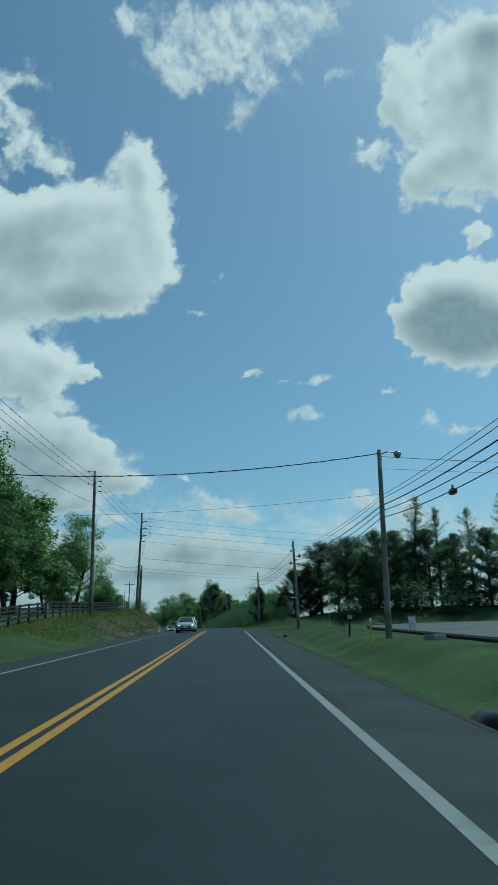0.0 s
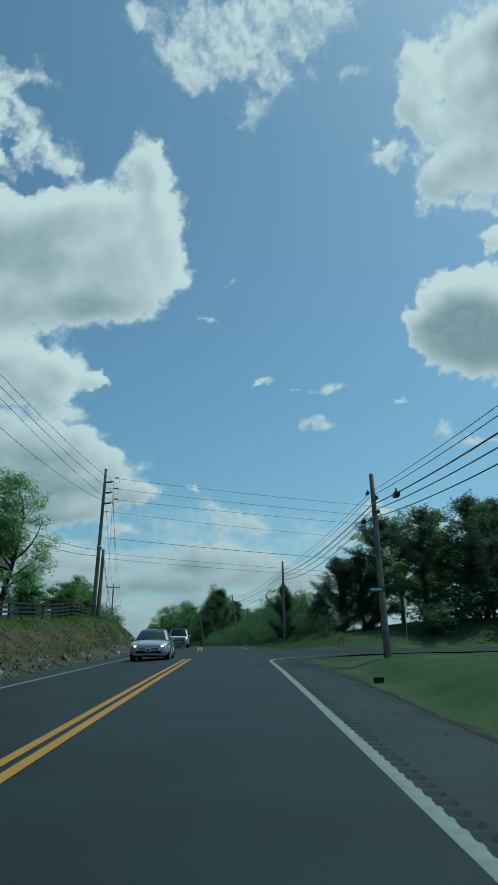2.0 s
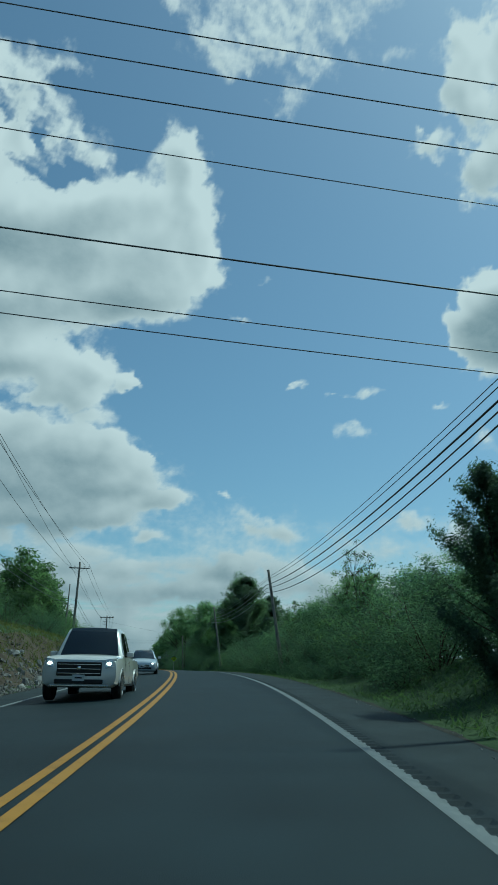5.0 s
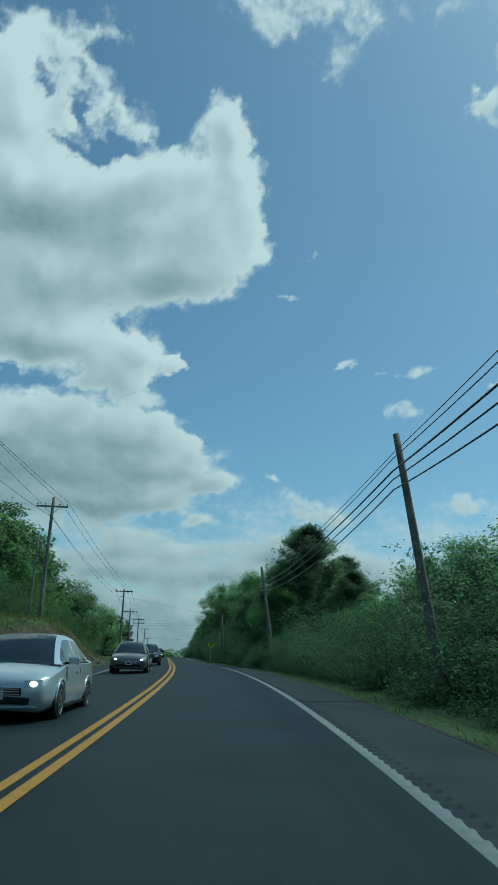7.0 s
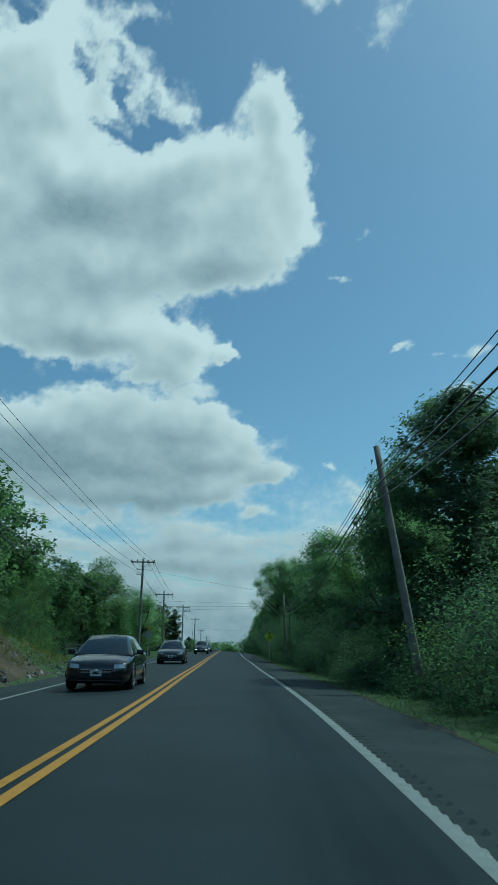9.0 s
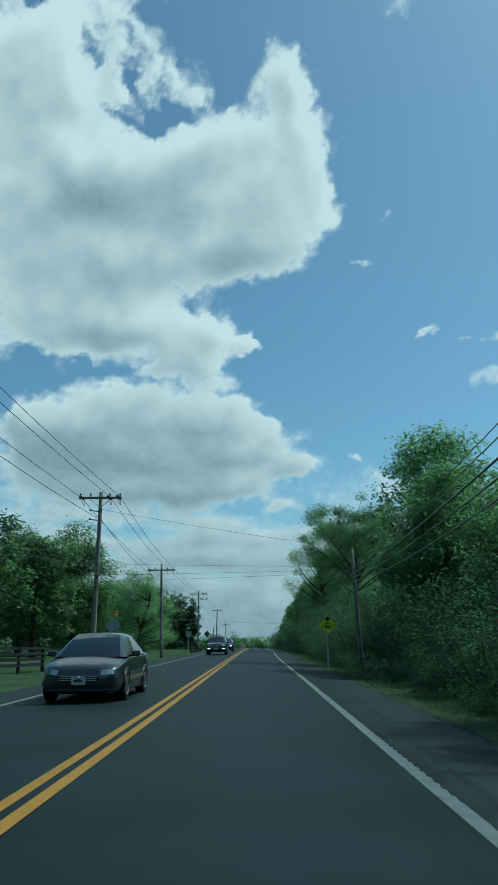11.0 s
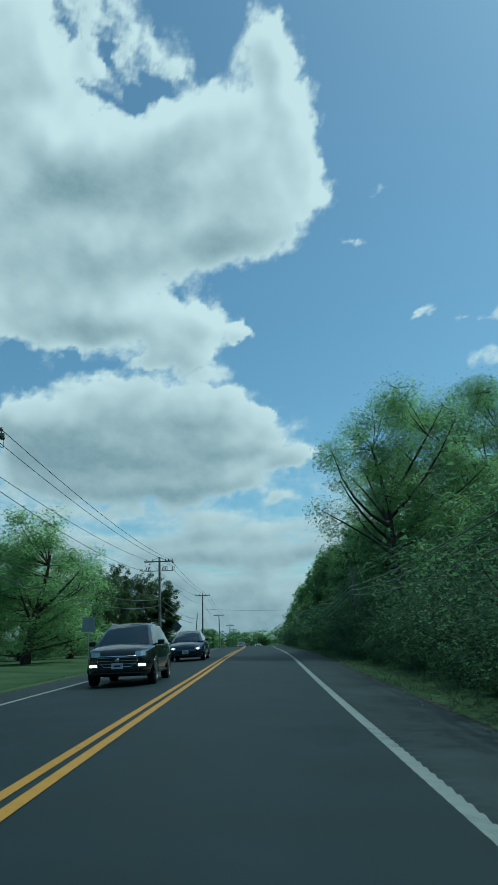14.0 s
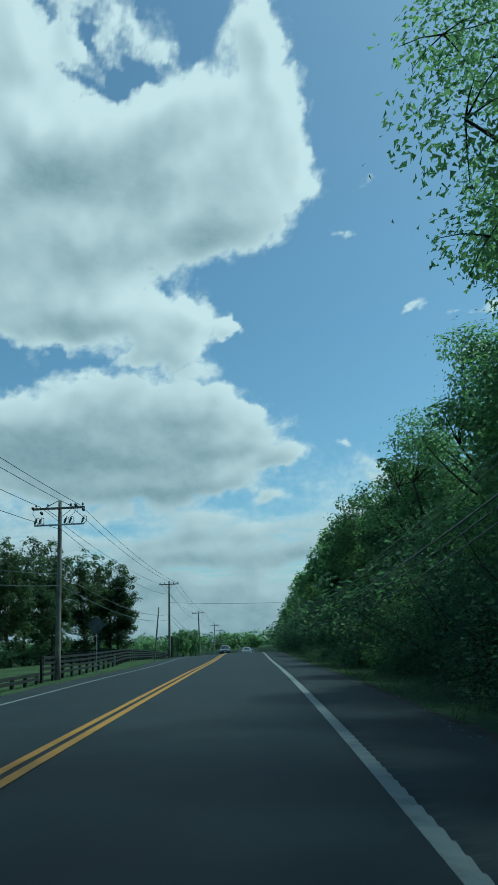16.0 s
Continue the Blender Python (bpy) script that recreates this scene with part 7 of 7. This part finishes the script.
        for layer in (0.03, -0.022):
            for i, (x, y) in enumerate(zip(xs, ys)):
                t = i / 4
                v += [(sx * (x + 0.004 * t), y + layer, zl - hd * (0.42 - 0.30 * t)), (sx * (x - 0.012 * t), y + layer + 0.03, zl + hd * (0.42 + 0.22 * t))]
        for i in range(4):
            q = 2 * i
            f += [(q + 10, q + 12, q + 13, q + 11), (q, q + 1, q + 3, q + 2), (q, q + 2, q + 12, q + 10), (q + 1, q + 11, q + 13, q + 3)]
        f += [(0, 10, 11, 1), (8, 9, 19, 18)]
        hl_ = piece("headlight", mesh_of("headlight", v, f, lens_clear, False), e, "clear headlight lens")
        if lights:
            if style == "suv":
                part("fog_lamp", box_bm((0.20, 0.06, 0.07), (sx * 0.66, 0.02, 0.56), 0.02), lamp_on, e, "lit fog lamp")
            else:
                v, f = lathe([(0.0, 0.0), (0.045, 0.005), (0.06, 0.03)], 12)
                piece("bulb", mesh_of("bulb", [(x * 1.1 + sx * xs[1], ys[1] - 0.045 + z, y * 0.8 + zl) for x, y, z in v], f, lamp_on, True), hl_, "lit lamp")
        for wy in (wb0, wb1):
            wheel = piece("wheel", None, e)
            wheel.location = (sx * (w - 0.10), wy, 0.33 * wr * 1.0)
            wheel.scale = (wr, wr, wr)
            wheel.rotation_euler = (0, radians(90) * sx, 0)
            piece("tyre", TYRE, wheel)
            piece("rim", RIM, wheel, "silver alloy rim")
            # arch lip
            arch = [(sx * (w * 0.985 + 0.012), wy + 0.385 * wr * math.cos(a), 0.33 * wr + 0.385 * wr * math.sin(a)) for a in np.linspace(0.02, math.pi - 0.02, 11)]
            v, f = tube(arch, 0.02, 5)
            piece("wheel_arch", mesh_of("wheel_arch", v, f, colour, True), e)
            well = [(sx * (w * 0.985 + 0.006), wy + 0.372 * wr * math.cos(a), 0.33 * wr + 0.372 * wr * math.sin(a)) for a in np.linspace(-0.45, math.pi + 0.45, 15)]
            piece("wheel_well", mesh_of("wheel_well", well + [(x - sx * 0.05, y, z) for x, y, z in well], [tuple(range(15)) if sx > 0 else tuple(range(14, -1, -1))] + [(q, q + 1, q + 16, q + 15) for q in range(14)], trim_black), e)
        tz = rows[-2][3] - 0.18
        tp = [(sx * w * 0.9, L - 0.12, tz - 0.08), (sx * w * 0.45, L - 0.005, tz - 0.08), (sx * w * 0.45, L - 0.005, tz + 0.06), (sx * w * 0.9, L - 0.12, tz + 0.08)]
        quad_pane("tail_lamp", tp if sx > 0 else [tp[1], tp[0], tp[3], tp[2]], tail_red, e, "red tail lamp", 0.02)
    for sx in (-1, 1):
        for ys in (y0 + 0.22, bmid):
            part("door_seam", box_bm((0.008, 0.008, zb - rows[2][2] - 0.2), (sx * (w * 0.992 + 0.002), ys, (zb + rows[2][2]) / 2 + 0.02), 0.001), trim_black, e)
    # front: grille, lower intake, plate, badge as a plain disc
    gz = rows[1][3] - 0.14
    if style == "fastback":
        part("intake", box_bm((1.05, 0.06, 0.10), (0, 0.01, 0.31), 0.02), trim_black, e)
    else:
        gh = {"pickup": 0.34, "suv": 0.26}.get(style, 0.12)
        grille = part("grille", box_bm((w * (1.15 if style != "sedan" else 0.95), 0.06, gh), (0, 0.005, gz - gh * 0.25), 0.02), trim_black, e, "black grille")
        for k in range(3):
            part("grille_bar", box_bm((w * (1.1 if style != "sedan" else 0.9), 0.02, 0.018), (0, -0.030, gz - gh * 0.25 + (k - 1) * gh * 0.32), 0.004), chrome, grille, "bright grille bar")
        v, f = lathe([(0.055, 0), (0.055, 0.02), (0.03, 0.025)], 14)
        piece("badge", mesh_of("badge", [(x, -0.03 - z, y + gz - gh * 0.2) for x, y, z in v], f, chrome, True), grille, "plain bright badge")
        part("intake", box_bm((w * 1.25, 0.06, 0.11), (0, 0.0, rows[1][2] + 0.13), 0.02), trim_black, e, "dark lower intake")
    if style == "suv":
        ring = [(sx * x, -0.04 + 0.06 * x, z) for sx, x, z in ((-1, 0.50, gz + 0.05), (1, 0.50, gz + 0.05), (1, 0.55, gz - 0.06), (1, 0.36, gz - 0.22), (-1, 0.36, gz - 0.22), (-1, 0.55, gz - 0.06), (-1, 0.50, gz + 0.05))]
        v, f = tube(ring, 0.017, 6, False)
        piece("grille_frame", mesh_of("grille_frame", v, f, chrome, True), grille, "bright chrome grille surround")
    part("bumper_strip", box_bm((w * 1.5, 0.08, 0.04), (0, 0.05, rows[1][2] + 0.03), 0.012), colour if style != "pickup" else chrome, e)
    plate_ob = part("number_plate", box_bm((0.31, 0.012, 0.155), (0, -0.035, rows[1][2] + 0.22), 0.005), plate_white, e)
    part("bar", box_bm((0.18, 0.004, 0.035), (0, -0.043, rows[1][2] + 0.22), 0.001), trim_black, plate_ob)
    if style == "pickup":
        part("bed_liner", box_bm((1.6, 1.75, 0.02), (0, 4.65, 1.17), 0.005), trim_black, e)
    if style == "suv":
        for sx in (-1, 1):
            v, f = tube([(sx * 0.6, r0 + 0.2, zr + 0.0), (sx * 0.6, r0 + 0.3, zr + 0.05), (sx * 0.6, r1 - 0.3, zr + 0.05), (sx * 0.6, r1 - 0.2, zr)], 0.016, 6)
            piece("roof_rail", mesh_of("roof_rail", v, f, alloy, True), e)
    if style != "fastback":
        v, f = tube([(0.05, r1 - 0.25, zr + 0.01), (0.05, r1 - 0.05, zr + 0.09)], 0.008, 5)
        piece("aerial", mesh_of("aerial", v, f, trim_black), e)
    return e


car("sedan", "silver two-door car with lit headlights", silver, 72.0, -1.8)
car("pickup_truck", "white pickup truck with lit headlights", white_car, 109.5, -1.9, style="pickup")
car("sedan", "pale silver sedan with lit headlights on the curve", silver_blue, 136.2, -1.9)
car("sedan", "grey bronze sedan with lit headlights by the rocky bank", bronze, 160.0, -2.0)
car("sedan", "black sedan with tinted windows", black_car, 177.0, -1.75, lights=False)
car("sedan", "dark grey sedan near the driveway", dark_grey, 206.0, -1.95, lights=False)
car("suv", "black compact sport utility car with bright fog lamps", black_car, 258.5, -1.85, style="suv")
car("sedan", "dark blue fastback car with lit headlights", deep_blue, 276.6, -1.9, style="fastback")
car("sedan", "dark sedan far away on the road", dark_grey, 398.0, -1.8, lights=False)
car("sedan", "white car driving ahead far down the lane", white_car, 425.0, 1.75, ahead=True, lights=False)
